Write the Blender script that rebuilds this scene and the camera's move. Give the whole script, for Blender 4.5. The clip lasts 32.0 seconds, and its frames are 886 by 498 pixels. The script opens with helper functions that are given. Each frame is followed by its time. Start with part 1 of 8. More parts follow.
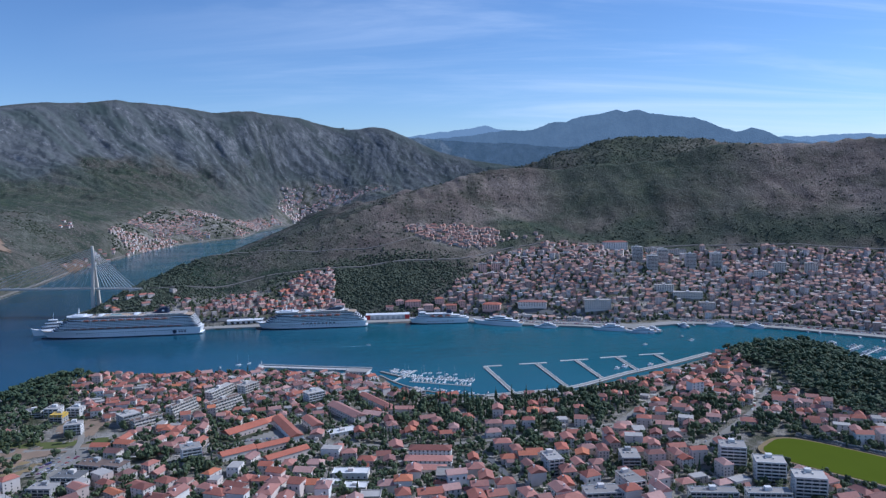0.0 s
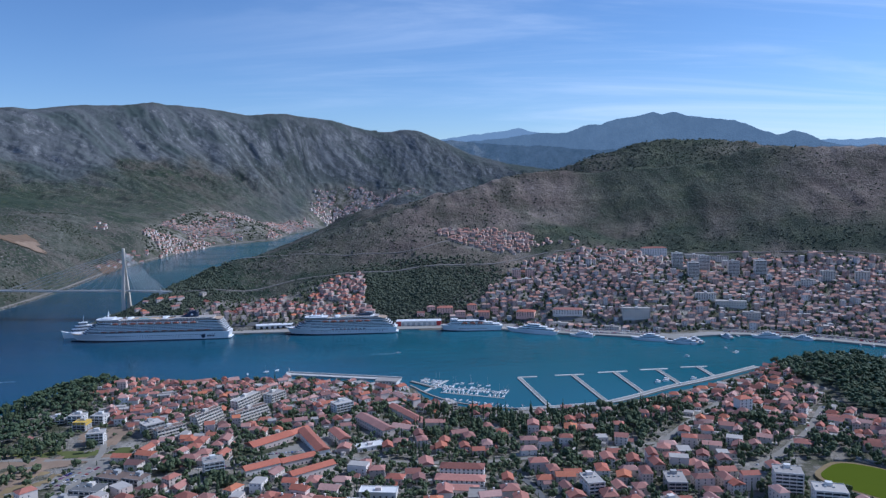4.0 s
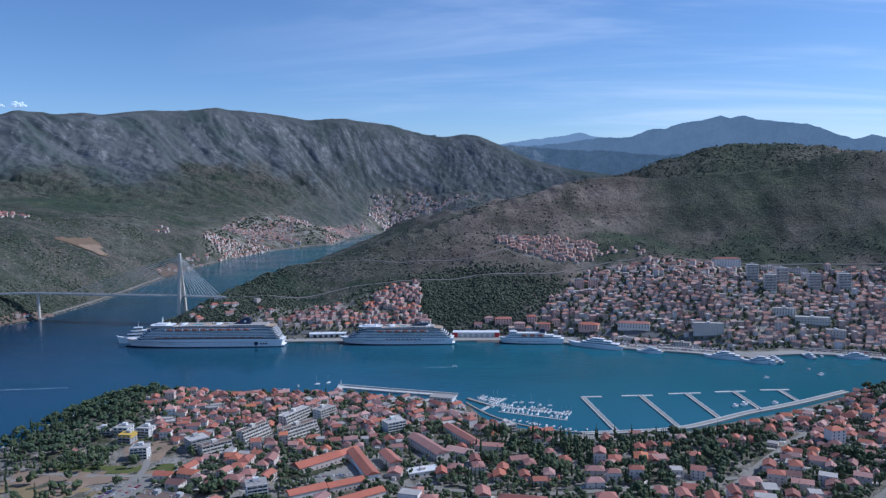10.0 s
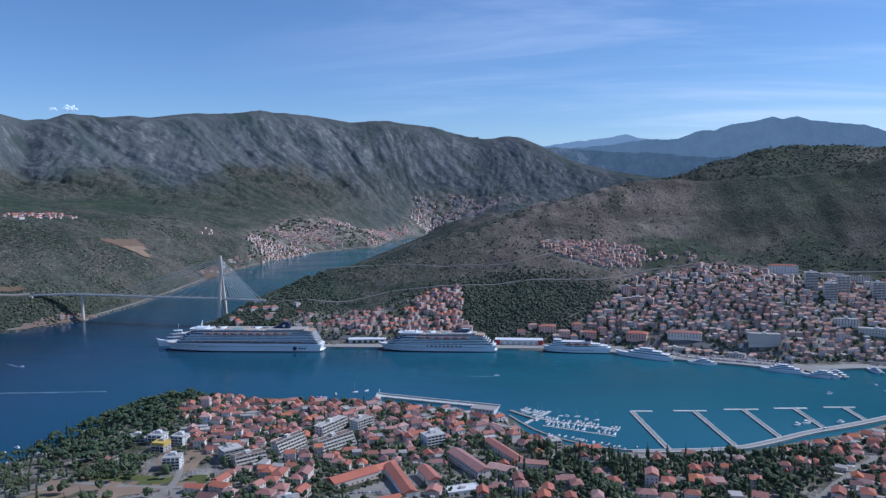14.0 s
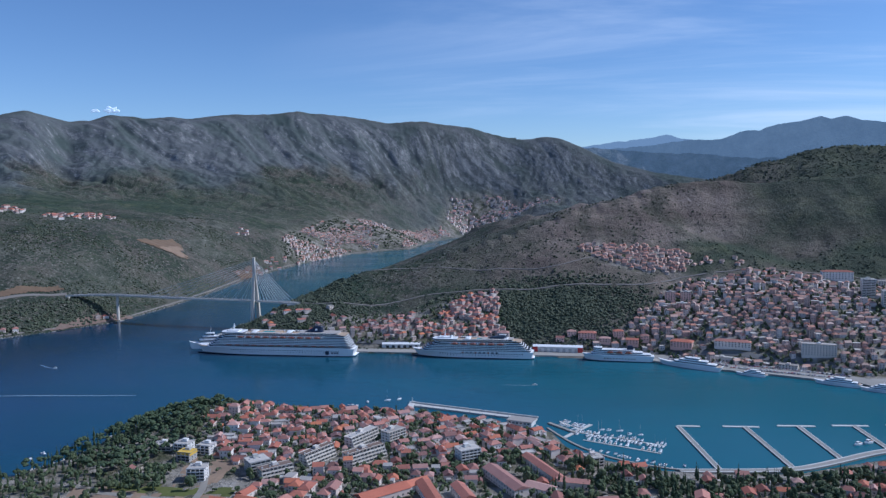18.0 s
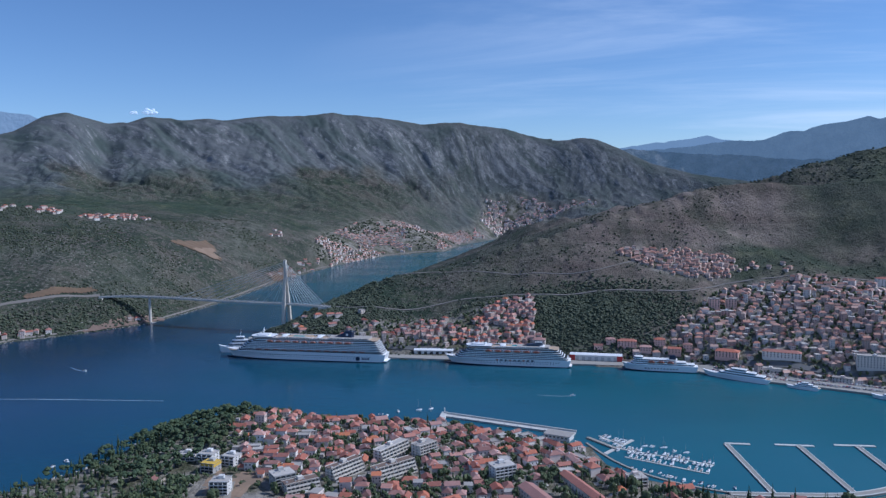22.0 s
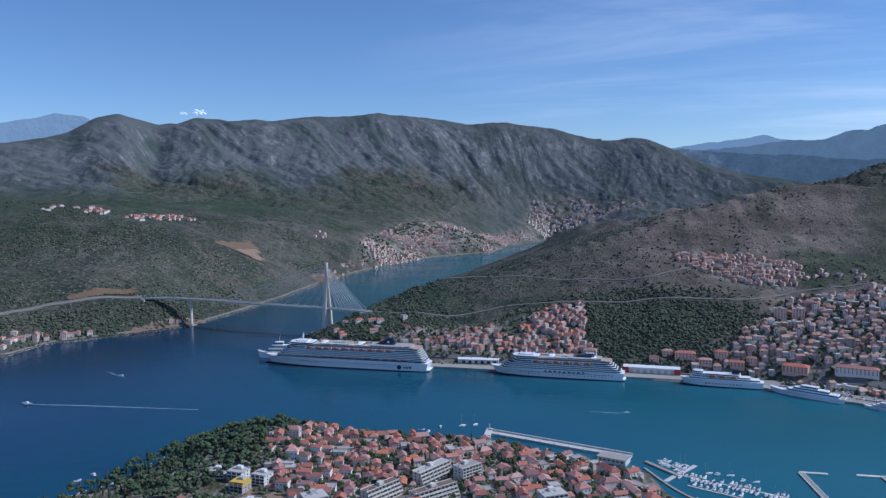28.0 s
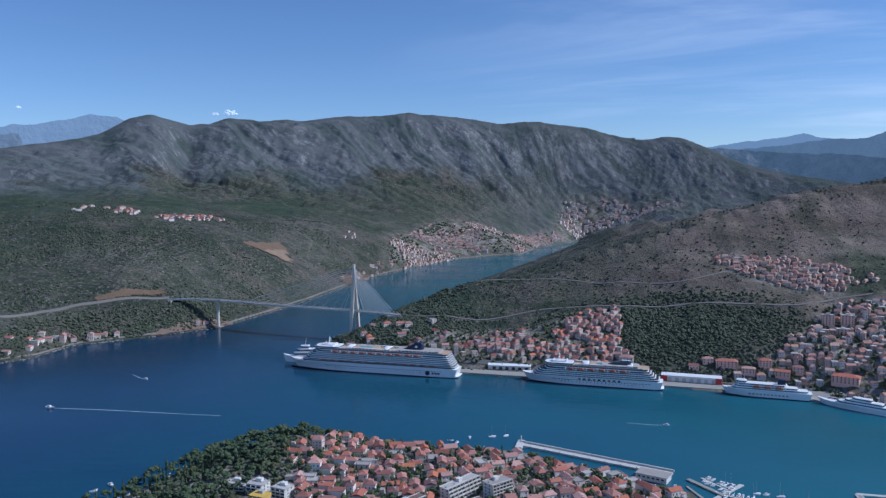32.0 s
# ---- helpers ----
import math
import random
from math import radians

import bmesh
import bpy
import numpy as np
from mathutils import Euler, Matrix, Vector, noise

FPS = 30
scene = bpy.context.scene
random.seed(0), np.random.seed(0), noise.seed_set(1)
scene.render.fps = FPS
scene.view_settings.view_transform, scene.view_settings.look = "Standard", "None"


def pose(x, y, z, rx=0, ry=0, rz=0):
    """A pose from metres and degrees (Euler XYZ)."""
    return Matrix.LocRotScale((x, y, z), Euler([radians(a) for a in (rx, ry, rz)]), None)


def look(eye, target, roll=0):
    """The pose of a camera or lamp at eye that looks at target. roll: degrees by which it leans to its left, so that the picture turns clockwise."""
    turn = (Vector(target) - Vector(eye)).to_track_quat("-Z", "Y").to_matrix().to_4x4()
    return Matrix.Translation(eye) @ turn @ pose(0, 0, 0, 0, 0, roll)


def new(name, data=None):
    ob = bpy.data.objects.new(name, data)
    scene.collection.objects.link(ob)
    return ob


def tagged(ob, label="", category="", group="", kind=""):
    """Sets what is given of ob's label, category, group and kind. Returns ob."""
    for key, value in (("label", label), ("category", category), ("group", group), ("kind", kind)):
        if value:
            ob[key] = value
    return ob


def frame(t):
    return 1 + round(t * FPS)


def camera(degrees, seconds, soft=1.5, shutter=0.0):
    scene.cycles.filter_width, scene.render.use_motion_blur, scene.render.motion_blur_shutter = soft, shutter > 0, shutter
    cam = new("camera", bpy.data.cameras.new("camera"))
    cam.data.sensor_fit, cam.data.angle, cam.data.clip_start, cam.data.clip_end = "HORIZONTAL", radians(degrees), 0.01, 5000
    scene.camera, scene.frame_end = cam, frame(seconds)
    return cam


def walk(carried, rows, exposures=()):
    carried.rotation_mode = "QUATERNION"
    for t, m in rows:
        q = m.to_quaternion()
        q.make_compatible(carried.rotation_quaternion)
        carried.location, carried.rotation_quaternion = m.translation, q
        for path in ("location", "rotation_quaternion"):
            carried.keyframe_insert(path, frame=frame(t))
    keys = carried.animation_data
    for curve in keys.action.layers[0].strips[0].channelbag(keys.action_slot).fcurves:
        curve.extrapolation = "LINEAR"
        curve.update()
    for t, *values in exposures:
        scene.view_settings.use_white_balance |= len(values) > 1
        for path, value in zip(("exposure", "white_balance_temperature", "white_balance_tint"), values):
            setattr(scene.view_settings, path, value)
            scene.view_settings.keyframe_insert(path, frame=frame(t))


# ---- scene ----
cam = camera(61.2, 32.0, soft=1.35)
PATH = [
    (0, (-7.756, 4.471, 277.588), (-7.527, 6.448, 277.385), -1.4),
    (0.5, (-7.558, 9.066, 277.578), (-7.336, 11.043, 277.375), -1.4),
    (1, (-7.289, 13.564, 277.604), (-7.076, 15.543, 277.403), -1.4),
    (1.5, (-6.882, 17.979, 277.681), (-6.681, 19.958, 277.48), -1.4),
    (2, (-6.539, 22.443, 277.785), (-6.349, 24.424, 277.586), -1.3),
    (2.5, (-6.233, 27.018, 277.899), (-6.055, 29.001, 277.701), -1.3),
    (3, (-5.959, 31.701, 278.074), (-5.792, 33.684, 277.878), -1.4),
    (3.5, (-5.67, 36.324, 278.182), (-5.514, 38.309, 277.987), -1.3),
    (5.5, (-5.151, 54.407, 278.672), (-5.042, 56.395, 278.483), -1.2),
    (6, (-4.854, 58.732, 278.717), (-4.757, 60.721, 278.53), -1.2),
    (6.5, (-4.524, 63.069, 278.804), (-4.44, 65.058, 278.618), -1.2),
    (7, (-4.33, 67.569, 278.838), (-4.259, 69.559, 278.652), -1.2),
    (7.5, (-4.188, 72.144, 278.829), (-4.13, 74.134, 278.645), -1.2),
    (8, (-4.001, 76.716, 278.873), (-3.956, 78.707, 278.69), -1.1),
    (8.5, (-3.824, 81.259, 278.964), (-3.793, 83.25, 278.782), -1.1),
    (9, (-3.834, 85.673, 279.027), (-3.815, 87.665, 278.846), -1.1),
    (9.5, (-3.957, 90.07, 279.17), (-3.952, 92.062, 278.991), -1.1),
    (10, (-3.967, 94.481, 279.309), (-3.976, 96.473, 279.131), -1.0),
    (10.5, (-3.957, 99.012, 279.439), (-3.981, 101.004, 279.262), -1.0),
    (11, (-3.796, 103.537, 279.554), (-3.835, 105.529, 279.378), -1.0),
    (11.5, (-3.764, 107.94, 279.64), (-3.817, 109.931, 279.465), -1.0),
    (12, (-3.967, 112.282, 279.714), (-4.036, 114.273, 279.54), -1.0),
    (12.5, (-4.185, 116.704, 279.828), (-4.267, 118.695, 279.655), -1.0),
    (13, (-4.368, 121.26, 279.925), (-4.464, 123.25, 279.753), -0.9),
    (13.5, (-4.54, 125.757, 279.953), (-4.648, 127.746, 279.782), -0.9),
    (14, (-4.75, 130.269, 279.997), (-4.871, 132.258, 279.827), -0.9),
    (14.5, (-4.807, 134.863, 280.049), (-4.941, 136.852, 279.879), -0.9),
    (16.5, (-5.591, 153.708, 280.279), (-5.773, 155.692, 280.111), -0.8),
    (17, (-5.904, 158.459, 280.31), (-6.098, 160.443, 280.143), -0.8),
    (17.5, (-6.192, 163.119, 280.374), (-6.397, 165.101, 280.207), -0.8),
    (18, (-6.674, 167.717, 280.5), (-6.892, 169.698, 280.334), -0.8),
    (18.5, (-7.194, 172.233, 280.577), (-7.422, 174.213, 280.411), -0.8),
    (19, (-7.741, 176.88, 280.646), (-7.982, 178.858, 280.481), -0.8),
    (19.5, (-8.31, 181.499, 280.679), (-8.562, 183.477, 280.515), -0.8),
    (20, (-8.748, 186.124, 280.724), (-9.012, 188.099, 280.56), -0.7),
    (20.5, (-9.236, 190.852, 280.825), (-9.511, 192.826, 280.662), -0.7),
    (21, (-9.791, 195.626, 280.933), (-10.078, 197.599, 280.771), -0.7),
    (21.5, (-10.339, 200.226, 281.066), (-10.637, 202.197, 280.904), -0.7),
    (22, (-11.046, 204.704, 281.182), (-11.354, 206.674, 281.021), -0.7),
    (22.5, (-11.613, 209.092, 281.305), (-11.933, 211.06, 281.144), -0.7),
    (23, (-12.035, 213.597, 281.439), (-12.359, 215.564, 281.278), -0.7),
    (23.5, (-12.62, 218.378, 281.545), (-12.954, 220.344, 281.385), -0.7),
    (24, (-13.263, 223.174, 281.619), (-13.608, 225.137, 281.459), -0.7),
    (24.5, (-14.206, 227.885, 281.666), (-14.561, 229.847, 281.507), -0.7),
    (25, (-15.369, 232.573, 281.729), (-15.735, 234.533, 281.57), -0.6),
    (25.5, (-16.47, 237.297, 281.815), (-16.846, 239.255, 281.656), -0.6),
    (27.5, (-19.687, 256.253, 282.345), (-20.104, 258.202, 282.187), -0.6),
    (28, (-20.09, 260.879, 282.404), (-20.518, 262.826, 282.246), -0.6),
    (28.5, (-20.632, 265.44, 282.474), (-21.072, 267.385, 282.315), -0.6),
    (29, (-21.561, 270.029, 282.54), (-22.011, 271.971, 282.381), -0.6),
    (29.5, (-22.807, 274.698, 282.581), (-23.267, 276.638, 282.423), -0.6),
    (30, (-24.097, 279.307, 282.584), (-24.566, 281.245, 282.426), -0.6),
    (30.5, (-25.223, 283.929, 282.567), (-25.703, 285.865, 282.41), -0.6),
    (31, (-25.96, 288.641, 282.543), (-26.45, 290.574, 282.386), -0.6),
    (31.5, (-26.743, 293.404, 282.553), (-27.242, 295.334, 282.396), -0.6),
    (32, (-27.553, 298.158, 282.567), (-28.06, 300.086, 282.41), -0.6),
]
walk(cam, [(t, look(eye, target, roll)) for t, eye, target, roll in PATH], exposures=[(0, 0.12, 5150, 11), (12, 0.10, 5200, 11), (32, 0.05, 5220, 11)])

# ---- world, sun ----
SUN_EL, SUN_AZ = 43.0, 78.0          # degrees; azimuth clockwise from +y
world = bpy.data.worlds.new("sky")
scene.world = world
world.use_nodes = True
wn, wl = world.node_tree.nodes, world.node_tree.links
sky = wn.new("ShaderNodeTexSky")
sky.sky_type, sky.sun_disc = "NISHITA", False
sky.sun_elevation, sky.sun_rotation = radians(SUN_EL), radians(SUN_AZ)
sky.air_density, sky.dust_density, sky.ozone_density = 1.0, 0.1, 3.0
sky.altitude = 900
wtc = wn.new("ShaderNodeTexCoord")
wmap = wn.new("ShaderNodeVectorMath")
wmap.operation = "DIVIDE"            # project the view direction on a high flat layer of cirrus
wsep = wn.new("ShaderNodeSeparateXYZ")
wl.new(wtc.outputs["Generated"], wsep.inputs[0])
wadd = wn.new("ShaderNodeMath")
wadd.operation, wadd.inputs[1].default_value = "ADD", 0.09
wl.new(wsep.outputs["Z"], wadd.inputs[0])
wmax = wn.new("ShaderNodeMath")
wmax.operation, wmax.inputs[1].default_value = "MAXIMUM", 0.02
wl.new(wadd.outputs[0], wmax.inputs[0])
wcmb = wn.new("ShaderNodeCombineXYZ")
for k in range(3):
    wl.new(wmax.outputs[0], wcmb.inputs[k])
wl.new(wtc.outputs["Generated"], wmap.inputs[0])
wl.new(wcmb.outputs[0], wmap.inputs[1])


def cirrus(scale, rot, detail, lo, hi, offset):
    m = wn.new("ShaderNodeMapping")
    m.inputs["Scale"].default_value = scale
    m.inputs["Rotation"].default_value = (0, 0, radians(rot))
    m.inputs["Location"].default_value = offset
    wl.new(wmap.outputs[0], m.inputs[0])
    n = wn.new("ShaderNodeTexNoise")
    n.inputs["Scale"].default_value = 1.0
    n.inputs["Detail"].default_value = detail
    n.inputs["Roughness"].default_value = 0.6
    n.inputs["Distortion"].default_value = 0.6
    wl.new(m.outputs[0], n.inputs["Vector"])
    r = wn.new("ShaderNodeMapRange")
    r.interpolation_type = "SMOOTHSTEP"
    r.inputs[1].default_value, r.inputs[2].default_value = lo, hi
    wl.new(n.outputs[0], r.inputs[0])
    return r.outputs[0]


def wmath(op, a, b):
    n = wn.new("ShaderNodeMath")
    n.operation = op
    for i, v in enumerate((a, b)):
        if isinstance(v, (int, float)):
            n.inputs[i].default_value = v
        else:
            wl.new(v, n.inputs[i])
    return n.outputs[0]


veil = cirrus((0.27, 0.95, 1.0), 12.0, 7.0, 0.44, 0.82, (3.1, 1.7, 0.0))
wisp = cirrus((0.9, 3.4, 1.0), 16.0, 8.0, 0.50, 0.86, (0.4, 5.2, 0.0))
side = wn.new("ShaderNodeMapRange")           # the cirrus thins out towards the west
side.inputs[1].default_value, side.inputs[2].default_value = -0.35, 0.45
wl.new(wsep.outputs["X"], side.inputs[0])
cloud = wmath("MULTIPLY", wmath("MAXIMUM", veil, wmath("MULTIPLY", wisp, 0.4)), side.outputs[0])
cloud = wmath("MULTIPLY", cloud, 0.62)
wmix = wn.new("ShaderNodeMix")
wmix.data_type = "RGBA"
wl.new(cloud, wmix.inputs[0])
wtint = wn.new("ShaderNodeMix")
wtint.data_type, wtint.blend_type = "RGBA", "MULTIPLY"
wtint.inputs[0].default_value = 1.0
wtint.inputs[7].default_value = (0.97, 1.0, 1.08, 1)
wl.new(sky.outputs[0], wtint.inputs[6])
wl.new(wtint.outputs[2], wmix.inputs[6])
wmix.inputs[7].default_value = (9.2, 9.6, 10.4, 1)
wbg = wn["Background"]
wl.new(wmix.outputs[2], wbg.inputs[0])
wbg.inputs[1].default_value = 0.086

sun = new("sun", bpy.data.lights.new("sun", "SUN"))
sun.data.energy, sun.data.angle, sun.data.color = 3.35, radians(0.6), (1.0, 0.93, 0.84)
saz, sel = radians(SUN_AZ), radians(SUN_EL)
sun.matrix_world = look((0, 0, 900), (-math.sin(saz) * math.cos(sel), -math.cos(saz) * math.cos(sel), 900 - math.sin(sel)))
scene.view_settings.exposure = 0.0

# ---- materials ----
def mat(name):
    m = bpy.data.materials.new(name)
    m.use_nodes = True
    nt = m.node_tree
    return m, nt, nt.nodes["Principled BSDF"]


def nd(nt, kind, **inputs):
    n = nt.nodes.new(kind)
    for k, v in inputs.items():
        key = k.replace("_", " ")
        if hasattr(v, "is_linked"):
            nt.links.new(v, n.inputs[key])
        else:
            n.inputs[key].default_value = v
    return n


def noise_at(nt, scale, detail=4.0, rough=0.55, vec=None):
    n = nd(nt, "ShaderNodeTexNoise", Scale=scale, Detail=detail, Roughness=rough)
    if vec is None:
        vec = world_pos(nt)
    nt.links.new(vec, n.inputs["Vector"])
    return n.outputs[0]


def world_pos(nt):
    for n in nt.nodes:
        if n.bl_idname == "ShaderNodeNewGeometry":
            return n.outputs["Position"]
    return nt.nodes.new("ShaderNodeNewGeometry").outputs["Position"]


def ramp(nt, fac, stops):
    r = nt.nodes.new("ShaderNodeValToRGB")
    e = r.color_ramp.elements
    while len(e) < len(stops):
        e.new(0.5)
    for el, (p, c) in zip(e, stops):
        el.position, el.color = p, (*c, 1)
    nt.links.new(fac, r.inputs[0])
    return r.outputs[0]


def mix(nt, fac, a, b, blend="MIX"):
    n = nt.nodes.new("ShaderNodeMix")
    n.data_type, n.blend_type = "RGBA", blend
    for i, v in ((0, fac), (6, a), (7, b)):
        if isinstance(v, (int, float)):
            n.inputs[i].default_value = v
        elif isinstance(v, tuple):
            n.inputs[i].default_value = (*v, 1)
        else:
            nt.links.new(v, n.inputs[i])
    return n.outputs[2]


def maths(nt, op, a, b=0.0, clamp=False):
    n = nt.nodes.new("ShaderNodeMath")
    n.operation, n.use_clamp = op, clamp
    for i, v in enumerate((a, b)):
        if isinstance(v, (int, float)):
            n.inputs[i].default_value = v
        else:
            nt.links.new(v, n.inputs[i])
    return n.outputs[0]


def remap(nt, v, a, b, c=0.0, d=1.0):
    n = nt.nodes.new("ShaderNodeMapRange")
    for i, k in enumerate((a, b, c, d)):
        n.inputs[i + 1].default_value = k
    nt.links.new(v, n.inputs[0])
    return n.outputs[0]


def bump(nt, bsdf, height, strength, distance):
    b = nd(nt, "ShaderNodeBump", Strength=strength, Distance=distance)
    nt.links.new(height, b.inputs["Height"])
    nt.links.new(b.outputs[0], bsdf.inputs["Normal"])


def varied(name, stops, rough=0.8, source="island", grain=0.4, amount=0.25, metal=0.0, relief=0.0):
    """A surface whose colour differs from piece to piece, with stains over it at two sizes."""
    m, nt, b = mat(name)
    if source == "island":
        g = nt.nodes.new("ShaderNodeNewGeometry").outputs["Random Per Island"]
    else:
        g = nt.nodes.new("ShaderNodeObjectInfo").outputs["Random"]
    col = ramp(nt, g, stops)
    n1, n2 = noise_at(nt, grain), noise_at(nt, grain * 0.12, 3.0)
    k = maths(nt, "ADD", maths(nt, "MULTIPLY", n1, amount), maths(nt, "MULTIPLY", n2, amount))
    k = maths(nt, "ADD", k, 1.0 - amount)
    hsv = nd(nt, "ShaderNodeHueSaturation", Value=k, Color=col)
    nt.links.new(hsv.outputs[0], b.inputs["Base Color"])
    b.inputs["Roughness"].default_value, b.inputs["Metallic"].default_value = rough, metal
    if relief:
        bump(nt, b, n1, relief, 0.3)
    return m


ROOF = [(0.0, (0.198, 0.078, 0.061)), (0.12, (0.424, 0.150, 0.096)), (0.24, (0.298, 0.155, 0.131)), (0.36, (0.469, 0.214, 0.166)), (0.46, (0.181, 0.096, 0.086)), (0.58, (0.452, 0.146, 0.090)), (0.68, (0.343, 0.187, 0.162)), (0.80, (0.524, 0.315, 0.267)), (0.9, (0.379, 0.128, 0.086)), (1.0, (0.524, 0.182, 0.086))]
WALL = [(0.0, (0.56, 0.45, 0.39)), (0.2, (0.74, 0.67, 0.61)), (0.4, (0.56, 0.43, 0.37)), (0.6, (0.80, 0.76, 0.72)), (0.8, (0.66, 0.54, 0.46)), (1.0, (0.76, 0.70, 0.65))]
m_roof = varied("terracotta_tiles", ROOF, 0.85, "island", 0.5, 0.45, relief=0.3)
m_roof_o = varied("terracotta_tiles_single", ROOF, 0.85, "object", 0.5, 0.45, relief=0.3)
m_wall = varied("plaster", WALL, 0.9, "island", 0.25, 0.2)
m_wall_o = varied("plaster_single", [(0, (0.66, 0.57, 0.51)), (0.25, (0.80, 0.77, 0.73)), (0.5, (0.66, 0.53, 0.47)), (0.75, (0.82, 0.80, 0.77)), (1, (0.74, 0.66, 0.57))], 0.9, "object", 0.25, 0.2)
PINKROOF = [(0.0, (0.42, 0.20, 0.178)), (0.3, (0.52, 0.26, 0.230)), (0.6, (0.46, 0.19, 0.149)), (0.8, (0.56, 0.33, 0.310)), (1.0, (0.50, 0.22, 0.172))]
# paler, less saturated tiles, used only on the far towns
m_roof_far = varied("muted_tiles", [(0, (0.36, 0.20, 0.155)), (0.18, (0.46, 0.27, 0.215)), (0.36, (0.42, 0.185, 0.125)), (0.52, (0.50, 0.36, 0.30)), (0.68, (0.28, 0.17, 0.14)), (0.84, (0.48, 0.25, 0.18)), (1, (0.54, 0.40, 0.34))], 0.85, "island", 0.3, 0.4)
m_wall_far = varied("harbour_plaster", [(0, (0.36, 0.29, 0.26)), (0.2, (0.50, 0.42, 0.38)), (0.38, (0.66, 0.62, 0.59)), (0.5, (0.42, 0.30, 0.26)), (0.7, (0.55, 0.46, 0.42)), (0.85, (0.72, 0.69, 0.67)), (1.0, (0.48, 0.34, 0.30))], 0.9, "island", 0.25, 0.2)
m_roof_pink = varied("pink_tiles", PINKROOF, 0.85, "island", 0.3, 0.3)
m_wall_pink = varied("pink_plaster", [(0, (0.48, 0.37, 0.32)), (0.5, (0.60, 0.51, 0.46)), (1, (0.45, 0.33, 0.28))], 0.9, "island", 0.2, 0.15)
m_pink = varied("pink_render", [(0, (0.66, 0.40, 0.34)), (1, (0.70, 0.48, 0.41))], 0.9, "object", 0.2, 0.15)
m_cream = varied("cream_render", [(0, (0.60, 0.55, 0.49)), (1, (0.70, 0.65, 0.59))], 0.9, "object", 0.2, 0.2)
m_orange_roof = varied("bright_orange_tiles", [(0, (0.44, 0.14, 0.085)), (1, (0.52, 0.18, 0.11))], 0.85, "object", 0.5, 0.35, relief=0.3)
m_white = varied("white_render", [(0, (0.64, 0.62, 0.59)), (1, (0.74, 0.72, 0.69))], 0.8, "object", 0.2, 0.15)
m_grey = varied("grey_concrete", [(0, (0.34, 0.33, 0.32)), (1, (0.46, 0.45, 0.43))], 0.9, "object", 0.2, 0.25)
m_flat = varied("flat_roof_membrane", [(0, (0.27, 0.245, 0.225)), (0.6, (0.40, 0.365, 0.335)), (1, (0.50, 0.46, 0.42))], 0.95, "object", 0.3, 0.4)
m_quay = varied("quay_concrete", [(0, (0.27, 0.255, 0.23)), (1, (0.33, 0.31, 0.28))], 0.9, "object", 0.12, 0.25)
m_pier = varied("pale_pier_concrete", [(0, (0.50, 0.49, 0.46)), (1, (0.58, 0.57, 0.54))], 0.85, "object", 0.2, 0.2)
m_road = varied("asphalt", [(0, (0.13, 0.13, 0.13)), (1, (0.17, 0.165, 0.16))], 0.9, "object", 0.1, 0.3)
m_paleroad = varied("pale_road", [(0, (0.24, 0.22, 0.19)), (1, (0.28, 0.255, 0.22))], 0.9, "object", 0.1, 0.25)
m_hillroad = varied("worn_asphalt", [(0, (0.18, 0.163, 0.145)), (1, (0.21, 0.19, 0.17))], 0.95, "object", 0.1, 0.3)
m_glass = varied("dark_window_glass", [(0, (0.03, 0.04, 0.05)), (1, (0.07, 0.08, 0.09))], 0.15, "object", 0.4, 0.1)
m_glass.node_tree.nodes["Principled BSDF"].inputs["Specular IOR Level"].default_value = 0.3
m_shutter = varied("painted_shutter", [(0, (0.10, 0.16, 0.11)), (0.5, (0.20, 0.13, 0.09)), (1, (0.30, 0.30, 0.30))], 0.7, "object", 0.4, 0.1)
m_ship = varied("ship_white_paint", [(0, (0.80, 0.80, 0.80)), (1, (0.82, 0.82, 0.82))], 0.35, "object", 0.06, 0.08)
m_shipdark = varied("ship_dark_glazing", [(0, (0.035, 0.05, 0.075)), (1, (0.05, 0.065, 0.09))], 0.2, "object", 0.2, 0.2)
m_navy = varied("navy_paint", [(0, (0.012, 0.022, 0.055)), (1, (0.016, 0.028, 0.065))], 0.4, "object", 0.2, 0.1)
m_red = varied("red_paint", [(0, (0.45, 0.04, 0.04)), (1, (0.50, 0.05, 0.05))], 0.6, "object", 0.2, 0.15)
m_orange = varied("orange_paint", [(0, (0.34, 0.12, 0.07)), (1, (0.38, 0.13, 0.08))], 0.5, "object", 0.2, 0.1)
m_teak = varied("teak_deck", [(0, (0.42, 0.31, 0.22)), (1, (0.46, 0.34, 0.24))], 0.8, "object", 0.3, 0.2)
m_steel = varied("galvanised_steel", [(0, (0.45, 0.46, 0.47)), (1, (0.5, 0.5, 0.5))], 0.5, "object", 0.3, 0.1, metal=0.4)
m_pylon = varied("warm_concrete", [(0, (0.60, 0.54, 0.46)), (1, (0.66, 0.60, 0.52))], 0.85, "object", 0.12, 0.2)
m_cable = varied("white_stay_cable", [(0, (0.62, 0.63, 0.62)), (1, (0.66, 0.67, 0.66))], 0.5, "object", 0.3, 0.1)
m_yellow = varied("yellow_panels", [(0, (0.62, 0.40, 0.06)), (1, (0.66, 0.44, 0.07))], 0.7, "object", 0.3, 0.2)
m_pool = varied("pool_water", [(0, (0.05, 0.35, 0.42)), (1, (0.06, 0.40, 0.45))], 0.1, "object", 0.3, 0.1)
m_trunk = varied("bark", [(0, (0.12, 0.085, 0.06)), (1, (0.18, 0.13, 0.09))], 0.95, "object", 2.0, 0.3)
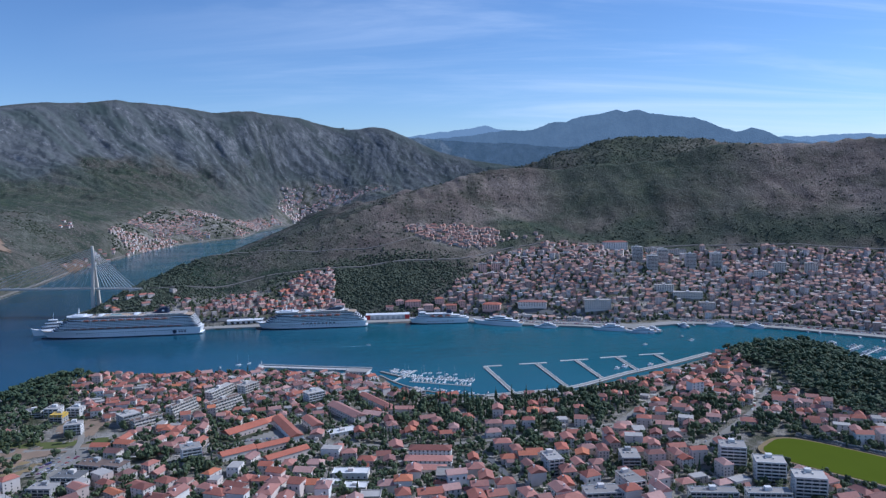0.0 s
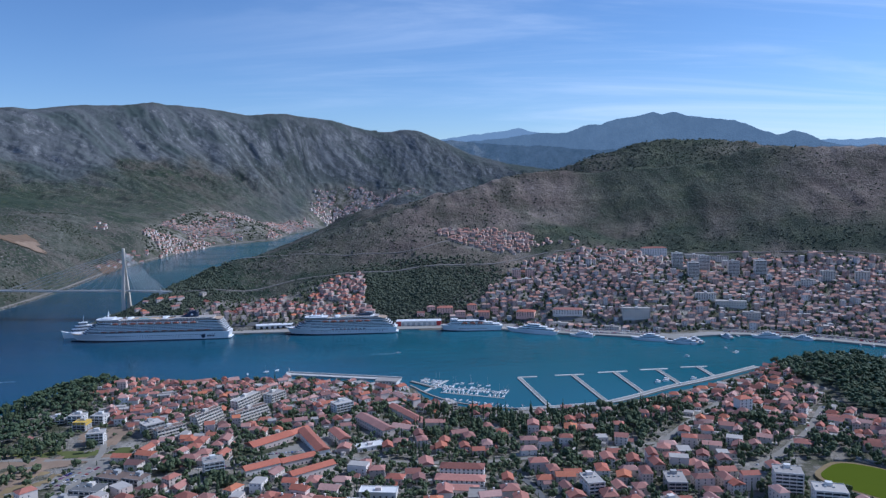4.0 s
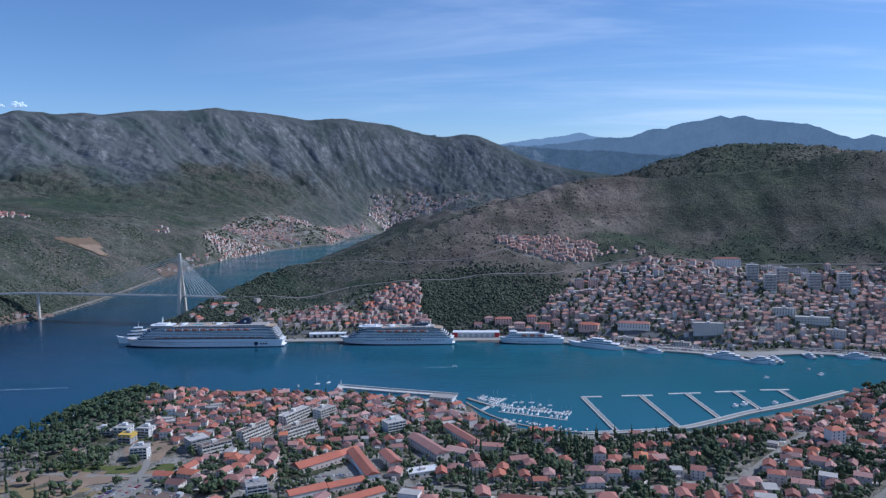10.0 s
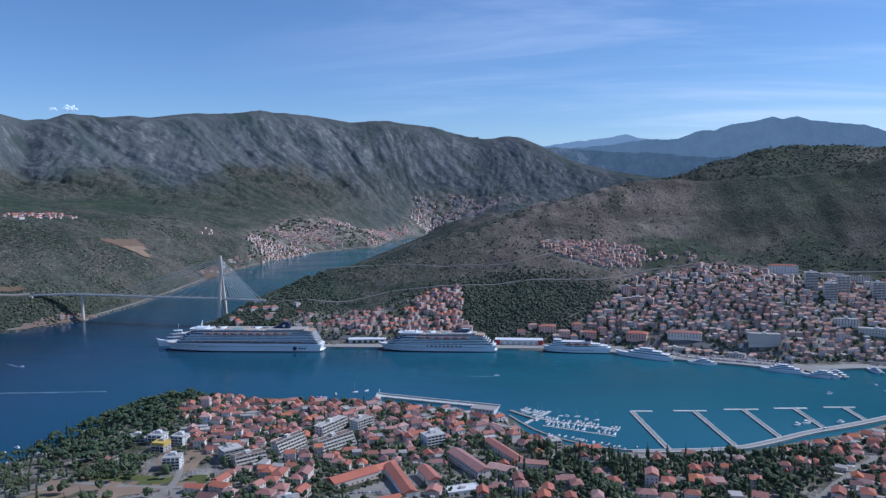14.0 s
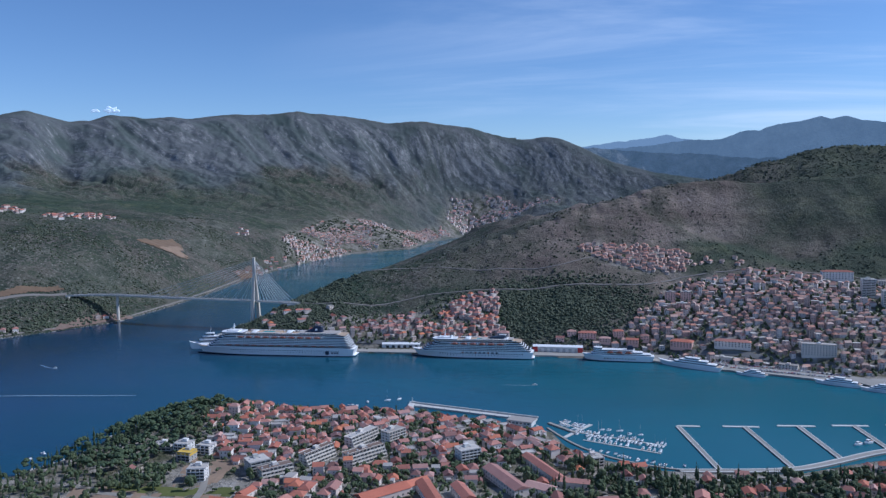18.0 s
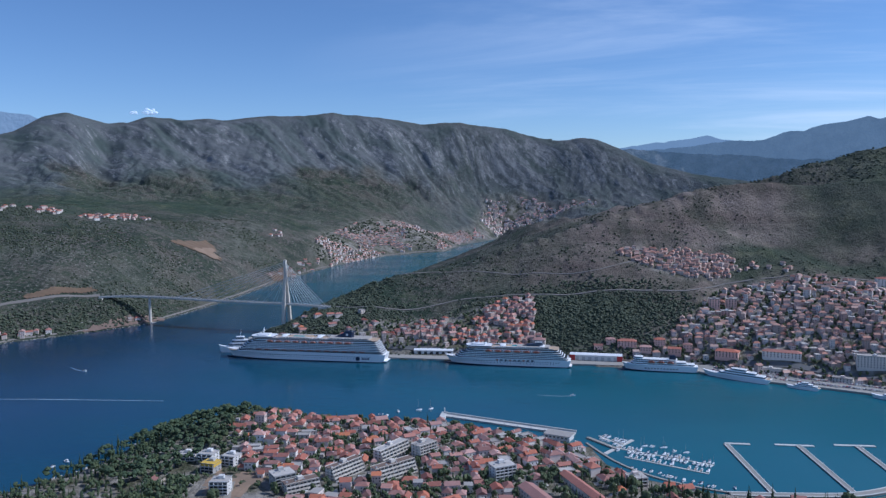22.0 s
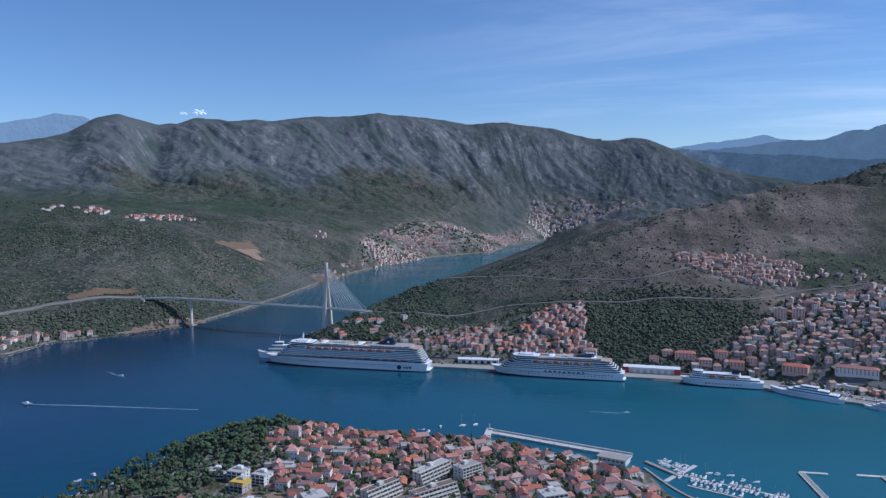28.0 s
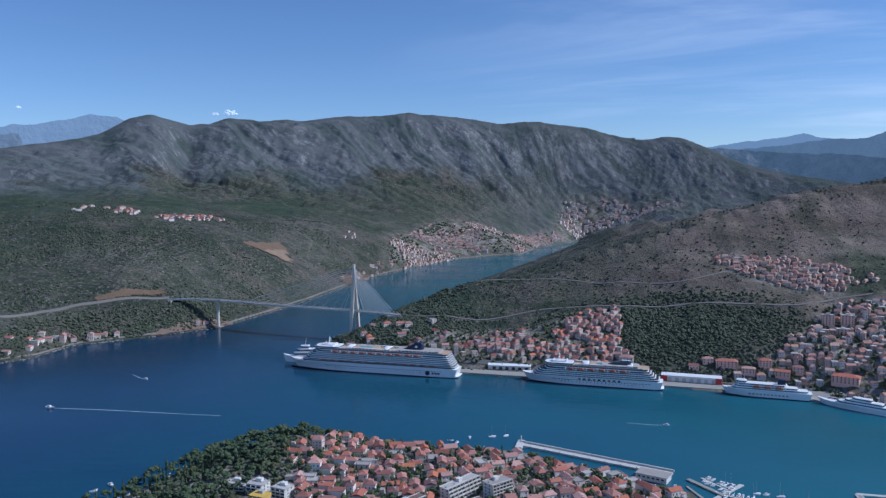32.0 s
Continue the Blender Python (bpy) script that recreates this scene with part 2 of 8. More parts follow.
m_foam = varied("wake_foam", [(0, (0.34, 0.42, 0.47)), (1, (0.38, 0.46, 0.51))], 0.7, "object", 0.5, 0.3)
CARS = [(0.0, (0.6, 0.6, 0.6)), (0.3, (0.05, 0.05, 0.06)), (0.5, (0.35, 0.36, 0.38)), (0.7, (0.70, 0.70, 0.68)), (0.85, (0.30, 0.03, 0.03)), (1.0, (0.04, 0.08, 0.25))]
m_car = varied("car_paint", CARS, 0.3, "island", 0.5, 0.05)


def leafy(name, stops, source, patch=0.05):
    m, nt, b = mat(name)
    g = nt.nodes.new("ShaderNodeNewGeometry").outputs["Random Per Island"] if source == "island" else nt.nodes.new("ShaderNodeObjectInfo").outputs["Random"]
    n1, n2 = noise_at(nt, 1.3, 3.0), noise_at(nt, patch, 2.0)
    f = maths(nt, "ADD", maths(nt, "MULTIPLY", g, 0.45), maths(nt, "ADD", maths(nt, "MULTIPLY", n1, 0.45), maths(nt, "MULTIPLY", n2, 0.35)))
    f = maths(nt, "SUBTRACT", f, 0.12, True)
    nt.links.new(ramp(nt, f, stops), b.inputs["Base Color"])
    b.inputs["Roughness"].default_value = 0.75
    b.inputs["Specular IOR Level"].default_value = 0.25
    bump(nt, b, n1, 0.6, 0.5)
    return m


GREEN = [(0.0, (0.039, 0.055, 0.032)), (0.45, (0.067, 0.091, 0.046)), (0.8, (0.100, 0.118, 0.054)), (1.0, (0.180, 0.180, 0.088))]
PINE = [(0.0, (0.033, 0.054, 0.032)), (0.5, (0.060, 0.087, 0.045)), (1.0, (0.104, 0.124, 0.059))]
MAQUIS = [(0.0, (0.046, 0.058, 0.038)), (0.5, (0.072, 0.086, 0.055)), (1.0, (0.13, 0.135, 0.086))]
m_leaf = leafy("broadleaf_foliage", GREEN, "island")
m_leaf_o = leafy("broadleaf_foliage_single", GREEN, "object")
m_pine = leafy("pine_foliage", PINE, "island")
m_pine_o = leafy("pine_foliage_single", PINE, "object")
m_shrub = leafy("maquis_foliage", MAQUIS, "island", 0.01)

# sea: dark blue, a light chop, patches of ruffled and calm water
m_sea, nt, b = mat("sea_water")
pos = world_pos(nt)
sc = nd(nt, "ShaderNodeMapping", Scale=(1.0, 2.2, 1.0))
nt.links.new(pos, sc.inputs[0])
w1 = noise_at(nt, 0.35, 4.0, 0.6, sc.outputs[0])
w2 = noise_at(nt, 0.035, 3.0, 0.5, sc.outputs[0])
w3 = noise_at(nt, 0.0035, 3.0, 0.5, sc.outputs[0])
px_ = nd(nt, "ShaderNodeSeparateXYZ")
nt.links.new(pos, px_.inputs[0])
inner = maths(nt, "MULTIPLY", remap(nt, px_.outputs["Y"], 1500.0, 2300.0), 720.0)
shallow = remap(nt, maths(nt, "ADD", maths(nt, "ADD", px_.outputs["X"], inner), maths(nt, "MULTIPLY", w3, 500.0)), -500.0, 500.0)   # deep channel in the west, shallower harbour in the east and up the inlet
nt.links.new(mix(nt, shallow, (0.005, 0.034, 0.078), (0.018, 0.118, 0.158)), b.inputs["Base Color"])
nt.links.new(remap(nt, w3, 0.35, 0.65, 0.10, 0.22), b.inputs["Roughness"])
b.inputs["IOR"].default_value = 1.33
b.inputs["Specular IOR Level"].default_value = 0.32
bump(nt, b, maths(nt, "ADD", maths(nt, "MULTIPLY", w1, 0.35), w2), 0.35, 0.6)

# land: cover.r town, cover.g woodland, cover.b bare rock, also far slopes paled for haze
m_land, nt, b = mat("land")
at = nt.nodes.new("ShaderNodeAttribute")
at.attribute_name = "cover"
sp = nd(nt, "ShaderNodeSeparateColor")
nt.links.new(at.outputs["Color"], sp.inputs[0])
pos = world_pos(nt)
big, mid, fine = noise_at(nt, 0.004, 4.0, 0.6), noise_at(nt, 0.03, 5.0, 0.65), noise_at(nt, 0.16, 5.0, 0.7)
scrub = ramp(nt, mid, [(0.30, (0.056, 0.062, 0.048)), (0.46, (0.086, 0.089, 0.070)), (0.58, (0.124, 0.122, 0.100)), (0.75, (0.20, 0.195, 0.168))])
dry = ramp(nt, fine, [(0.32, (0.062, 0.056, 0.049)), (0.55, (0.108, 0.095, 0.084)), (0.75, (0.19, 0.175, 0.155))])
scrub = mix(nt, remap(nt, big, 0.42, 0.56), scrub, dry)
speck = remap(nt, fine, 0.585, 0.65)
scrub = mix(nt, maths(nt, "MULTIPLY", speck, 0.8), scrub, (0.33, 0.315, 0.28))
vor = nd(nt, "ShaderNodeTexVoronoi", Scale=0.12)
nt.links.new(pos, vor.inputs["Vector"])
bush_n = maths(nt, "SUBTRACT", maths(nt, "ADD", vor.outputs["Distance"], maths(nt, "MULTIPLY", fine, 0.5)), maths(nt, "MULTIPLY", big, 1.5))       # shrubs standing apart or closing up
bush = remap(nt, bush_n, 0.03, -0.05)
leaf_n = noise_at(nt, 0.02, 3.0, 0.6)
bush_c = ramp(nt, leaf_n, [(0.3, (0.024, 0.036, 0.027)), (0.5, (0.036, 0.051, 0.035)), (0.7, (0.056, 0.072, 0.045))])
scrub = mix(nt, maths(nt, "MULTIPLY", bush, 0.9), scrub, bush_c)
terrace = noise_at(nt, 0.0075, 6.0, 0.66)
soil = ramp(nt, fine, [(0.36, (0.056, 0.052, 0.043)), (0.5, (0.112, 0.099, 0.083)), (0.64, (0.205, 0.185, 0.160))])
scrub = mix(nt, remap(nt, terrace, 0.50, 0.59, 0.0, 0.85), scrub, soil)          # bare brown ground between the thickets
# the harbour hill: dry brown grass, worn in bands, with low dark heath creeping over it
band_map = nd(nt, "ShaderNodeMapping", Scale=(0.0035, 0.009, 0.022), Rotation=(0, 0, 0.35))
nt.links.new(pos, band_map.inputs[0])
band = noise_at(nt, 1.0, 6.0, 0.62, band_map.outputs[0])
creep = noise_at(nt, 0.011, 6.0, 0.68)
hill = ramp(nt, band, [(0.34, (0.132, 0.104, 0.088)), (0.46, (0.176, 0.140, 0.118)), (0.58, (0.222, 0.180, 0.152)), (0.70, (0.285, 0.240, 0.205))])
hill = mix(nt, remap(nt, creep, 0.47, 0.62, 0.0, 0.8), hill, (0.078, 0.078, 0.058))
hill = mix(nt, remap(nt, fine, 0.60, 0.72, 0.0, 0.55), hill, (0.24, 0.22, 0.19))
hill = mix(nt, remap(nt, fine, 0.45, 0.33, 0.0, 0.75), hill, (0.048, 0.051, 0.038))
scrub = mix(nt, at.outputs["Alpha"], scrub, hill)
wood = ramp(nt, fine, [(0.30, (0.026, 0.043, 0.031)), (0.55, (0.044, 0.066, 0.044)), (0.70, (0.074, 0.090, 0.058)), (0.82, (0.20, 0.185, 0.155))])
glade = ramp(nt, mid, [(0.35, (0.050, 0.072, 0.042)), (0.55, (0.082, 0.100, 0.056)), (0.75, (0.155, 0.150, 0.105))])
wood = mix(nt, remap(nt, leaf_n, 0.50, 0.64, 0.0, 0.85), wood, glade)
town = ramp(nt, mid, [(0.34, (0.055, 0.066, 0.038)), (0.44, (0.13, 0.122, 0.085)), (0.53, (0.26, 0.235, 0.20)), (0.70, (0.40, 0.37, 0.33))])
# the range: pale limestone ribs and scree running down the fall lines between darker heath, its blue-grey tint standing
# in for haze
fl = nt.nodes.new("ShaderNodeAttribute")
fl.attribute_name = "flow"
smap = nd(nt, "ShaderNodeMapping", Scale=(42.0, 15.0, 8.0))
nt.links.new(fl.outputs["Vector"], smap.inputs[0])
streak = noise_at(nt, 1.0, 7.0, 0.66, smap.outputs[0])
grit = noise_at(nt, 0.055, 5.0, 0.72)
smap2 = nd(nt, "ShaderNodeMapping", Scale=(5.5, 3.4, 3.0))
nt.links.new(fl.outputs["Vector"], smap2.inputs[0])
bare = noise_at(nt, 1.0, 4.0, 0.6, smap2.outputs[0])
rockc = ramp(nt, fine, [(0.30, (0.18, 0.18, 0.182)), (0.50, (0.285, 0.285, 0.285)), (0.70, (0.48, 0.475, 0.465))])
heath = ramp(nt, fine, [(0.32, (0.100, 0.108, 0.116)), (0.5, (0.130, 0.137, 0.143)), (0.68, (0.168, 0.174, 0.178))])
heath = mix(nt, remap(nt, bare, 0.36, 0.56), (0.082, 0.102, 0.096), heath)
geo = [n for n in nt.nodes if n.bl_idname == "ShaderNodeNewGeometry"][0]
nz = nd(nt, "ShaderNodeSeparateXYZ")
nt.links.new(geo.outputs["Normal"], nz.inputs[0])
steep = remap(nt, maths(nt, "ADD", nz.outputs["Z"], maths(nt, "MULTIPLY", mid, 0.2)), 1.0, 0.70)
rf = maths(nt, "ADD", maths(nt, "ADD", maths(nt, "MULTIPLY", streak, 0.95), maths(nt, "MULTIPLY", grit, 0.42)), maths(nt, "ADD", maths(nt, "MULTIPLY", steep, 0.30), maths(nt, "MULTIPLY", bare, 0.55)))
rf = maths(nt, "MULTIPLY", remap(nt, rf, 1.235, 1.37, 0.0, 0.68), sp.outputs[2], True)
scrub = mix(nt, sp.outputs[2], scrub, heath)
col = mix(nt, rf, scrub, rockc)
col = mix(nt, sp.outputs[1], col, wood)
col = mix(nt, sp.outputs[0], col, town)
nt.links.new(col, b.inputs["Base Color"])
b.inputs["Roughness"].default_value = 0.95
b.inputs["Specular IOR Level"].default_value = 0.1
bump(nt, b, maths(nt, "ADD", maths(nt, "MULTIPLY", fine, 0.7), mid), 1.0, 5.0)

m_quarry = varied("bare_earth", [(0, (0.22, 0.155, 0.105)), (1, (0.27, 0.19, 0.13))], 0.95, "object", 0.08, 0.3, relief=0.6)
m_redearth = varied("red_earth", [(0, (0.135, 0.090, 0.058)), (1, (0.165, 0.110, 0.068))], 0.95, "object", 0.08, 0.4, relief=0.6)
m_rock = varied("shore_rock", [(0, (0.34, 0.31, 0.27)), (1, (0.44, 0.40, 0.35))], 0.95, "island", 0.3, 0.4, relief=0.6)
m_redrock = varied("red_rock", [(0, (0.15, 0.105, 0.085)), (1, (0.20, 0.14, 0.11))], 0.95, "object", 0.1, 0.6, relief=0.6)
m_grass = varied("football_turf", [(0, (0.080, 0.105, 0.006)), (1, (0.088, 0.115, 0.008))], 1.0, "object", 0.03, 0.15)
m_field = varied("rough_grass", [(0, (0.11, 0.125, 0.045)), (1, (0.13, 0.14, 0.05))], 1.0, "object", 0.15, 0.4, relief=0.6)
m_waste = varied("dry_waste_ground", [(0, (0.25, 0.19, 0.105)), (1, (0.29, 0.215, 0.12))], 1.0, "object", 0.08, 0.55, relief=0.6)
m_yard = varied("yard_paving", [(0, (0.42, 0.39, 0.35)), (0.3, (0.55, 0.52, 0.48)), (0.5, (0.36, 0.28, 0.23)), (0.7, (0.50, 0.44, 0.36)), (1, (0.62, 0.60, 0.57))], 0.95, "island", 0.4, 0.3)
for one in (m_grass, m_field, m_waste):
    one.node_tree.nodes["Principled BSDF"].inputs["Specular IOR Level"].default_value = 0.05


def distance_mat(name, low, high, haze_glow):
    """Far ranges, outside the reach of the scene: limestone and woods, with air haze painted in as bluish colour and
    emission.
    """
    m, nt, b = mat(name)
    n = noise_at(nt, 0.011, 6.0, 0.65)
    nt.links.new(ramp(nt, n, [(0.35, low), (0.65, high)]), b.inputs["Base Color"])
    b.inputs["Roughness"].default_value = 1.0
    b.inputs["Emission Color"].default_value = (*haze_glow, 1)
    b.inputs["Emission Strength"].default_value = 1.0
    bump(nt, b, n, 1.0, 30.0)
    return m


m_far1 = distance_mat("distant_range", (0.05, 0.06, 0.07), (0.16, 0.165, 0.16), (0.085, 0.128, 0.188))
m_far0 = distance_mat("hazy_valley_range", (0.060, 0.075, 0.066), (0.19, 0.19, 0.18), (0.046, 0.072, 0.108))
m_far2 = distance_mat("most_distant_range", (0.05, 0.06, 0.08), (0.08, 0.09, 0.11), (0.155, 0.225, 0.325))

m_cloud, nt, b = mat("cloud")
b.inputs["Base Color"].default_value = (0.6, 0.62, 0.66, 1)
b.inputs["Roughness"].default_value = 1.0
# bluish emission stands in for scattered light and haze on the cloud
b.inputs["Emission Color"].default_value = (0.22, 0.30, 0.40, 1)
b.inputs["Emission Strength"].default_value = 1.0

# ---- land ----
def seg_dist(px, py, line, closed):
    """Distance from points to a polyline, and the place along it (vertex number and share)."""
    best, where = np.full(px.shape, 1e9), np.zeros(px.shape)
    n = len(line)
    for i in range(n if closed else n - 1):
        (ax, ay), (bx, by) = line[i][:2], line[(i + 1) % n][:2]
        dx, dy = bx - ax, by - ay
        u = np.clip(((px - ax) * dx + (py - ay) * dy) / (dx * dx + dy * dy), 0, 1)
        d = np.hypot(px - ax - u * dx, py - ay - u * dy)
        near = d < best
        best, where = np.where(near, d, best), np.where(near, i + u, where)
    return best, where


def inside(px, py, poly):
    res = np.zeros(px.shape, bool)
    n = len(poly)
    for i in range(n):
        (ax, ay), (bx, by) = poly[i][:2], poly[(i + 1) % n][:2]
        if ay == by:
            continue
        res ^= ((ay > py) != (by > py)) & (px < (bx - ax) * (py - ay) / (by - ay) + ax)
    return res


QUAY = [(-510, 1416), (-285, 1402), (7, 1388), (190, 1376), (204, 1350), (294, 1306), (354, 1284), (449, 1236), (552, 1251), (626, 1233), (713, 1168), (817, 1078)]
EAST = [(-250, 4330), (-290, 3500), (-330, 2950), (-440, 2700), (-520, 2500), (-550, 2100), (-535, 1950), (-545, 1820), (-596, 1650), (-600, 1560), (-580, 1528), (-528, 1452)] + QUAY + [(930, 960), (1100, 800), (1500, 560), (4900, 300), (4900, 4900), (-250, 4900)]
WEST = [(-5200, 700), (-1500, 1130), (-1180, 1225), (-1066, 1305), (-1040, 1345), (-1046, 1458), (-959, 1553), (-878, 1674), (-862, 1880), (-858, 2130), (-872, 2450), (-850, 2700), (-815, 3000), (-735, 3270), (-620, 3420), (-520, 3480), (-500, 3800), (-420, 4100), (-330, 4380), (-250, 4330), (-250, 5200), (-5200, 5200)]
LAPAD = [(-1200, -900), (-1000, 250), (-760, 480), (-600, 720), (-512, 840), (-484, 895), (-476, 960), (-460, 1008), (-430, 1052), (-388, 1080), (-342, 1086), (-300, 1072), (-240, 1074), (-190, 1084), (-150, 1082), (-60, 1044), (-20, 1024), (22, 1010), (36, 960), (72, 925), (123, 900), (177, 896), (253, 900), (317, 930), (392, 962), (506, 1030), (556, 1052), (615, 1082), (668, 1070), (690, 1010), (690, 917), (760, 760), (1000, 540), (1500, 200), (2500, -900)]
CREST_E = [(-545, 1700, 20), (-450, 1660, 60), (-400, 1670, 84), (-345, 1704, 101), (-270, 1738, 112), (-214, 1762, 122), (-60, 1812, 163), (60, 1860, 200), (190, 1925, 237), (320, 1970, 268), (430, 1970, 288), (545, 1960, 284), (660, 1930, 286), (780, 1900, 292), (890, 1880, 316), (980, 1860, 342), (1100, 1820, 337), (1230, 1770, 335), (1500, 1650, 330), (1900, 1500, 320)]
CREST_F = [(330, 2420, 245), (480, 2390, 272), (560, 2380, 292), (668, 2370, 332), (780, 2365, 358), (912, 2380, 376), (1040, 2365, 380), (1165, 2345, 362), (1300, 2300, 335), (1600, 2200, 310), (2400, 2000, 300)]
CREST_G = [(260, 1940, 250), (190, 2100, 232), (90, 2350, 205), (-40, 2600, 172), (-190, 2850, 120), (-290, 3100, 40)]
SHORE_E = EAST[:-3]
SHORE_W = WEST[:19]
CENTRE = (-15.0, 150.0)
# the range behind: bearing, height of its crest, distance of its crest, distance of its foot
RANGE = [(-180, 120, 4500, 3900), (-70, 380, 4500, 3300), (-52, 483, 4577, 3100), (-44, 518, 4603, 3050), (-40.6, 560, 4613, 3050), (-37.9, 611, 4622, 3050), (-36.3, 691, 4626, 3050), (-34.8, 725, 4631, 3060), (-32.2, 667, 4639, 3100), (-31, 672, 4642, 3120), (-29.6, 707, 4647, 3150), (-27.4, 683, 4653, 3200), (-25.8, 698, 4658, 3250), (-24.5, 692, 4662, 3280), (-21.8, 725, 4670, 3350), (-19.6, 726, 4677, 3400), (-16.6, 744, 4686, 3500), (-13.2, 722, 4696, 3600), (-10.3, 679, 4715, 3760), (-7.8, 689, 4737, 3850), (-3.9, 643, 4770, 3950), (-1.3, 576, 4770, 3980), (1.6, 577, 4770, 3950), (2.6, 568, 4770, 3950), (4.4, 508, 4720, 3930), (6.4, 420, 4650, 3930), (9.5, 350, 4580, 3930), (14, 290, 4580, 3930), (24, 250, 4580, 3930), (40, 230, 4680, 4420), (75, 160, 4600, 4200), (180, 120, 4500, 3900)]

TAB_A = np.arange(-180, 180.1, 0.5)
TAB_B = np.arange(-70, 60.01, 0.1)
_h = np.exp(-0.5 * (np.arange(-12, 13) / 2.2) ** 2)
TAB_H = np.convolve(np.pad(np.interp(TAB_B, [q[0] for q in RANGE], [q[1] for q in RANGE]), 12, mode="edge"), _h / _h.sum(), "valid")
_k = np.exp(-0.5 * (np.arange(-16, 17) / 6.0) ** 2)
TAB_C, TAB_F = (np.convolve(np.pad(np.interp(TAB_A, [q[0] for q in RANGE], [q[n] for q in RANGE]), 16, mode="edge"), _k / _k.sum(), "valid") for n in (2, 3))


def hashed(px, py, scale, seed):
    """Smooth noise on a lattice, from -1 to 1."""
    x, y = px / scale + seed * 17.3, py / scale - seed * 9.1
    xi, yi = np.floor(x), np.floor(y)
    fx, fy = x - xi, y - yi
    fx, fy = fx * fx * (3 - 2 * fx), fy * fy * (3 - 2 * fy)

    def h(a, b):
        v = np.sin(a * 127.1 + b * 311.7 + seed * 74.7) * 43758.5453
        return (v - np.floor(v)) * 2 - 1
    return (h(xi, yi) * (1 - fx) + h(xi + 1, yi) * fx) * (1 - fy) + (h(xi, yi + 1) * (1 - fx) + h(xi + 1, yi + 1) * fx) * fy


def fractal(px, py, scale, seed, octaves=4, gain=0.5):
    v, amp = np.zeros(px.shape), 1.0
    for o in range(octaves):
        v = v + amp * hashed(px, py, scale / 2 ** o, seed + o)
        amp *= gain
    return v


def crest_height(px, py, crest, ds, power, reach=1.0):
    """Height below a crest line, by the shares of the ways to the shore and to the crest."""
    d, _ = seg_dist(px, py, crest, False)
    num, den = np.zeros(px.shape), np.zeros(px.shape)
    for (ax, ay, az), (bx, by, bz) in zip(crest[:-1], crest[1:]):
        for k in (0.125, 0.375, 0.625, 0.875):
            w = 1.0 / (((px - ax - k * (bx - ax)) ** 2 + (py - ay - k * (by - ay)) ** 2) ** 2 + 1e4)
            num, den = num + w * (az + k * (bz - az)), den + w
    return num / den * (ds / (ds + d * reach + 1e-6)) ** power


def fall_line(ang, rho):
    """Place along the range, constant down each fall line of its face."""
    return ang * 80 + (rho - 4000) * 0.95 + 90 * hashed(ang * 80, rho, 420, 27)


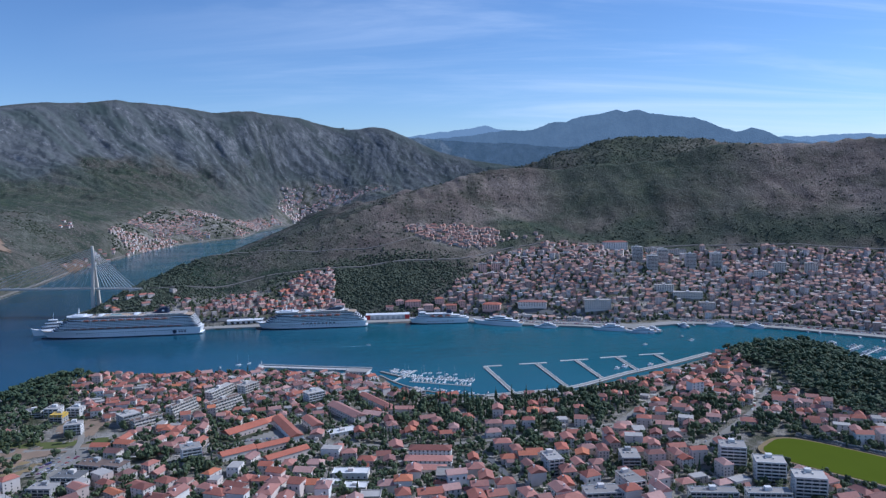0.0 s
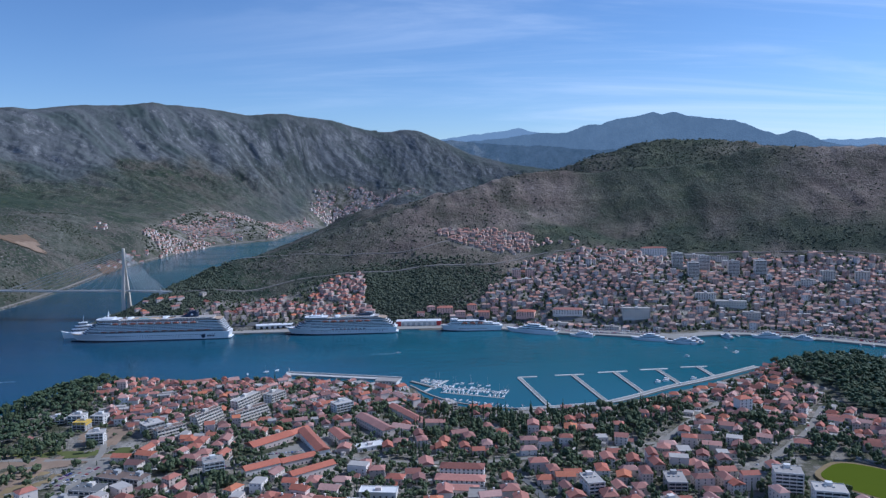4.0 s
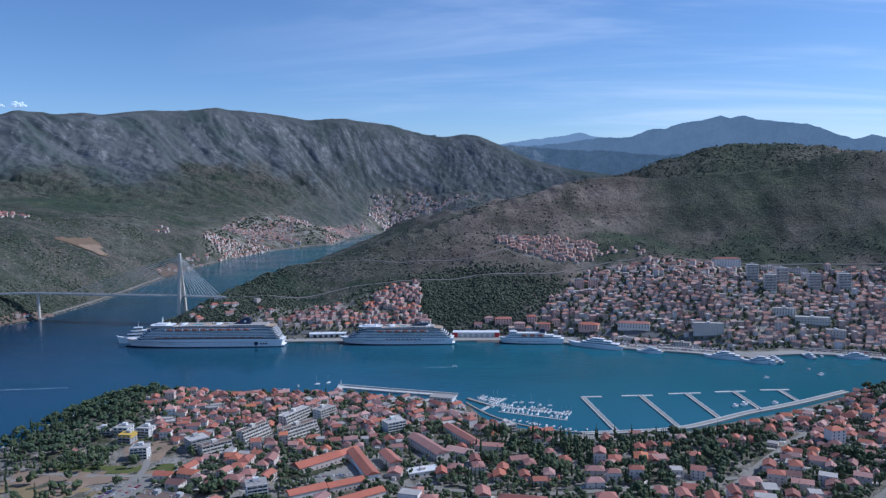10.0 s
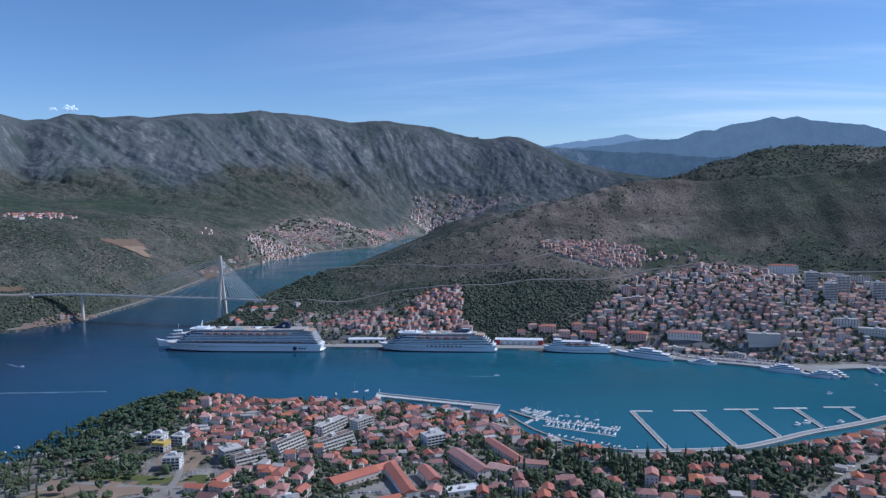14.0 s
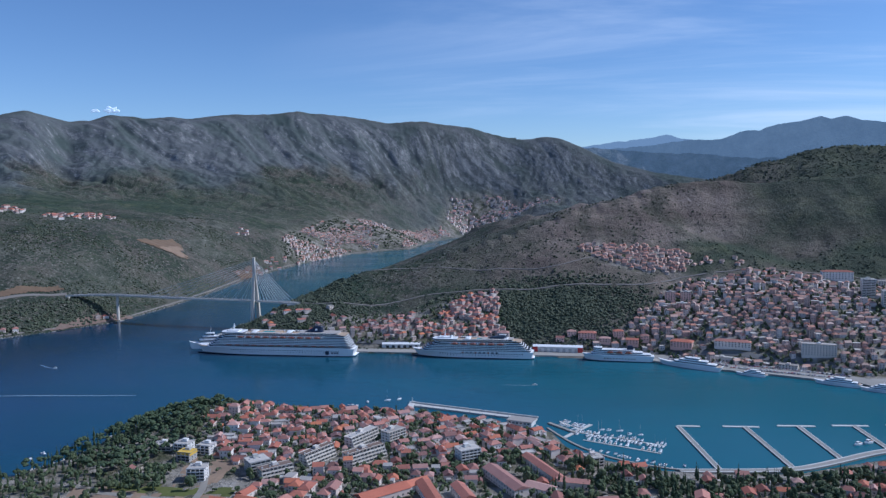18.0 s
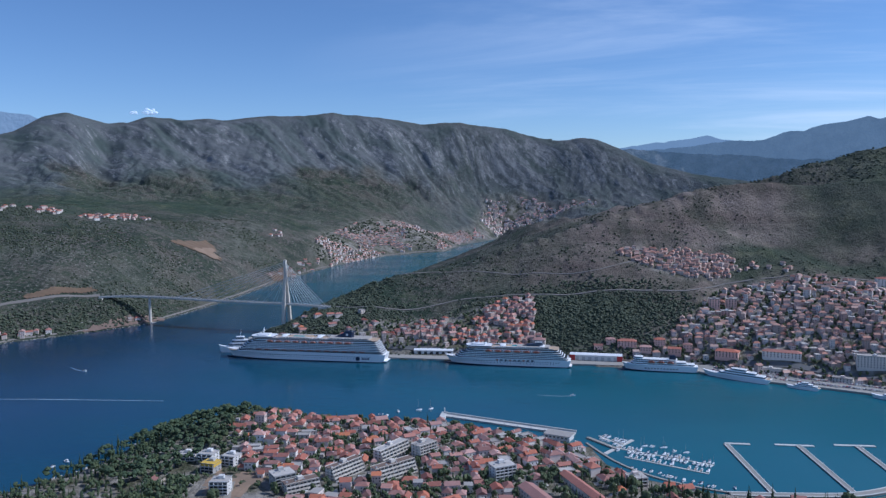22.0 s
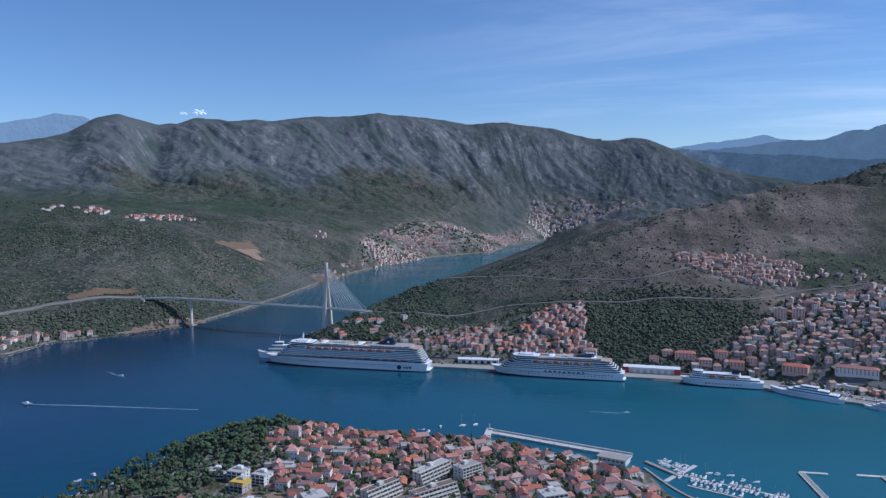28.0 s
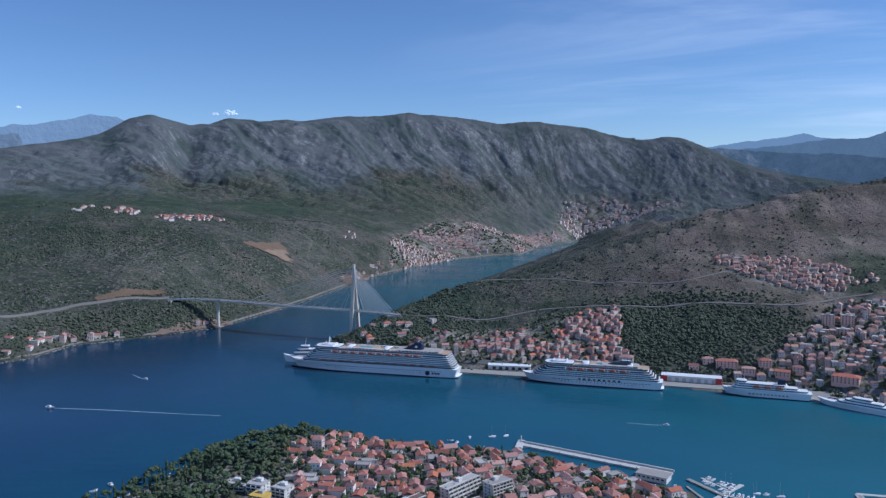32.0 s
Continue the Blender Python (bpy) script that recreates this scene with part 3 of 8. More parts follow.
def height(px, py):
    px, py = np.asarray(px, float), np.asarray(py, float)
    z = np.full(px.shape, -6.0)
    # near peninsula: low, with a wooded knoll at either end
    d, _ = seg_dist(px, py, LAPAD, True)
    ins = inside(px, py, LAPAD)
    knoll = 16 * np.exp(-((px + 400) ** 2 / 120 ** 2 + (py - 1010) ** 2 / 75 ** 2)) + 13 * np.exp(-((px - 560) ** 2 / 80 ** 2 + (py - 960) ** 2 / 80 ** 2))
    knoll = knoll + 10 * np.exp(-((px - 620) ** 2 / 200 ** 2 + (py - 780) ** 2 / 150 ** 2))
    zl = np.minimum(1.6, d * 0.3) + np.minimum(d, 300) * 0.022 + knoll * np.clip(d / 40, 0, 1) + 0.8 * fractal(px, py, 90, 3, 3) * np.clip(d / 60, 0, 1)
    z = np.where(ins, zl, z)
    z = np.where(~ins & (d < 20), -0.25 * d, z)
    # far side of the harbour
    d, _ = seg_dist(px, py, SHORE_E, False)
    ins = inside(px, py, EAST)
    p = np.interp(px, [-500, 250, 350, 520, 900], [0.75, 0.8, 1.2, 1.5, 1.6])
    flat = np.maximum(d - np.interp(px, [-640, -560, 100, 300, 900], [6, 30, 45, 60, 60]), 0.0)
    flat = np.where(py > 1950, d, flat)
    ze = np.maximum.reduce([crest_height(px, py, CREST_E, flat, p), crest_height(px, py, CREST_F, flat, 1.3, 1.35), crest_height(px, py, CREST_G, flat, 0.9)])
    rough = np.clip(ze / 60, 0, 1)
    gx_, gy_ = px + 40 * hashed(px, py, 160, 91), py + 40 * hashed(px, py, 160, 92)
    ze = ze + np.clip((ze - 70) / 90, 0, 1) * 9 * (np.abs(fractal(gx_, gy_ * 0.45, 150, 93, 3)) - 0.45)         # shallow gullies down the hill
    ze = 2.4 + ze + rough * (9 * fractal(px, py, 190, 5, 6, 0.56) + 3 * np.abs(fractal(px, py, 60, 9, 3)))
    z = np.where(ins, np.maximum(ze, 2.2), z)
    z = np.where(~ins & (d < 20), -1.5 - 0.2 * d, z)
    # west side: a slope that levels out towards the foot of the range
    shore = d
    d, _ = seg_dist(px, py, SHORE_W, False)
    shore = np.minimum(shore, d)
    ins = inside(px, py, WEST)
    zw = 245 * (1 - np.exp(-np.maximum(d - 6, 0) / 290)) * np.interp(py, [1200, 1500, 1700, 2100, 3000, 3500, 4200], [0.62, 0.72, 0.85, 1.1, 1.0, 0.75, 0.6])
    zw = 1.2 + zw + np.clip(d / 150, 0, 1) * (16 * fractal(px, py, 330, 11, 5) + 5 * np.abs(fractal(px, py, 80, 13, 3)))
    z = np.where(ins, np.maximum(zw, 0.8), z)
    z = np.where(~ins & (d < 20), -0.3 * d, z)
    w = np.clip((px + 450) / 400, 0, 1)               # the two shores run into each other beyond the head of the inlet
    z = np.where((py > 4335) & (np.abs(px + 250) < 200), np.maximum(zw, 0.8) * (1 - w) + np.maximum(ze, 2.2) * w, z)
    # the long range
    ang = np.degrees(np.arctan2(px - CENTRE[0], py - CENTRE[1]))
    rho = np.hypot(px - CENTRE[0], py - CENTRE[1])
    hc = np.interp(ang, TAB_B, TAB_H)
    rc, rf = np.interp(ang, TAB_A, TAB_C), np.interp(ang, TAB_A, TAB_F)
    u = np.clip((rho - rf) / (rc - rf), 0, 1.3)
    sx = fall_line(ang, rho)
    warp = sx + 60 * fractal(sx, rho, 260, 21, 3)
    hc = hc + 3.5 * fractal(sx, rho * 0.2, 120, 29, 4, 0.6)
    rib = np.abs(fractal(warp, rho * 0.22, 210, 23, 2, 0.5)) ** 0.85              # rounded buttresses between sharp gullies
    fine_rib = np.abs(fractal(warp, rho * 0.30, 70, 26, 2, 0.55)) ** 0.85
    spur = fractal(warp * 0.9, rho * 0.15, 560, 25, 2)
    crag = np.interp(u, [0, 0.25, 0.5, 0.75, 0.9, 0.97, 1.02], [0, 0.10, 0.55, 1.0, 0.85, 0.25, 0])
    base = np.where(z > 0, z, 0.0)
    prof = np.interp(u, [0, 0.1, 0.2, 0.3, 0.4, 0.5, 0.6, 0.7, 0.8, 0.88, 0.94, 1.0], [0, 0.022, 0.058, 0.105, 0.165, 0.24, 0.335, 0.46, 0.64, 0.82, 0.925, 1.0])
    prof = np.where(u > 1, 1 - (u - 1) * 0.25, prof)
    ease = np.clip(0.12 + shore / 420, 0, 1)           # the slope comes down gently to the water
    prof, crag = prof * ease, crag * ease * np.interp(ang, [-10, 1], [1, 0.22])
    tall = np.clip(hc / 700, 0.3, 1)
    cut = 46 * np.exp(-((ang + 32.6 + (1 - u) * 0.8) / 1.0) ** 2) + 16 * np.exp(-((ang + 26.6 - (1 - u) * 2.5) / 0.7) ** 2) + 14 * np.exp(-((ang + 14.0 - (1 - u) * 3.0) / 0.6) ** 2)          # the deeper gullies below the saddles
    zr = base + (hc - base) * prof + crag * tall * (-cut + (rib - 0.42) * 58 + (fine_rib - 0.4) * 18 + 48 * spur) + np.clip(u * 4, 0, 1) * np.clip((1.02 - u) * 8, 0, 1) * (7 * fractal(px, py, 90, 31, 5, 0.66) + 11 * (np.abs(fractal(px, py, 62, 33, 4, 0.6)) - 0.4) * np.interp(u, [0.3, 0.6, 0.95], [0.25, 1, 0.6]))
    return np.where((u > 0) & (z > -1), np.maximum(zr, z), z)


RAST_X, RAST_Y = np.arange(-1300, 1060, 4.0), np.arange(480, 1760, 4.0)
RAST = height(*[a.ravel() for a in np.meshgrid(RAST_X, RAST_Y)]).reshape(len(RAST_Y), len(RAST_X))


def ground_at(x, y):
    """Height of the ground, read off a raster."""
    u, v = (x - RAST_X[0]) / 4.0, (y - RAST_Y[0]) / 4.0
    i, j = min(max(int(u), 0), len(RAST_X) - 2), min(max(int(v), 0), len(RAST_Y) - 2)
    u, v = u - i, v - j
    return float((RAST[j, i] * (1 - u) + RAST[j, i + 1] * u) * (1 - v) + (RAST[j + 1, i] * (1 - u) + RAST[j + 1, i + 1] * u) * v)


def link_mesh(name, verts, faces, mats, idx=None, smooth=False):
    me = bpy.data.meshes.new(name)
    me.from_pydata(verts, [], faces)
    for m in (mats if isinstance(mats, (list, tuple)) else [mats]):
        me.materials.append(m)
    if idx is not None:
        me.polygons.foreach_set("material_index", np.asarray(idx, np.int32))
    if smooth:
        me.polygons.foreach_set("use_smooth", np.ones(len(me.polygons), bool))
    me.update()
    return new(name, me)


TOWN_E = [(-520, 1428), (-250, 1432), (40, 1400), (210, 1372), (450, 1240), (560, 1256), (640, 1236), (830, 1085), (1000, 930), (1500, 700), (2300, 500), (2300, 900), (1500, 1190), (1020, 1435), (860, 1520), (640, 1592), (420, 1622), (330, 1618), (275, 1610), (235, 1560), (150, 1440), (40, 1425), (-40, 1440), (-56, 1584), (-150, 1580), (-170, 1545), (-250, 1540), (-335, 1528), (-420, 1478)]
TOWN_UP = [(111, 1741), (166, 1752), (228, 1732), (307, 1712), (330, 1684), (300, 1645), (266, 1640), (217, 1649), (173, 1660), (136, 1690), (95, 1722)]
TOWN_M = [(-870, 2780), (-826, 2940), (-800, 3040), (-745, 3282), (-630, 3440), (-535, 3500), (-515, 3800), (-440, 4120), (-490, 4190), (-633, 3830), (-748, 3850), (-902, 3730), (-950, 3450), (-950, 3000)]
TOWN_N = [(-470, 4060), (-400, 4200), (-320, 4400), (-100, 4440), (30, 4470), (190, 4490), (190, 4520), (40, 4530), (-40, 4510), (-120, 4600), (-230, 4625), (-440, 4560), (-465, 4330)]
PARK = [(500, 945), (530, 1000), (570, 1052), (680, 1060), (680, 920), (745, 760), (700, 690), (560, 690), (505, 720), (500, 800), (520, 880)]
WOOD_W = [(-600, 690), (-560, 900), (-520, 1100), (-330, 1110), (-330, 1080), (-390, 1050), (-400, 960), (-480, 900), (-520, 860), (-560, 700)]


def soft_in(px, py, poly, width):
    d, _ = seg_dist(px, py, poly, True)
    return np.clip(np.where(inside(px, py, poly), 0.5 + d / width, 0.5 - d / width), 0, 1)


angs = np.concatenate([np.arange(-180, -52, 4.0), np.arange(-52, -38, 0.155), np.arange(-38, 6, 0.105), np.arange(6, 44, 0.155), np.arange(44, 180.1, 4.0)])
rads = np.concatenate([np.linspace(2, 420, 8), np.geomspace(440, 3000, 300), np.linspace(3009, 4825, 235)])
A, R = np.meshgrid(np.radians(angs), rads)
GX, GY = CENTRE[0] + R * np.sin(A), CENTRE[1] + R * np.cos(A)
GZ = height(GX.ravel(), GY.ravel()).reshape(GX.shape)
rows_n, cols_n = GX.shape
ids = np.arange(rows_n * cols_n).reshape(rows_n, cols_n)
quads = np.stack([ids[:-1, :-1], ids[:-1, 1:], ids[1:, 1:], ids[1:, :-1]], -1).reshape(-1, 4)
quads = quads[(GZ.ravel()[quads] > -5.5).any(1)]
used = np.unique(quads)
remapped = np.full(rows_n * cols_n, -1)
remapped[used] = np.arange(len(used))
gx, gy, gz = GX.ravel()[used], GY.ravel()[used], GZ.ravel()[used]
ground = link_mesh("ground", np.stack([gx, gy, gz], -1).tolist(), remapped[quads][:, ::-1].tolist(), m_land, smooth=True)
tagged(ground, "scrub covered limestone hills and low town ground", "ground", kind="structure")
t_town = np.maximum.reduce([soft_in(gx, gy, TOWN_E, 40), soft_in(gx, gy, TOWN_UP, 40), 0.7 * soft_in(gx, gy, TOWN_M, 90), 0.7 * soft_in(gx, gy, TOWN_N, 90), soft_in(gx, gy, LAPAD, 20)])
t_wood = np.maximum.reduce([soft_in(gx, gy, PARK, 30), soft_in(gx, gy, WOOD_W, 30)])
t_wood = np.maximum(t_wood, np.clip(fractal(gx, gy, 500, 41, 3) * 1.3 - 0.12, 0, 0.75) * (1 - t_town))
hillwood = np.clip(1.3 - np.hypot((gx - 20) / 190, (gy - 1530) / 110), 0, 1) + 0.55 * np.clip(1.4 - np.hypot((gx - 800) / 420, (gy - 2400) / 160), 0, 1)
brow = seg_dist(gx, gy, [(345, 1705), (450, 1685), (640, 1655), (860, 1585), (1040, 1500), (1400, 1330)], False)[0]
hillwood = hillwood + np.clip(1.15 - brow / 85 + 0.5 * fractal(gx, gy, 90, 83, 3), 0, 0.85)
t_wood = np.maximum(t_wood, np.clip(hillwood, 0, 1) * 0.95)
rho = np.hypot(gx, gy)
west_d, _ = seg_dist(gx, gy, SHORE_W, False)
west_green = inside(gx, gy, WEST) * np.clip((west_d - 420 + 160 * fractal(gx, gy, 300, 45, 3)) / 200, 0, 1) * np.clip((4700 - rho) / 500, 0, 1) * np.clip(0.70 + 0.45 * fractal(gx, gy, 260, 43, 3), 0, 0.95)
t_wood = np.where(inside(gx, gy, WEST) & (west_d < 380), t_wood * 0.35, t_wood)
inlet_green = (gy > 2300) * (gx < 900) * np.clip((rho - 2900) / 400, 0, 1) * np.clip(0.35 + 0.4 * fractal(gx, gy, 200, 44, 3), 0, 0.5) * (1 - t_town)
thin = np.where(rho > 3500, np.interp(np.degrees(np.arctan2(gx - CENTRE[0], gy - CENTRE[1])), [-16, -5], [1, 0.3]), 1.0)          # wood cut back on the far eastern slopes: paler cover stands in for haze
# wood also drops past 3300 m, lightening the lower range in place of haze
t_wood = thin * np.maximum.reduce([t_wood, west_green, inlet_green]) * (1 - 0.4 * np.clip((rho - 3300) / 500, 0, 1)) * (1 - 0.9 * np.clip((rho - 3300) / 600, 0, 1) * np.clip((gz - 225) / 190 + 0.4 * fractal(gx, gy, 240, 49, 4), 0, 1))
bear, rad = np.degrees(np.arctan2(gx - CENTRE[0], gy - CENTRE[1])), np.hypot(gx - CENTRE[0], gy - CENTRE[1])
share = gz / np.interp(bear, TAB_B, TAB_H) * (rad > 3300)
# streaks fade and pale heath spreads eastwards, haze put into the cover
t_rock_haze = np.clip((share - 0.42 + 0.16 * fractal(gx, gy, 260, 47, 4)) / 0.16, 0, 1) * np.clip((1.03 - share) / 0.06, 0.25, 1) * np.interp(bear, [-12, 0], [1, 0.5])
t_rock_haze = np.maximum(t_rock_haze, 0.85 * np.interp(bear, [-13, -5], [0, 1]) * np.clip((rad - 3500) / 300, 0, 1) * (1 - t_town))
t_town = np.where(t_wood > 0.6, t_town * 0.2, t_town)
t_hill = inside(gx, gy, EAST) * np.clip((gx + 170 + 60 * fractal(gx, gy, 150, 81, 3)) / 160, 0, 1) * np.clip((2700 - gy) / 400, 0, 1)
cover = ground.data.color_attributes.new("cover", "FLOAT_COLOR", "POINT")
cover.data.foreach_set("color", np.stack([t_town, t_wood, t_rock_haze, t_hill], -1).astype(np.float32).ravel())
flow = ground.data.color_attributes.new("flow", "FLOAT_COLOR", "POINT")
flow.data.foreach_set("color", np.stack([fall_line(bear, rad) / 1000, rad / 1000, share, np.ones_like(share)], -1).astype(np.float32).ravel())

sea_v = [(0, 0, 0)] + [(4900 * math.sin(k * math.tau / 96), 4900 * math.cos(k * math.tau / 96), 0) for k in range(96)]
sea = link_mesh("water", sea_v, [(0, 1 + (k + 1) % 96, 1 + k) for k in range(96)], m_sea)
tagged(sea, "calm deep blue harbour water with light ripples", "water", kind="structure")


def backdrop(name, label, dist, sky_line, material, foot=100.0, relief=9.0, deep=40.0):
    """A far range: bearing and height of its skyline at that distance, with a rough front."""
    b0, b1 = sky_line[0][0], sky_line[-1][0]
    aa = np.arange(b0, b1 + 0.01, 0.12)
    hh = np.interp(aa, [s[0] for s in sky_line], [s[1] for s in sky_line])
    hh = hh + 7 * fractal(aa * 80, aa * 0, 90, 51, 5, 0.6)
    vs, fs, n = [], [], 26
    for i in range(n):
        u = i / (n - 1)
        rr = dist - (1 - u) * deep + relief * fractal(aa * 80 + u * 90, aa * 0 + u * 120, 130, 53, 4) * math.sin(u * math.pi)
        ra = np.radians(aa)
        vs += np.stack([CENTRE[0] + rr * np.sin(ra), CENTRE[1] + rr * np.cos(ra), foot + (hh - foot) * u], -1).tolist()
    m = len(aa)
    for i in range(n - 1):
        fs += [(i * m + j, i * m + j + 1, (i + 1) * m + j + 1, (i + 1) * m + j) for j in range(m - 1)]
    ob = link_mesh(name, vs, fs, material, smooth=True)
    return tagged(ob, label, "mountains", kind="structure")


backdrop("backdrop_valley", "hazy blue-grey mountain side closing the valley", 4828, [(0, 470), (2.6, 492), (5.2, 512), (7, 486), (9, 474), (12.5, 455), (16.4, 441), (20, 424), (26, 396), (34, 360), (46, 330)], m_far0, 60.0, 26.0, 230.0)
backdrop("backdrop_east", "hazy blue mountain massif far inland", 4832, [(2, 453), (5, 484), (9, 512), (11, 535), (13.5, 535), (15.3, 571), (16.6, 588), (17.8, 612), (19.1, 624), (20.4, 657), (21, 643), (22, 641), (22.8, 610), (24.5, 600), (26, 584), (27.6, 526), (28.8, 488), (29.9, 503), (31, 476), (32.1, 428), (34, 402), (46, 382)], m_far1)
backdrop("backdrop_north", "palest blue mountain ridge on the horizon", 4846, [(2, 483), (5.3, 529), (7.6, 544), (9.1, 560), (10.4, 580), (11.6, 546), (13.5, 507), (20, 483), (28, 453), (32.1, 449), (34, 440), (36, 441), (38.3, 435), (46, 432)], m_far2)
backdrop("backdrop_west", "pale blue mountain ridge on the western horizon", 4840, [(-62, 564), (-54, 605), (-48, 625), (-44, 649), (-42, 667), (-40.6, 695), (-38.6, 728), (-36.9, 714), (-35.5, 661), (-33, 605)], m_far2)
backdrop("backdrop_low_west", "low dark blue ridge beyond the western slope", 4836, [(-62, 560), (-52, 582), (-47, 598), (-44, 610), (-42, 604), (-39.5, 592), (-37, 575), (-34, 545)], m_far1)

# ---- building helpers ----
def empty(name, m, label, category, group=""):
    ob = new(name)
    ob.matrix_basis = m
    return tagged(ob, label, category, group)


def part(name, bm, material, parent, label=""):
    """Links a bmesh, or a finished mesh, as one part under a thing or under a part."""
    if isinstance(bm, bmesh.types.BMesh):
        me = bpy.data.meshes.new(name)
        bm.to_mesh(me)
        bm.free()
        me.materials.append(material)
    else:
        me = bm
    ob = new(name, me)
    ob.parent = parent
    return tagged(ob, label)


def mesh_of(name, bm, material):
    me = bpy.data.meshes.new(name)
    bm.to_mesh(me)
    bm.free()
    me.materials.append(material)
    return me


def box(bm, x0, x1, y0, y1, z0, z1, taper=0.0):
    v = [bm.verts.new(p) for p in ((x0, y0, z0), (x1, y0, z0), (x1, y1, z0), (x0, y1, z0), (x0 + taper, y0 + taper, z1), (x1 - taper, y0 + taper, z1), (x1 - taper, y1 - taper, z1), (x0 + taper, y1 - taper, z1))]
    for f in ((3, 2, 1, 0), (4, 5, 6, 7), (0, 1, 5, 4), (1, 2, 6, 5), (2, 3, 7, 6), (3, 0, 4, 7)):
        bm.faces.new([v[i] for i in f])
    return bm


def boxes(*items):
    bm = bmesh.new()
    for it in items:
        box(bm, *it)
    return bm


def prism(bm, outline, z0, z1, grow=0.0):
    """A slab with that outline (anticlockwise)."""
    n = len(outline)
    lo = [bm.verts.new((x, y, z0)) for x, y in outline]
    cx, cy = sum(p[0] for p in outline) / n, sum(p[1] for p in outline) / n
    k = 1.0 + grow
    hi = [bm.verts.new((cx + (x - cx) * k, cy + (y - cy) * k, z1)) for x, y in outline]
    bm.faces.new(lo[::-1])
    bm.faces.new(hi)
    for i in range(n):
        bm.faces.new((lo[i], lo[(i + 1) % n], hi[(i + 1) % n], hi[i]))
    return bm


def rod(bm, a, b, r, sides=6, r2=None):
    a, b = Vector(a), Vector(b)
    q = (b - a).to_track_quat("Z", "Y")
    rings = []
    for p, rad in ((a, r), (b, r if r2 is None else r2)):
        rings.append([bm.verts.new(p + q @ Vector((rad * math.cos(k * math.tau / sides), rad * math.sin(k * math.tau / sides), 0))) for k in range(sides)])
    for k in range(sides):
        bm.faces.new((rings[0][k], rings[0][(k + 1) % sides], rings[1][(k + 1) % sides], rings[1][k]))
    bm.faces.new(rings[0][::-1])
    bm.faces.new(rings[1])
    return bm


def strip(name, line, width, thick, material, label, lift=0.25, drape=True, kind="structure", category="road", step=8.0):
    """A band that follows a line in plan, on the ground or at the line's own heights."""
    pts = []
    for a, b in zip(line[:-1], line[1:]):
        n = max(1, int(math.dist(a[:2], b[:2]) / step))
        pts += [[a[k] + (b[k] - a[k]) * i / n for k in range(len(a))] for i in range(n)]
    pts.append(list(line[-1]))
    pts = np.array([p[:3] if len(p) > 2 else (*p, 0) for p in pts], float)
    for _ in range(3):
        pts[1:-1] = (pts[:-2] + 2 * pts[1:-1] + pts[2:]) / 4
    tang = np.gradient(pts[:, :2], axis=0)
    tang /= np.linalg.norm(tang, axis=1)[:, None] + 1e-9
    nor = np.stack([-tang[:, 1], tang[:, 0]], -1)
    if drape:
        za, zb, zm = (height(pts[:, 0] + s * nor[:, 0] * width, pts[:, 1] + s * nor[:, 1] * width) for s in (-0.5, 0.5, 0))
        zm = np.maximum(zm, (za + zb) / 2)
        pts[:, 2] = np.convolve(np.pad(zm, 2, mode="edge"), np.ones(5) / 5, "valid") + lift
        bank = np.convolve(np.pad((zb - za) / 2, 2, mode="edge"), np.ones(5) / 5, "valid")
    else:
        bank = np.zeros(len(pts))
    vs, fs = [], []
    for (x, y, z), (nx, ny), bk in zip(pts, nor, bank):
        for s, dz in ((0.5, 0), (-0.5, 0), (-0.5, -thick), (0.5, -thick)):
            vs.append((x + s * nx * width, y + s * ny * width, z + dz + 2 * s * bk))
    for i in range(len(pts) - 1):
        o = i * 4
        for k in range(4):
            fs.append((o + k, o + 4 + k, o + 4 + (k + 1) % 4, o + (k + 1) % 4))
    fs += [(0, 1, 2, 3), tuple(len(vs) - 4 + k for k in (3, 2, 1, 0))]
    ob = link_mesh(name, vs, fs, material)
    if kind:
        tagged(ob, label, category, kind=kind)
    return ob, pts

# ---- cable-stayed bridge ----
DECK = [(-1002, 1691, 56), (-940, 1697, 57), (-889, 1692, 57.5), (-800, 1672, 57.5), (-715, 1650, 57), (-549, 1623, 56), (-462, 1600, 55.5), (-440, 1594, 55)]
bridge = empty("cable_stayed_bridge", pose(0, 0, 0), "white concrete cable-stayed bridge with one tall A-shaped pylon", "bridge")


def deck_part(name, width, top, bottom, material, label, side=0.0):
    ob, pts = strip(name, [(x, y, z + top) for x, y, z in DECK], width, top - bottom, material, "", drape=False, kind="")
    ob.parent = bridge
    return tagged(ob, label), pts


deck_ob, deck_pts = deck_part("deck", 14.0, 0.0, -2.6, m_pier, "pale concrete box-girder deck")
deck_part("carriageway", 10.5, 0.06, -0.05, m_road, "asphalt carriageway")
tang = np.gradient(deck_pts[:, :2], axis=0)
tang /= np.linalg.norm(tang, axis=1)[:, None]
nrm = np.stack([-tang[:, 1], tang[:, 0]], -1)
for s in (-1, 1):
    bm = bmesh.new()
    for i in range(len(deck_pts) - 1):
        a = (*(deck_pts[i, :2] + s * 6.6 * nrm[i]), deck_pts[i, 2] + 1.0)
        b2 = (*(deck_pts[i + 1, :2] + s * 6.6 * nrm[i + 1]), deck_pts[i + 1, 2] + 1.0)
        rod(bm, a, b2, 0.16, 4)
        rod(bm, (a[0], a[1], a[2] - 1.0), a, 0.1, 4)
    part("railing", bm, m_steel, bridge)
PX, PY, PTOP = -551.0, 1622.0, 142.0
axis = Vector((0.16, 0.987, 0))            # across the deck
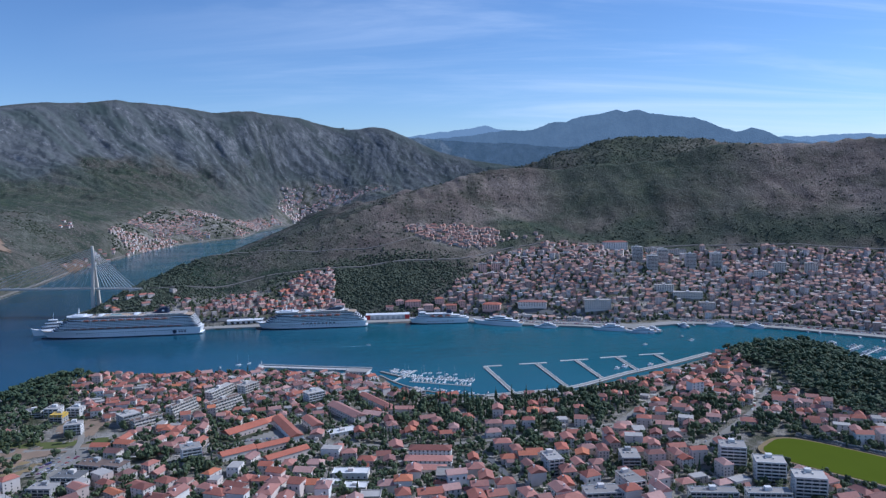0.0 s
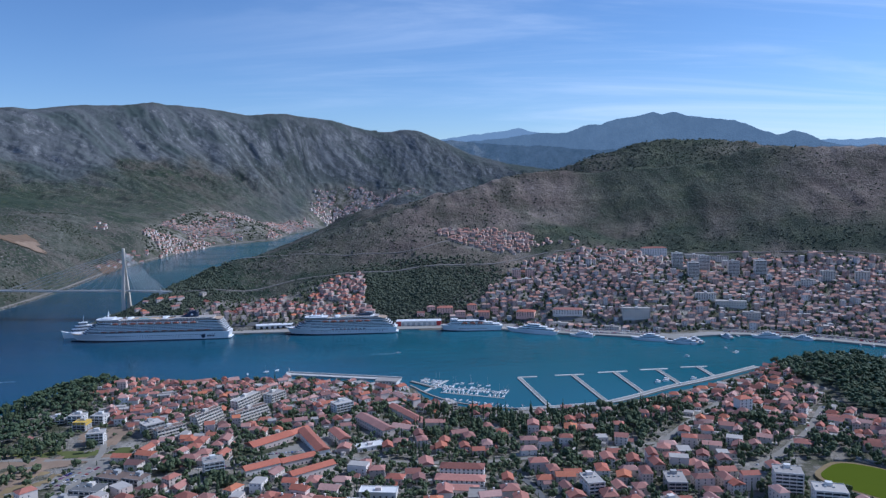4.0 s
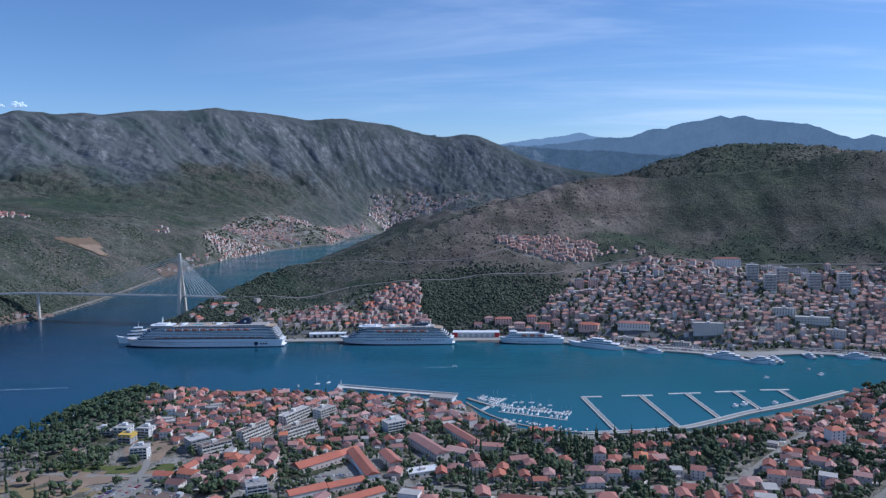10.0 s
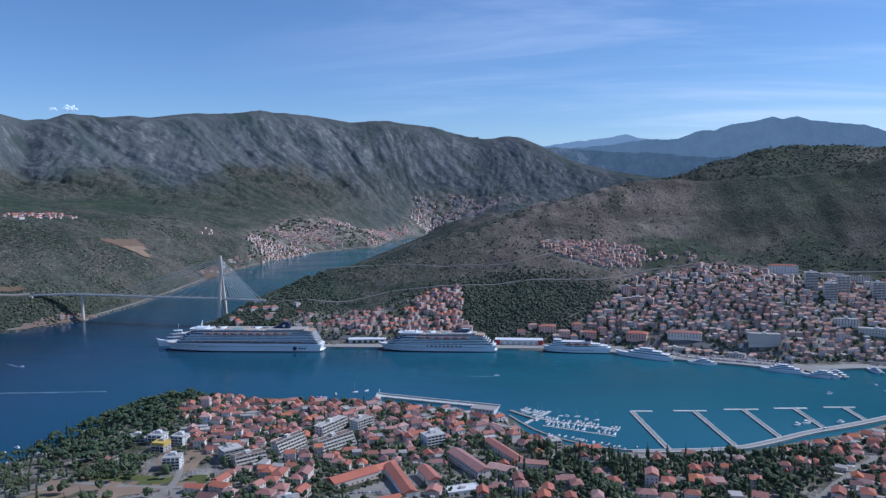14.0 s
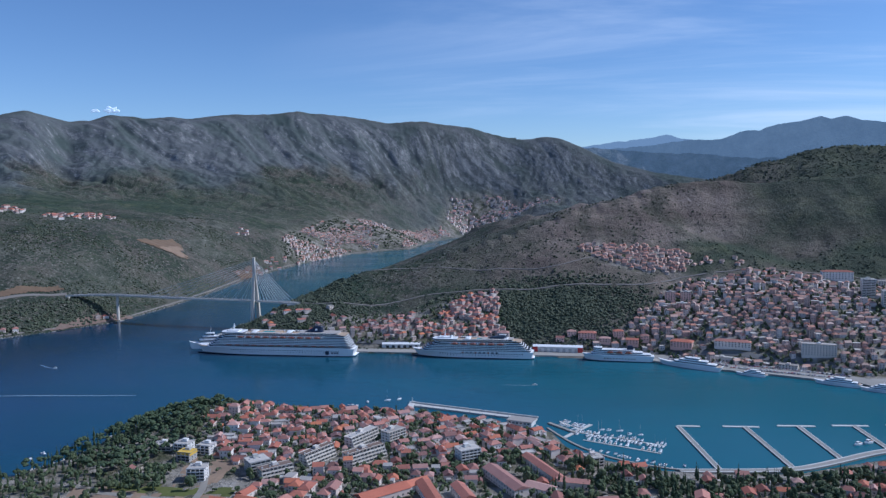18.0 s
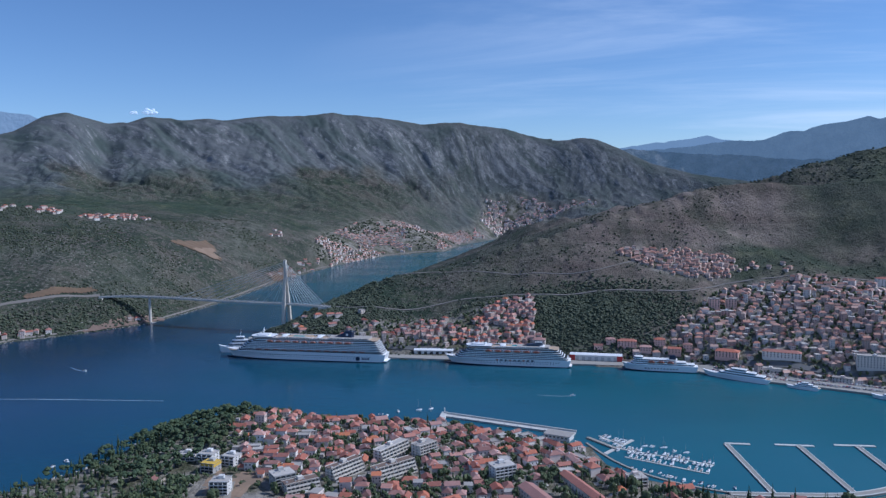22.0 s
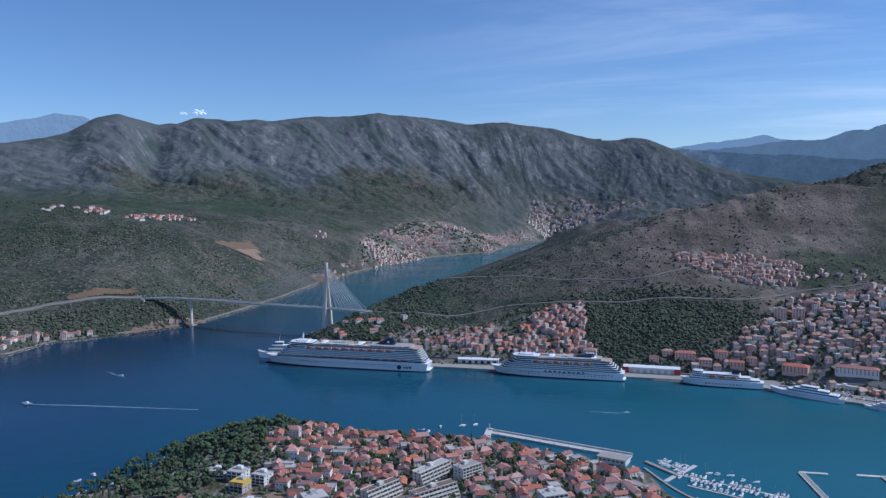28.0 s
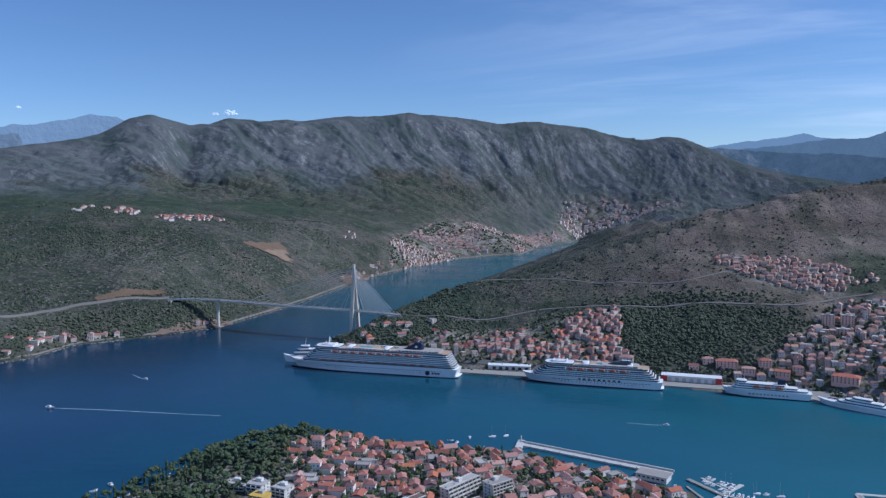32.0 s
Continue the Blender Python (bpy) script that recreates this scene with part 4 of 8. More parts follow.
for s in (-1, 1):
    bm = bmesh.new()
    lev = [(1.0, 14.0, 3.7, 2.8), (52, 9.8, 3.1, 2.4), (62, 8.7, 3.0, 2.3), (108, 1.7, 2.5, 1.7), (PTOP, 1.2, 2.1, 1.2)]
    rings = []
    for z, off, wx, wy in lev:
        c = Vector((PX, PY, z)) + axis * s * off
        ax = Vector((axis.y, -axis.x, 0))
        rings.append([bm.verts.new(c + ax * sx * wx + axis * sy * wy) for sx, sy in ((-1, -1), (1, -1), (1, 1), (-1, 1))])
    for r0, r1 in zip(rings[:-1], rings[1:]):
        for k in range(4):
            bm.faces.new((r0[k], r0[(k + 1) % 4], r1[(k + 1) % 4], r1[k]))
    bm.faces.new(rings[0][::-1])
    bm.faces.new(rings[-1])
    bmesh.ops.bevel(bm, geom=[e for e in bm.edges if abs((e.verts[0].co - e.verts[1].co).z) > 3], offset=0.3, segments=1, affect="EDGES")
    part("pylon_leg", bm, m_pylon, bridge, "sloping pale concrete pylon leg")
part("pylon_cap", boxes((PX - 2.6, PX + 2.6, PY - 3.0, PY + 3.0, PTOP, PTOP + 1.4, 0.5)), m_pylon, bridge)
bm = bmesh.new()
rod(bm, Vector((PX, PY, 52)) - axis * 11, Vector((PX, PY, 52)) + axis * 11, 1.5, 8)
part("cross_beam", bm, m_pier, bridge)
part("pylon_footing", prism(bmesh.new(), [(PX + 26 * math.cos(k * math.tau / 16), PY - 2 + 21 * math.sin(k * math.tau / 16)) for k in range(16)], -3, 2.6), m_quay, bridge, "round concrete footing at the waterside")
for k, (x, y) in enumerate(((-884, 1690), (-1000, 1690), (-466, 1601))):
    if k == 0:
        bm = bmesh.new()
        rod(bm, (x, y - 2, -4), (x, y - 2, 54.9), 3.3, 10, 2.6)
        part("pier", bm, m_pylon, bridge, "tall pale concrete pier standing at the shore")
        part("pier_footing", boxes((x - 9, x + 9, y - 11, y + 7, -4, 1.2, 0.6)), m_quay, bridge)
    else:
        part("abutment", boxes((x - 9, x + 9, y - 9, y + 9, ground_at(x, y) - 12, 53.2)), m_pier, bridge)
cum = np.concatenate([[0], np.cumsum(np.hypot(*np.diff(deck_pts[:, :2], axis=0).T))])
s_py = cum[np.argmin(np.hypot(deck_pts[:, 0] - PX, deck_pts[:, 1] - PY))]


def deck_at(s):
    return np.array([np.interp(s, cum, deck_pts[:, k]) for k in range(3)]), np.array([np.interp(s, cum, nrm[:, k]) for k in range(2)])


stays = [(-30 - 24.0 * i, 112 + i * 2.7) for i in range(11)] + [(16 + 7.7 * i, 112 + i * 2.9) for i in range(10)]
for ds_, zt in stays:
    for s in (-1, 1):
        p, n = deck_at(min(max(s_py + ds_, 2), cum[-1] - 2))
        bm = rod(bmesh.new(), (p[0] + s * 6.2 * n[0], p[1] + s * 6.2 * n[1], p[2]), Vector((PX, PY, zt)) + axis * s * 1.2, 0.22 if ds_ < 0 else 0.28, 5)
        part("stay_cable", bm, m_cable, bridge)
for sx in range(0, 16):
    p, n = deck_at(30 + sx * 36)
    bm = rod(bmesh.new(), (p[0] + 5.6 * n[0], p[1] + 5.6 * n[1], p[2]), (p[0] + 5.6 * n[0], p[1] + 5.6 * n[1], p[2] + 9), 0.12, 5, 0.07)
    rod(bm, (p[0] + 5.6 * n[0], p[1] + 5.6 * n[1], p[2] + 9), (p[0] + 3.6 * n[0], p[1] + 3.6 * n[1], p[2] + 9.4), 0.08, 4)
    part("lamp_post", bm, m_steel, bridge)
# approach roads
strip("road_west", [(-1260, 1330, 0), (-1180, 1425, 0), (-1168, 1500, 0), (-1122, 1570, 0), (-1061, 1640, 0), (-1002, 1691, 0)], 8.0, 1.5, m_hillroad, "pale two-lane road cut along the hillside", lift=1.0)
strip("road_east", [(-442, 1594, 0), (-392, 1573, 0), (-327, 1574, 0), (-295, 1581, 0), (-237, 1598, 0), (-193, 1608, 0), (-120, 1602, 0), (-30, 1592, 0), (43, 1594, 0), (113, 1592, 0), (182, 1589, 0), (228, 1595, 0), (284, 1630, 0), (331, 1634, 0), (405, 1636, 0), (454, 1630, 0), (582, 1618, 0), (704, 1596, 0), (805, 1560, 0), (919, 1508, 0), (1012, 1454, 0), (1200, 1340, 0)], 3.0, 1.2, m_hillroad, "pale main road winding along the hillside", lift=0.9)
strip("road_upper", [(-420, 1690, 0), (-279, 1722, 0), (-204, 1718, 0), (-103, 1694, 0), (6, 1662, 0), (57, 1652, 0), (110, 1680, 0), (161, 1714, 0)], 2.4, 1.0, m_hillroad, "narrow pale upper road across the scrub", lift=0.9)

# ---- ships ----
def hull_mesh(L, B, h, bow=0.24, stern=0.05, rake=9.0, sheer=2.0, flare=0.55):
    """A lofted hull: bow at x = 0, stern at x = L, waterline at z = 0."""
    bm = bmesh.new()
    us = [0, 0.015, 0.04, 0.08, 0.13, 0.19, 0.27, 0.4, 0.6, 0.8, 0.92, 0.97, 1.0]
    lv = [-3.0, 0.0, 0.35 * h, 0.7 * h, h]
    grid = []
    for u in us:
        row = []
        for z in lv:
            f = max(0.0, min(1.0, z / h))
            w_deck = min(1.0, (u / bow)) ** 0.52 if u < bow else 1.0
            w_wl = min(1.0, max(0.0, (u - 0.012) / (bow * 1.35))) ** 0.8
            w = w_wl + (w_deck - w_wl) * f ** (1 + flare)
            if u > 1 - stern:
                w *= 1 - 0.16 * ((u - 1 + stern) / stern) ** 2
            x = u * L + (rake * (1 - f) * max(0, 1 - u * 6)) - (3.5 * (1 - f) * max(0, (u - 0.9) * 10))
            row.append((x, 0.5 * B * w, z + (sheer * max(0, 1 - u * 5) ** 2 if f > 0.6 else 0)))
        grid.append(row)
    rows = [[[bm.verts.new((x, s * max(y, 0.12), z)) for x, y, z in row] for row in grid] for s in (-1, 1)]
    for si, side in enumerate(rows):
        for a, b2 in zip(side[:-1], side[1:]):
            for k in range(len(lv) - 1):
                f = (a[k], b2[k], b2[k + 1], a[k + 1])
                bm.faces.new(f if si == 0 else f[::-1])
    for i in range(len(us) - 1):
        bm.faces.new((rows[0][i][-1], rows[0][i + 1][-1], rows[1][i + 1][-1], rows[1][i][-1]))
    for k in range(len(lv) - 1):
        bm.faces.new((rows[0][-1][k], rows[1][-1][k], rows[1][-1][k + 1], rows[0][-1][k + 1]))
        bm.faces.new((rows[1][0][k], rows[0][0][k], rows[0][0][k + 1], rows[1][0][k + 1]))
    return bm


def deck_line(x0, x1, w, nose, tail):
    """Outline of a deck: rounded front of that length, rounded tail."""
    pts = []
    for k in range(9):
        a = math.pi / 2 + k * math.pi / 8
        pts.append((x0 + nose + nose * math.cos(a), w * math.sin(a)))
    pts += [(x1 - tail, -w), (x1 - tail * 0.3, -w * 0.93), (x1, -w * 0.7), (x1, w * 0.7), (x1 - tail * 0.3, w * 0.93), (x1 - tail, w)]
    return pts


def thin(outline, d):
    n = len(outline)
    cx = sum(p[0] for p in outline) / n
    res = []
    for x, y in outline:
        res.append((x + (d if x < cx else -d), y - math.copysign(min(d, abs(y)), y)))
    return res


def lifeboat_mesh():
    bm = bmesh.new()
    prism(bm, [(-5, 0), (-3.6, -1.7), (3.6, -1.7), (5, 0), (3.6, 1.7), (-3.6, 1.7)], 0, 1.5, 0.08)
    prism(bm, [(-4.4, 0), (-3.2, -1.5), (3.2, -1.5), (4.4, 0), (3.2, 1.5), (-3.2, 1.5)], 1.5, 2.9, -0.25)
    return mesh_of("lifeboat", bm, m_orange)


def dome(bm, c, r, seg=8):
    rings = []
    for i in range(5):
        a = i / 4 * math.pi / 2
        rings.append([bm.verts.new((c[0] + r * math.cos(a) * math.cos(k * math.tau / seg) + 0.0, c[1] + r * math.cos(a) * math.sin(k * math.tau / seg), c[2] + r * math.sin(a))) for k in range(seg)] if i < 4 else [bm.verts.new((c[0], c[1], c[2] + r))])
    for a, b2 in zip(rings[:3], rings[1:4]):
        for k in range(seg):
            bm.faces.new((a[k], a[(k + 1) % seg], b2[(k + 1) % seg], b2[k]))
    for k in range(seg):
        bm.faces.new((rings[3][k], rings[3][(k + 1) % seg], rings[4][0]))
    return bm


boat_mesh = lifeboat_mesh()


def cruise_ship(name, label, L, B, hull_h, decks, pitch, place, funnel_x, emblem, boats, terrace):
    ship = empty(name, place, label, "cruise ship")
    part("hull", hull_mesh(L, B, hull_h, rake=12), m_ship, ship, "tall white steel hull")
    part("boot_stripe", thin_band(L, B), m_navy, ship, "dark waterline band")
    rng = random.Random(int(L))
    # rows of round ports and promenade windows
    for zrow, size, gap, x0, x1, m in ((hull_h * 0.42, 0.9, 5.2, 0.30, 0.90, m_shipdark), (hull_h * 0.64, 1.2, 4.2, 0.24, 0.93, m_shipdark)):
        bm = bmesh.new()
        for k in range(int((x1 - x0) * L / gap)):
            x = x0 * L + k * gap
            for s in (-1, 1):
                ya, yb = sorted((s * (B / 2 - 0.3), s * (B / 2 + 0.06)))
                box(bm, x, x + size * 1.5, ya, yb, zrow, zrow + size)
        tagged(part("port_band", bm, m, ship), "row of small dark ports", kind="stuff")
    z = hull_h
    for i in range(decks):
        front = 0.075 * L + 3.4 * i + (5 if i > decks - 3 else 0)
        back = L - 3 - terrace * i * (1.0 if i > 1 else 0.4)
        w = B / 2 - (2.2 if i == 1 and boats else 0.0) - (1.2 if i >= decks - 1 else 0.0)
        line = deck_line(front, back, w, 13, 7)
        part("deck_slab", prism(bmesh.new(), line, z - 0.3, z + 0.55), m_ship, ship)
        inner = thin(line, 1.5)
        part("cabin_wall", prism(bmesh.new(), inner, z + 0.55, z + pitch), m_shipdark, ship, "recessed dark cabin glazing")
        # the public deck below the top one is all glazed
        if i != decks - 2 and not (i == 1 and boats):
            bm = bmesh.new()
            n = int((back - front - 26) / 3.3)
            for k in range(n):
                x = front + 15 + k * 3.3
                for s in (-1, 1):
                    ya, yb = sorted((s * (w - 0.06), s * (w - 1.6)))
                    box(bm, x, x + 0.28, ya, yb, z + 0.55, z + pitch)
            for s in (-1, 1):
                ya, yb = sorted((s * (w - 0.02), s * (w - 0.14)))
                box(bm, front + 13, back - 7, ya, yb, z + 0.55, z + 1.2)
            tagged(part("balcony_tier", bm, m_ship, ship), "white balcony fronts and partitions", kind="stuff")
        else:
            nb = int((back - front - 60) / 15)
            for k in range(nb):
                for s in (-1, 1):
                    o = part("lifeboat", boat_mesh, None, ship, "orange covered lifeboat in its davits")
                    o.location = (front + 40 + k * 15, s * (w + 0.8), z + 0.5)
            bm = bmesh.new()
            for k in range(nb + 1):
                for s in (-1, 1):
                    ya, yb = sorted((s * (w - 0.4), s * (w + 2.0)))
                    box(bm, front + 32.5 + k * 15, front + 33.5 + k * 15, ya, yb, z + 0.4, z + pitch + 0.1)
            tagged(part("davit_band", bm, m_ship, ship), kind="stuff")
        z += pitch
    top = z
    line = deck_line(front - 2, back, B / 2 - 0.8, 12, 7)
    part("sun_deck", prism(bmesh.new(), line, top, top + 0.5), m_teak, ship, "open timber sun deck")
    bm = bmesh.new()
    for s in (-1, 1):
        ya, yb = sorted((s * (B / 2 - 0.85), s * (B / 2 - 1.0)))
        box(bm, front + 12, back - 8, ya, yb, top + 0.5, top + 1.7)
    part("deck_rail", bm, m_steel, ship)
    # bridge front and observation lounge
    part("bridge_house", prism(bmesh.new(), deck_line(front - 3, front + 40, B / 2 - 2.4, 10, 5), top + 0.5, top + 3.2, -0.03), m_ship, ship)
    part("bridge_window", prism(bmesh.new(), deck_line(front - 3.2, front + 40.2, B / 2 - 2.3, 10, 5), top + 1.2, top + 2.5), m_shipdark, ship)
    part("upper_lounge", prism(bmesh.new(), deck_line(front + 6, front + 30, B / 2 - 7, 8, 4), top + 3.2, top + 5.0, -0.05), m_ship, ship)
    bm = bmesh.new()
    rod(bm, (front + 18, 0, top + 6.2), (front + 19.5, 0, top + 17), 1.1, 6, 0.35)
    for zz, ww in ((9.5, 5), (12, 3.6), (14, 2.2)):
        box(bm, front + 18.4, front + 19.2, -ww, ww, top + zz, top + zz + 0.4)
    part("radar_mast", bm, m_ship, ship)
    for dx, dy, r in ((10, -5.5, 2.2), (10, 5.5, 2.2), (29, -4.5, 2.6), (29, 4.5, 2.6)):
        part("radome", dome(bmesh.new(), (front + dx, dy, top + 4.6), r * 0.8), m_ship, ship, "white radar dome")
    # pools and glazed canopies amidships
    part("pool_surround", prism(bmesh.new(), deck_line(front + 62, front + 104, B / 2 - 4, 4, 4), top + 0.5, top + 2.6), m_teak, ship)
    part("pool", boxes((front + 72, front + 92, -4, 4, top + 2.6, top + 2.75)), m_pool, ship)
    for k in range(2):
        part("sun_canopy", prism(bmesh.new(), deck_line(front + 52 + k * 62, front + 62 + k * 62, B / 2 - 5, 4, 3), top + 3.2, top + 4.6, -0.25), m_ship, ship)
    part("aft_house", prism(bmesh.new(), deck_line(funnel_x - 26, back - 14, B / 2 - 3, 5, 5), top + 0.5, top + 3.6), m_flat, ship)
    part("aft_window", prism(bmesh.new(), deck_line(funnel_x - 26.2, back - 14.2, B / 2 - 2.9, 5, 5), top + 1.4, top + 2.5), m_shipdark, ship)
    bm = bmesh.new()
    for k in range(150):
        x, y = rng.uniform(front + 42, back - 16), rng.choice([-1, 1]) * rng.uniform(B / 2 - 4.2, B / 2 - 1.6)
        box(bm, x, x + rng.uniform(0.7, 2.4), y, y + rng.uniform(0.6, 1.6), top + 0.5, top + rng.uniform(0.9, 2.4))
    tagged(part("deck_furniture", bm, m_yard, ship), "loungers and lockers along the sun deck", kind="stuff")
    bm = bmesh.new()
    for k in range(26):
        x = front + 44 + k * (back - front - 64) / 26
        for s in (-1, 1):
            box(bm, x, x + 0.5, *sorted((s * (B / 2 - 1.1), s * (B / 2 - 4.6))), top + 0.5, top + 3.0)
    for s in (-1, 1):
        box(bm, front + 44, back - 20, *sorted((s * (B / 2 - 2.2), s * (B / 2 - 4.6))), top + 3.0, top + 3.25)
    tagged(part("upper_walkway", bm, m_ship, ship), "raised walkway round the sun deck", kind="stuff")
    # funnel
    fin = [(-17, -3.5), (-9, -6.0), (12, -6.0), (15, -4.0), (15, 4.0), (12, 6.0), (-9, 6.0), (-17, 3.5)]
    ftop = top + (13.5 if emblem else 9.5)
    bm = bmesh.new()
    rings = [[bm.verts.new((funnel_x + dx + x * kx, y * ky, zf)) for x, y in fin] for zf, dx, kx, ky in ((top + 3.6, 0, 1.0, 1.0), (top + 7.0, 3.5, 0.72, 0.85), (ftop - 1.5, 8.0, 0.46, 0.7), (ftop, 8.6, 0.36, 0.6))]
    bm.faces.new(rings[0][::-1])
    bm.faces.new(rings[-1])
    for r0, r1 in zip(rings[:-1], rings[1:]):
        for k in range(8):
            bm.faces.new((r0[k], r0[(k + 1) % 8], r1[(k + 1) % 8], r1[k]))
    f = part("funnel", bm, m_navy if emblem else m_shipdark, ship, "dark blue raked fin-shaped funnel" if emblem else "dark low raked funnel")
    bm = bmesh.new()
    for dx in (-6, -2, 2, 6):
        rod(bm, (funnel_x + 8 + dx * 0.6, 0, ftop - 0.4), (funnel_x + 9 + dx * 0.6, 0, ftop + 1.2), 0.7, 8)
    part("exhaust_pipe", bm, m_navy, f)
    if emblem:
        for s in (-1, 1):
            part("emblem", rod(bmesh.new(), (funnel_x + 5, s * 3.4, top + 7.6), (funnel_x + 5, s * 5.2, top + 7.6), 2.2, 14), m_ship, f, "pale round funnel badge")
            bm = rod(bmesh.new(), (L - 46, s * (B / 2 - 0.5), hull_h * 0.46), (L - 46, s * (B / 2 + 0.12), hull_h * 0.46), 3.6, 16)
            part("hull_badge", bm, m_navy, ship, "dark round badge on the hull")
            for k in range(3):
                ya, yb = sorted((s * (B / 2 - 0.5), s * (B / 2 + 0.12)))
                part("hull_mark", boxes((L - 39 + k * 4.6, L - 35.6 + k * 4.6, ya, yb, hull_h * 0.36, hull_h * 0.56)), m_navy, ship, "plain dark bar on the hull")
    else:
        part("funnel_top", boxes((funnel_x + 2.5, funnel_x + 14, -3.4, 3.4, top + 9.3, top + 10.0, 0.3)), m_ship, f)
        for k in range(9):
            x = L * 0.42 + k * 7
            part("promenade_arch", boxes((x, x + 3.6, -B / 2 - 0.1, -B / 2 + 0.4, hull_h * 0.72, hull_h * 0.95)), m_shipdark if k % 3 else m_orange, ship, "tender showing in a promenade opening")
    part("foredeck", prism(bmesh.new(), deck_line(5, 0.125 * L + 8, B / 2 - 4.5, 15, 1), hull_h + 0.1, hull_h + 0.5), m_teak, ship)
    part("breakwater", boxes((0.075 * L, 0.078 * L, -6, 6, hull_h, hull_h + 2)), m_ship, ship)
    part("stern_ramp", boxes((L - 4, L + 1.5, -B * 0.36, B * 0.36, 1.0, 2.4)), m_ship, ship)
    return ship


def thin_band(L, B):
    bm = hull_mesh(L, B + 0.15, 1.1, rake=1.0, sheer=0.0, flare=0.2)
    return bm


def along(a, b2, z=0.0):
    """Pose with x running from a towards b2."""
    return pose(a[0], a[1], z, 0, 0, math.degrees(math.atan2(b2[1] - a[1], b2[0] - a[0])))


cruise_ship("cruise_ship", "very large white cruise liner with navy funnel, moored at the quay", 284, 32.2, 13.0, 8, 2.75, along((-574, 1398), (-290, 1386.7)), 212, True, True, 1.6)
cruise_ship("cruise_ship", "white cruise liner with rows of blue-glazed balconies, moored at the quay", 202, 28, 11.2, 6, 2.75, along((-195, 1391.8), (7, 1380)), 143, False, False, 3.2)


def ferry(place):
    ship = empty("car_ferry", place, "white car ferry with plain bars on its hull, at the quay", "ferry")
    part("hull", hull_mesh(112, 18.5, 9.5, rake=7, sheer=1.5), m_ship, ship)
    part("boot_stripe", thin_band(112, 18.5), m_navy, ship)
    z = 9.5
    for i, (x0, x1) in enumerate(((12, 108), (15, 96), (18, 80))):
        line = deck_line(x0, x1, 8.6 - i * 0.6, 7, 3)
        part("deck_slab", prism(bmesh.new(), line, z, z + 0.5), m_ship, ship)
        part("saloon_wall", prism(bmesh.new(), thin(line, 1.1 + i * 0.3), z + 0.5, z + 2.8), m_ship, ship)
        part("saloon_window", prism(bmesh.new(), thin(line, 1.02 + i * 0.3), z + 1.2, z + 2.1), m_shipdark, ship)
        z += 2.8
    part("top_deck", prism(bmesh.new(), deck_line(17, 82, 7.2, 6, 3), z, z + 0.4), m_ship, ship)
    part("wheelhouse", prism(bmesh.new(), deck_line(18, 32, 6.5, 5, 2), z + 0.4, z + 3.2, -0.04), m_ship, ship)
    part("wheelhouse_window", prism(bmesh.new(), deck_line(17.7, 32, 6.6, 5, 2), z + 1.5, z + 2.5), m_shipdark, ship)
    part("funnel", prism(bmesh.new(), [(70, -3.4), (80, -3.4), (80, 3.4), (70, 3.4)], z + 0.4, z + 6.5, -0.2), m_navy, ship, "blue funnel casing")
    part("mast", rod(bmesh.new(), (28, 0, z + 3), (29, 0, z + 12), 0.4, 6, 0.15), m_ship, ship)
    for k in range(11):
        part("hull_mark", boxes((34 + k * 4.6, 37 + k * 4.6, -9.4, -9.0, 3.8, 5.8)), m_grey, ship, "plain grey bar along the hull")
    for k in range(3):
        o = part("lifeboat", boat_mesh, None, ship, "orange covered lifeboat")
        o.location = (44 + k * 14, -8.6, 13.2)
    part("car_ramp", boxes((106, 119, -5, 5, 1.4, 2.0)), m_steel, ship)
    return ship


ferry(along((84, 1374.5), (197, 1362)))


def motor_yacht(L, B, place, label):
    """A large white yacht with stepped decks."""
    ship = empty("motor_yacht", place, label, "yacht", "yachts along the quay")
    h = L * 0.055 + 1.2
    part("hull", hull_mesh(L, B, h, bow=0.4, rake=L * 0.06, sheer=h * 0.35), m_ship, ship)
    z, p = h, L * 0.022 + 1.0
    for i, (a, c) in enumerate(((0.24, 0.93), (0.33, 0.80), (0.42, 0.66))):
        line = deck_line(a * L, c * L, B * (0.45 - 0.06 * i), L * 0.09, 2)
        part("deck_house", prism(bmesh.new(), line, z, z + p, -0.06), m_ship, ship)
        part("window_band", prism(bmesh.new(), thin(line, -0.05), z + p * 0.35, z + p * 0.72), m_shipdark, ship)
        z += p
    part("mast", rod(bmesh.new(), (L * 0.55, 0, z), (L * 0.57, 0, z + p * 2.2), 0.35, 5, 0.12), m_ship, ship)
    part("aft_deck", boxes((L * 0.84, L * 0.985, -B * 0.4, B * 0.4, h, h + 0.15)), m_teak, ship)
    return ship


motor_yacht(98, 15, along((200, 1352), (294, 1297)), "long low white cruise yacht moored along the quay")
motor_yacht(68, 14, along((-600, 1421), (-538, 1438)) @ Matrix.Diagonal((1, 1, 2.2, 1)), "white mega-yacht moored beyond the liner's bow")
motor_yacht(60, 11, along((394, 1248), (448, 1222)), "white excursion yacht moored near the jetty")
motor_yacht(52, 10, along((440, 1213), (488, 1192)), "white excursion yacht at the jetty head")
motor_yacht(40, 8, along((478, 1228), (496, 1193)), "white tour boat lying across the jetty head")
motor_yacht(44, 9, along((300, 1290), (340, 1272)), "dark-windowed yacht moored along the quay")
motor_yacht(30, 7, along((548, 1246), (556, 1218)), "small white yacht moored stern to the quay")
motor_yacht(48, 9, along((592, 1228), (638, 1212)), "white yacht moored along the promenade")
motor_yacht(38, 8, along((648, 1208), (682, 1180)), "white yacht moored along the promenade")

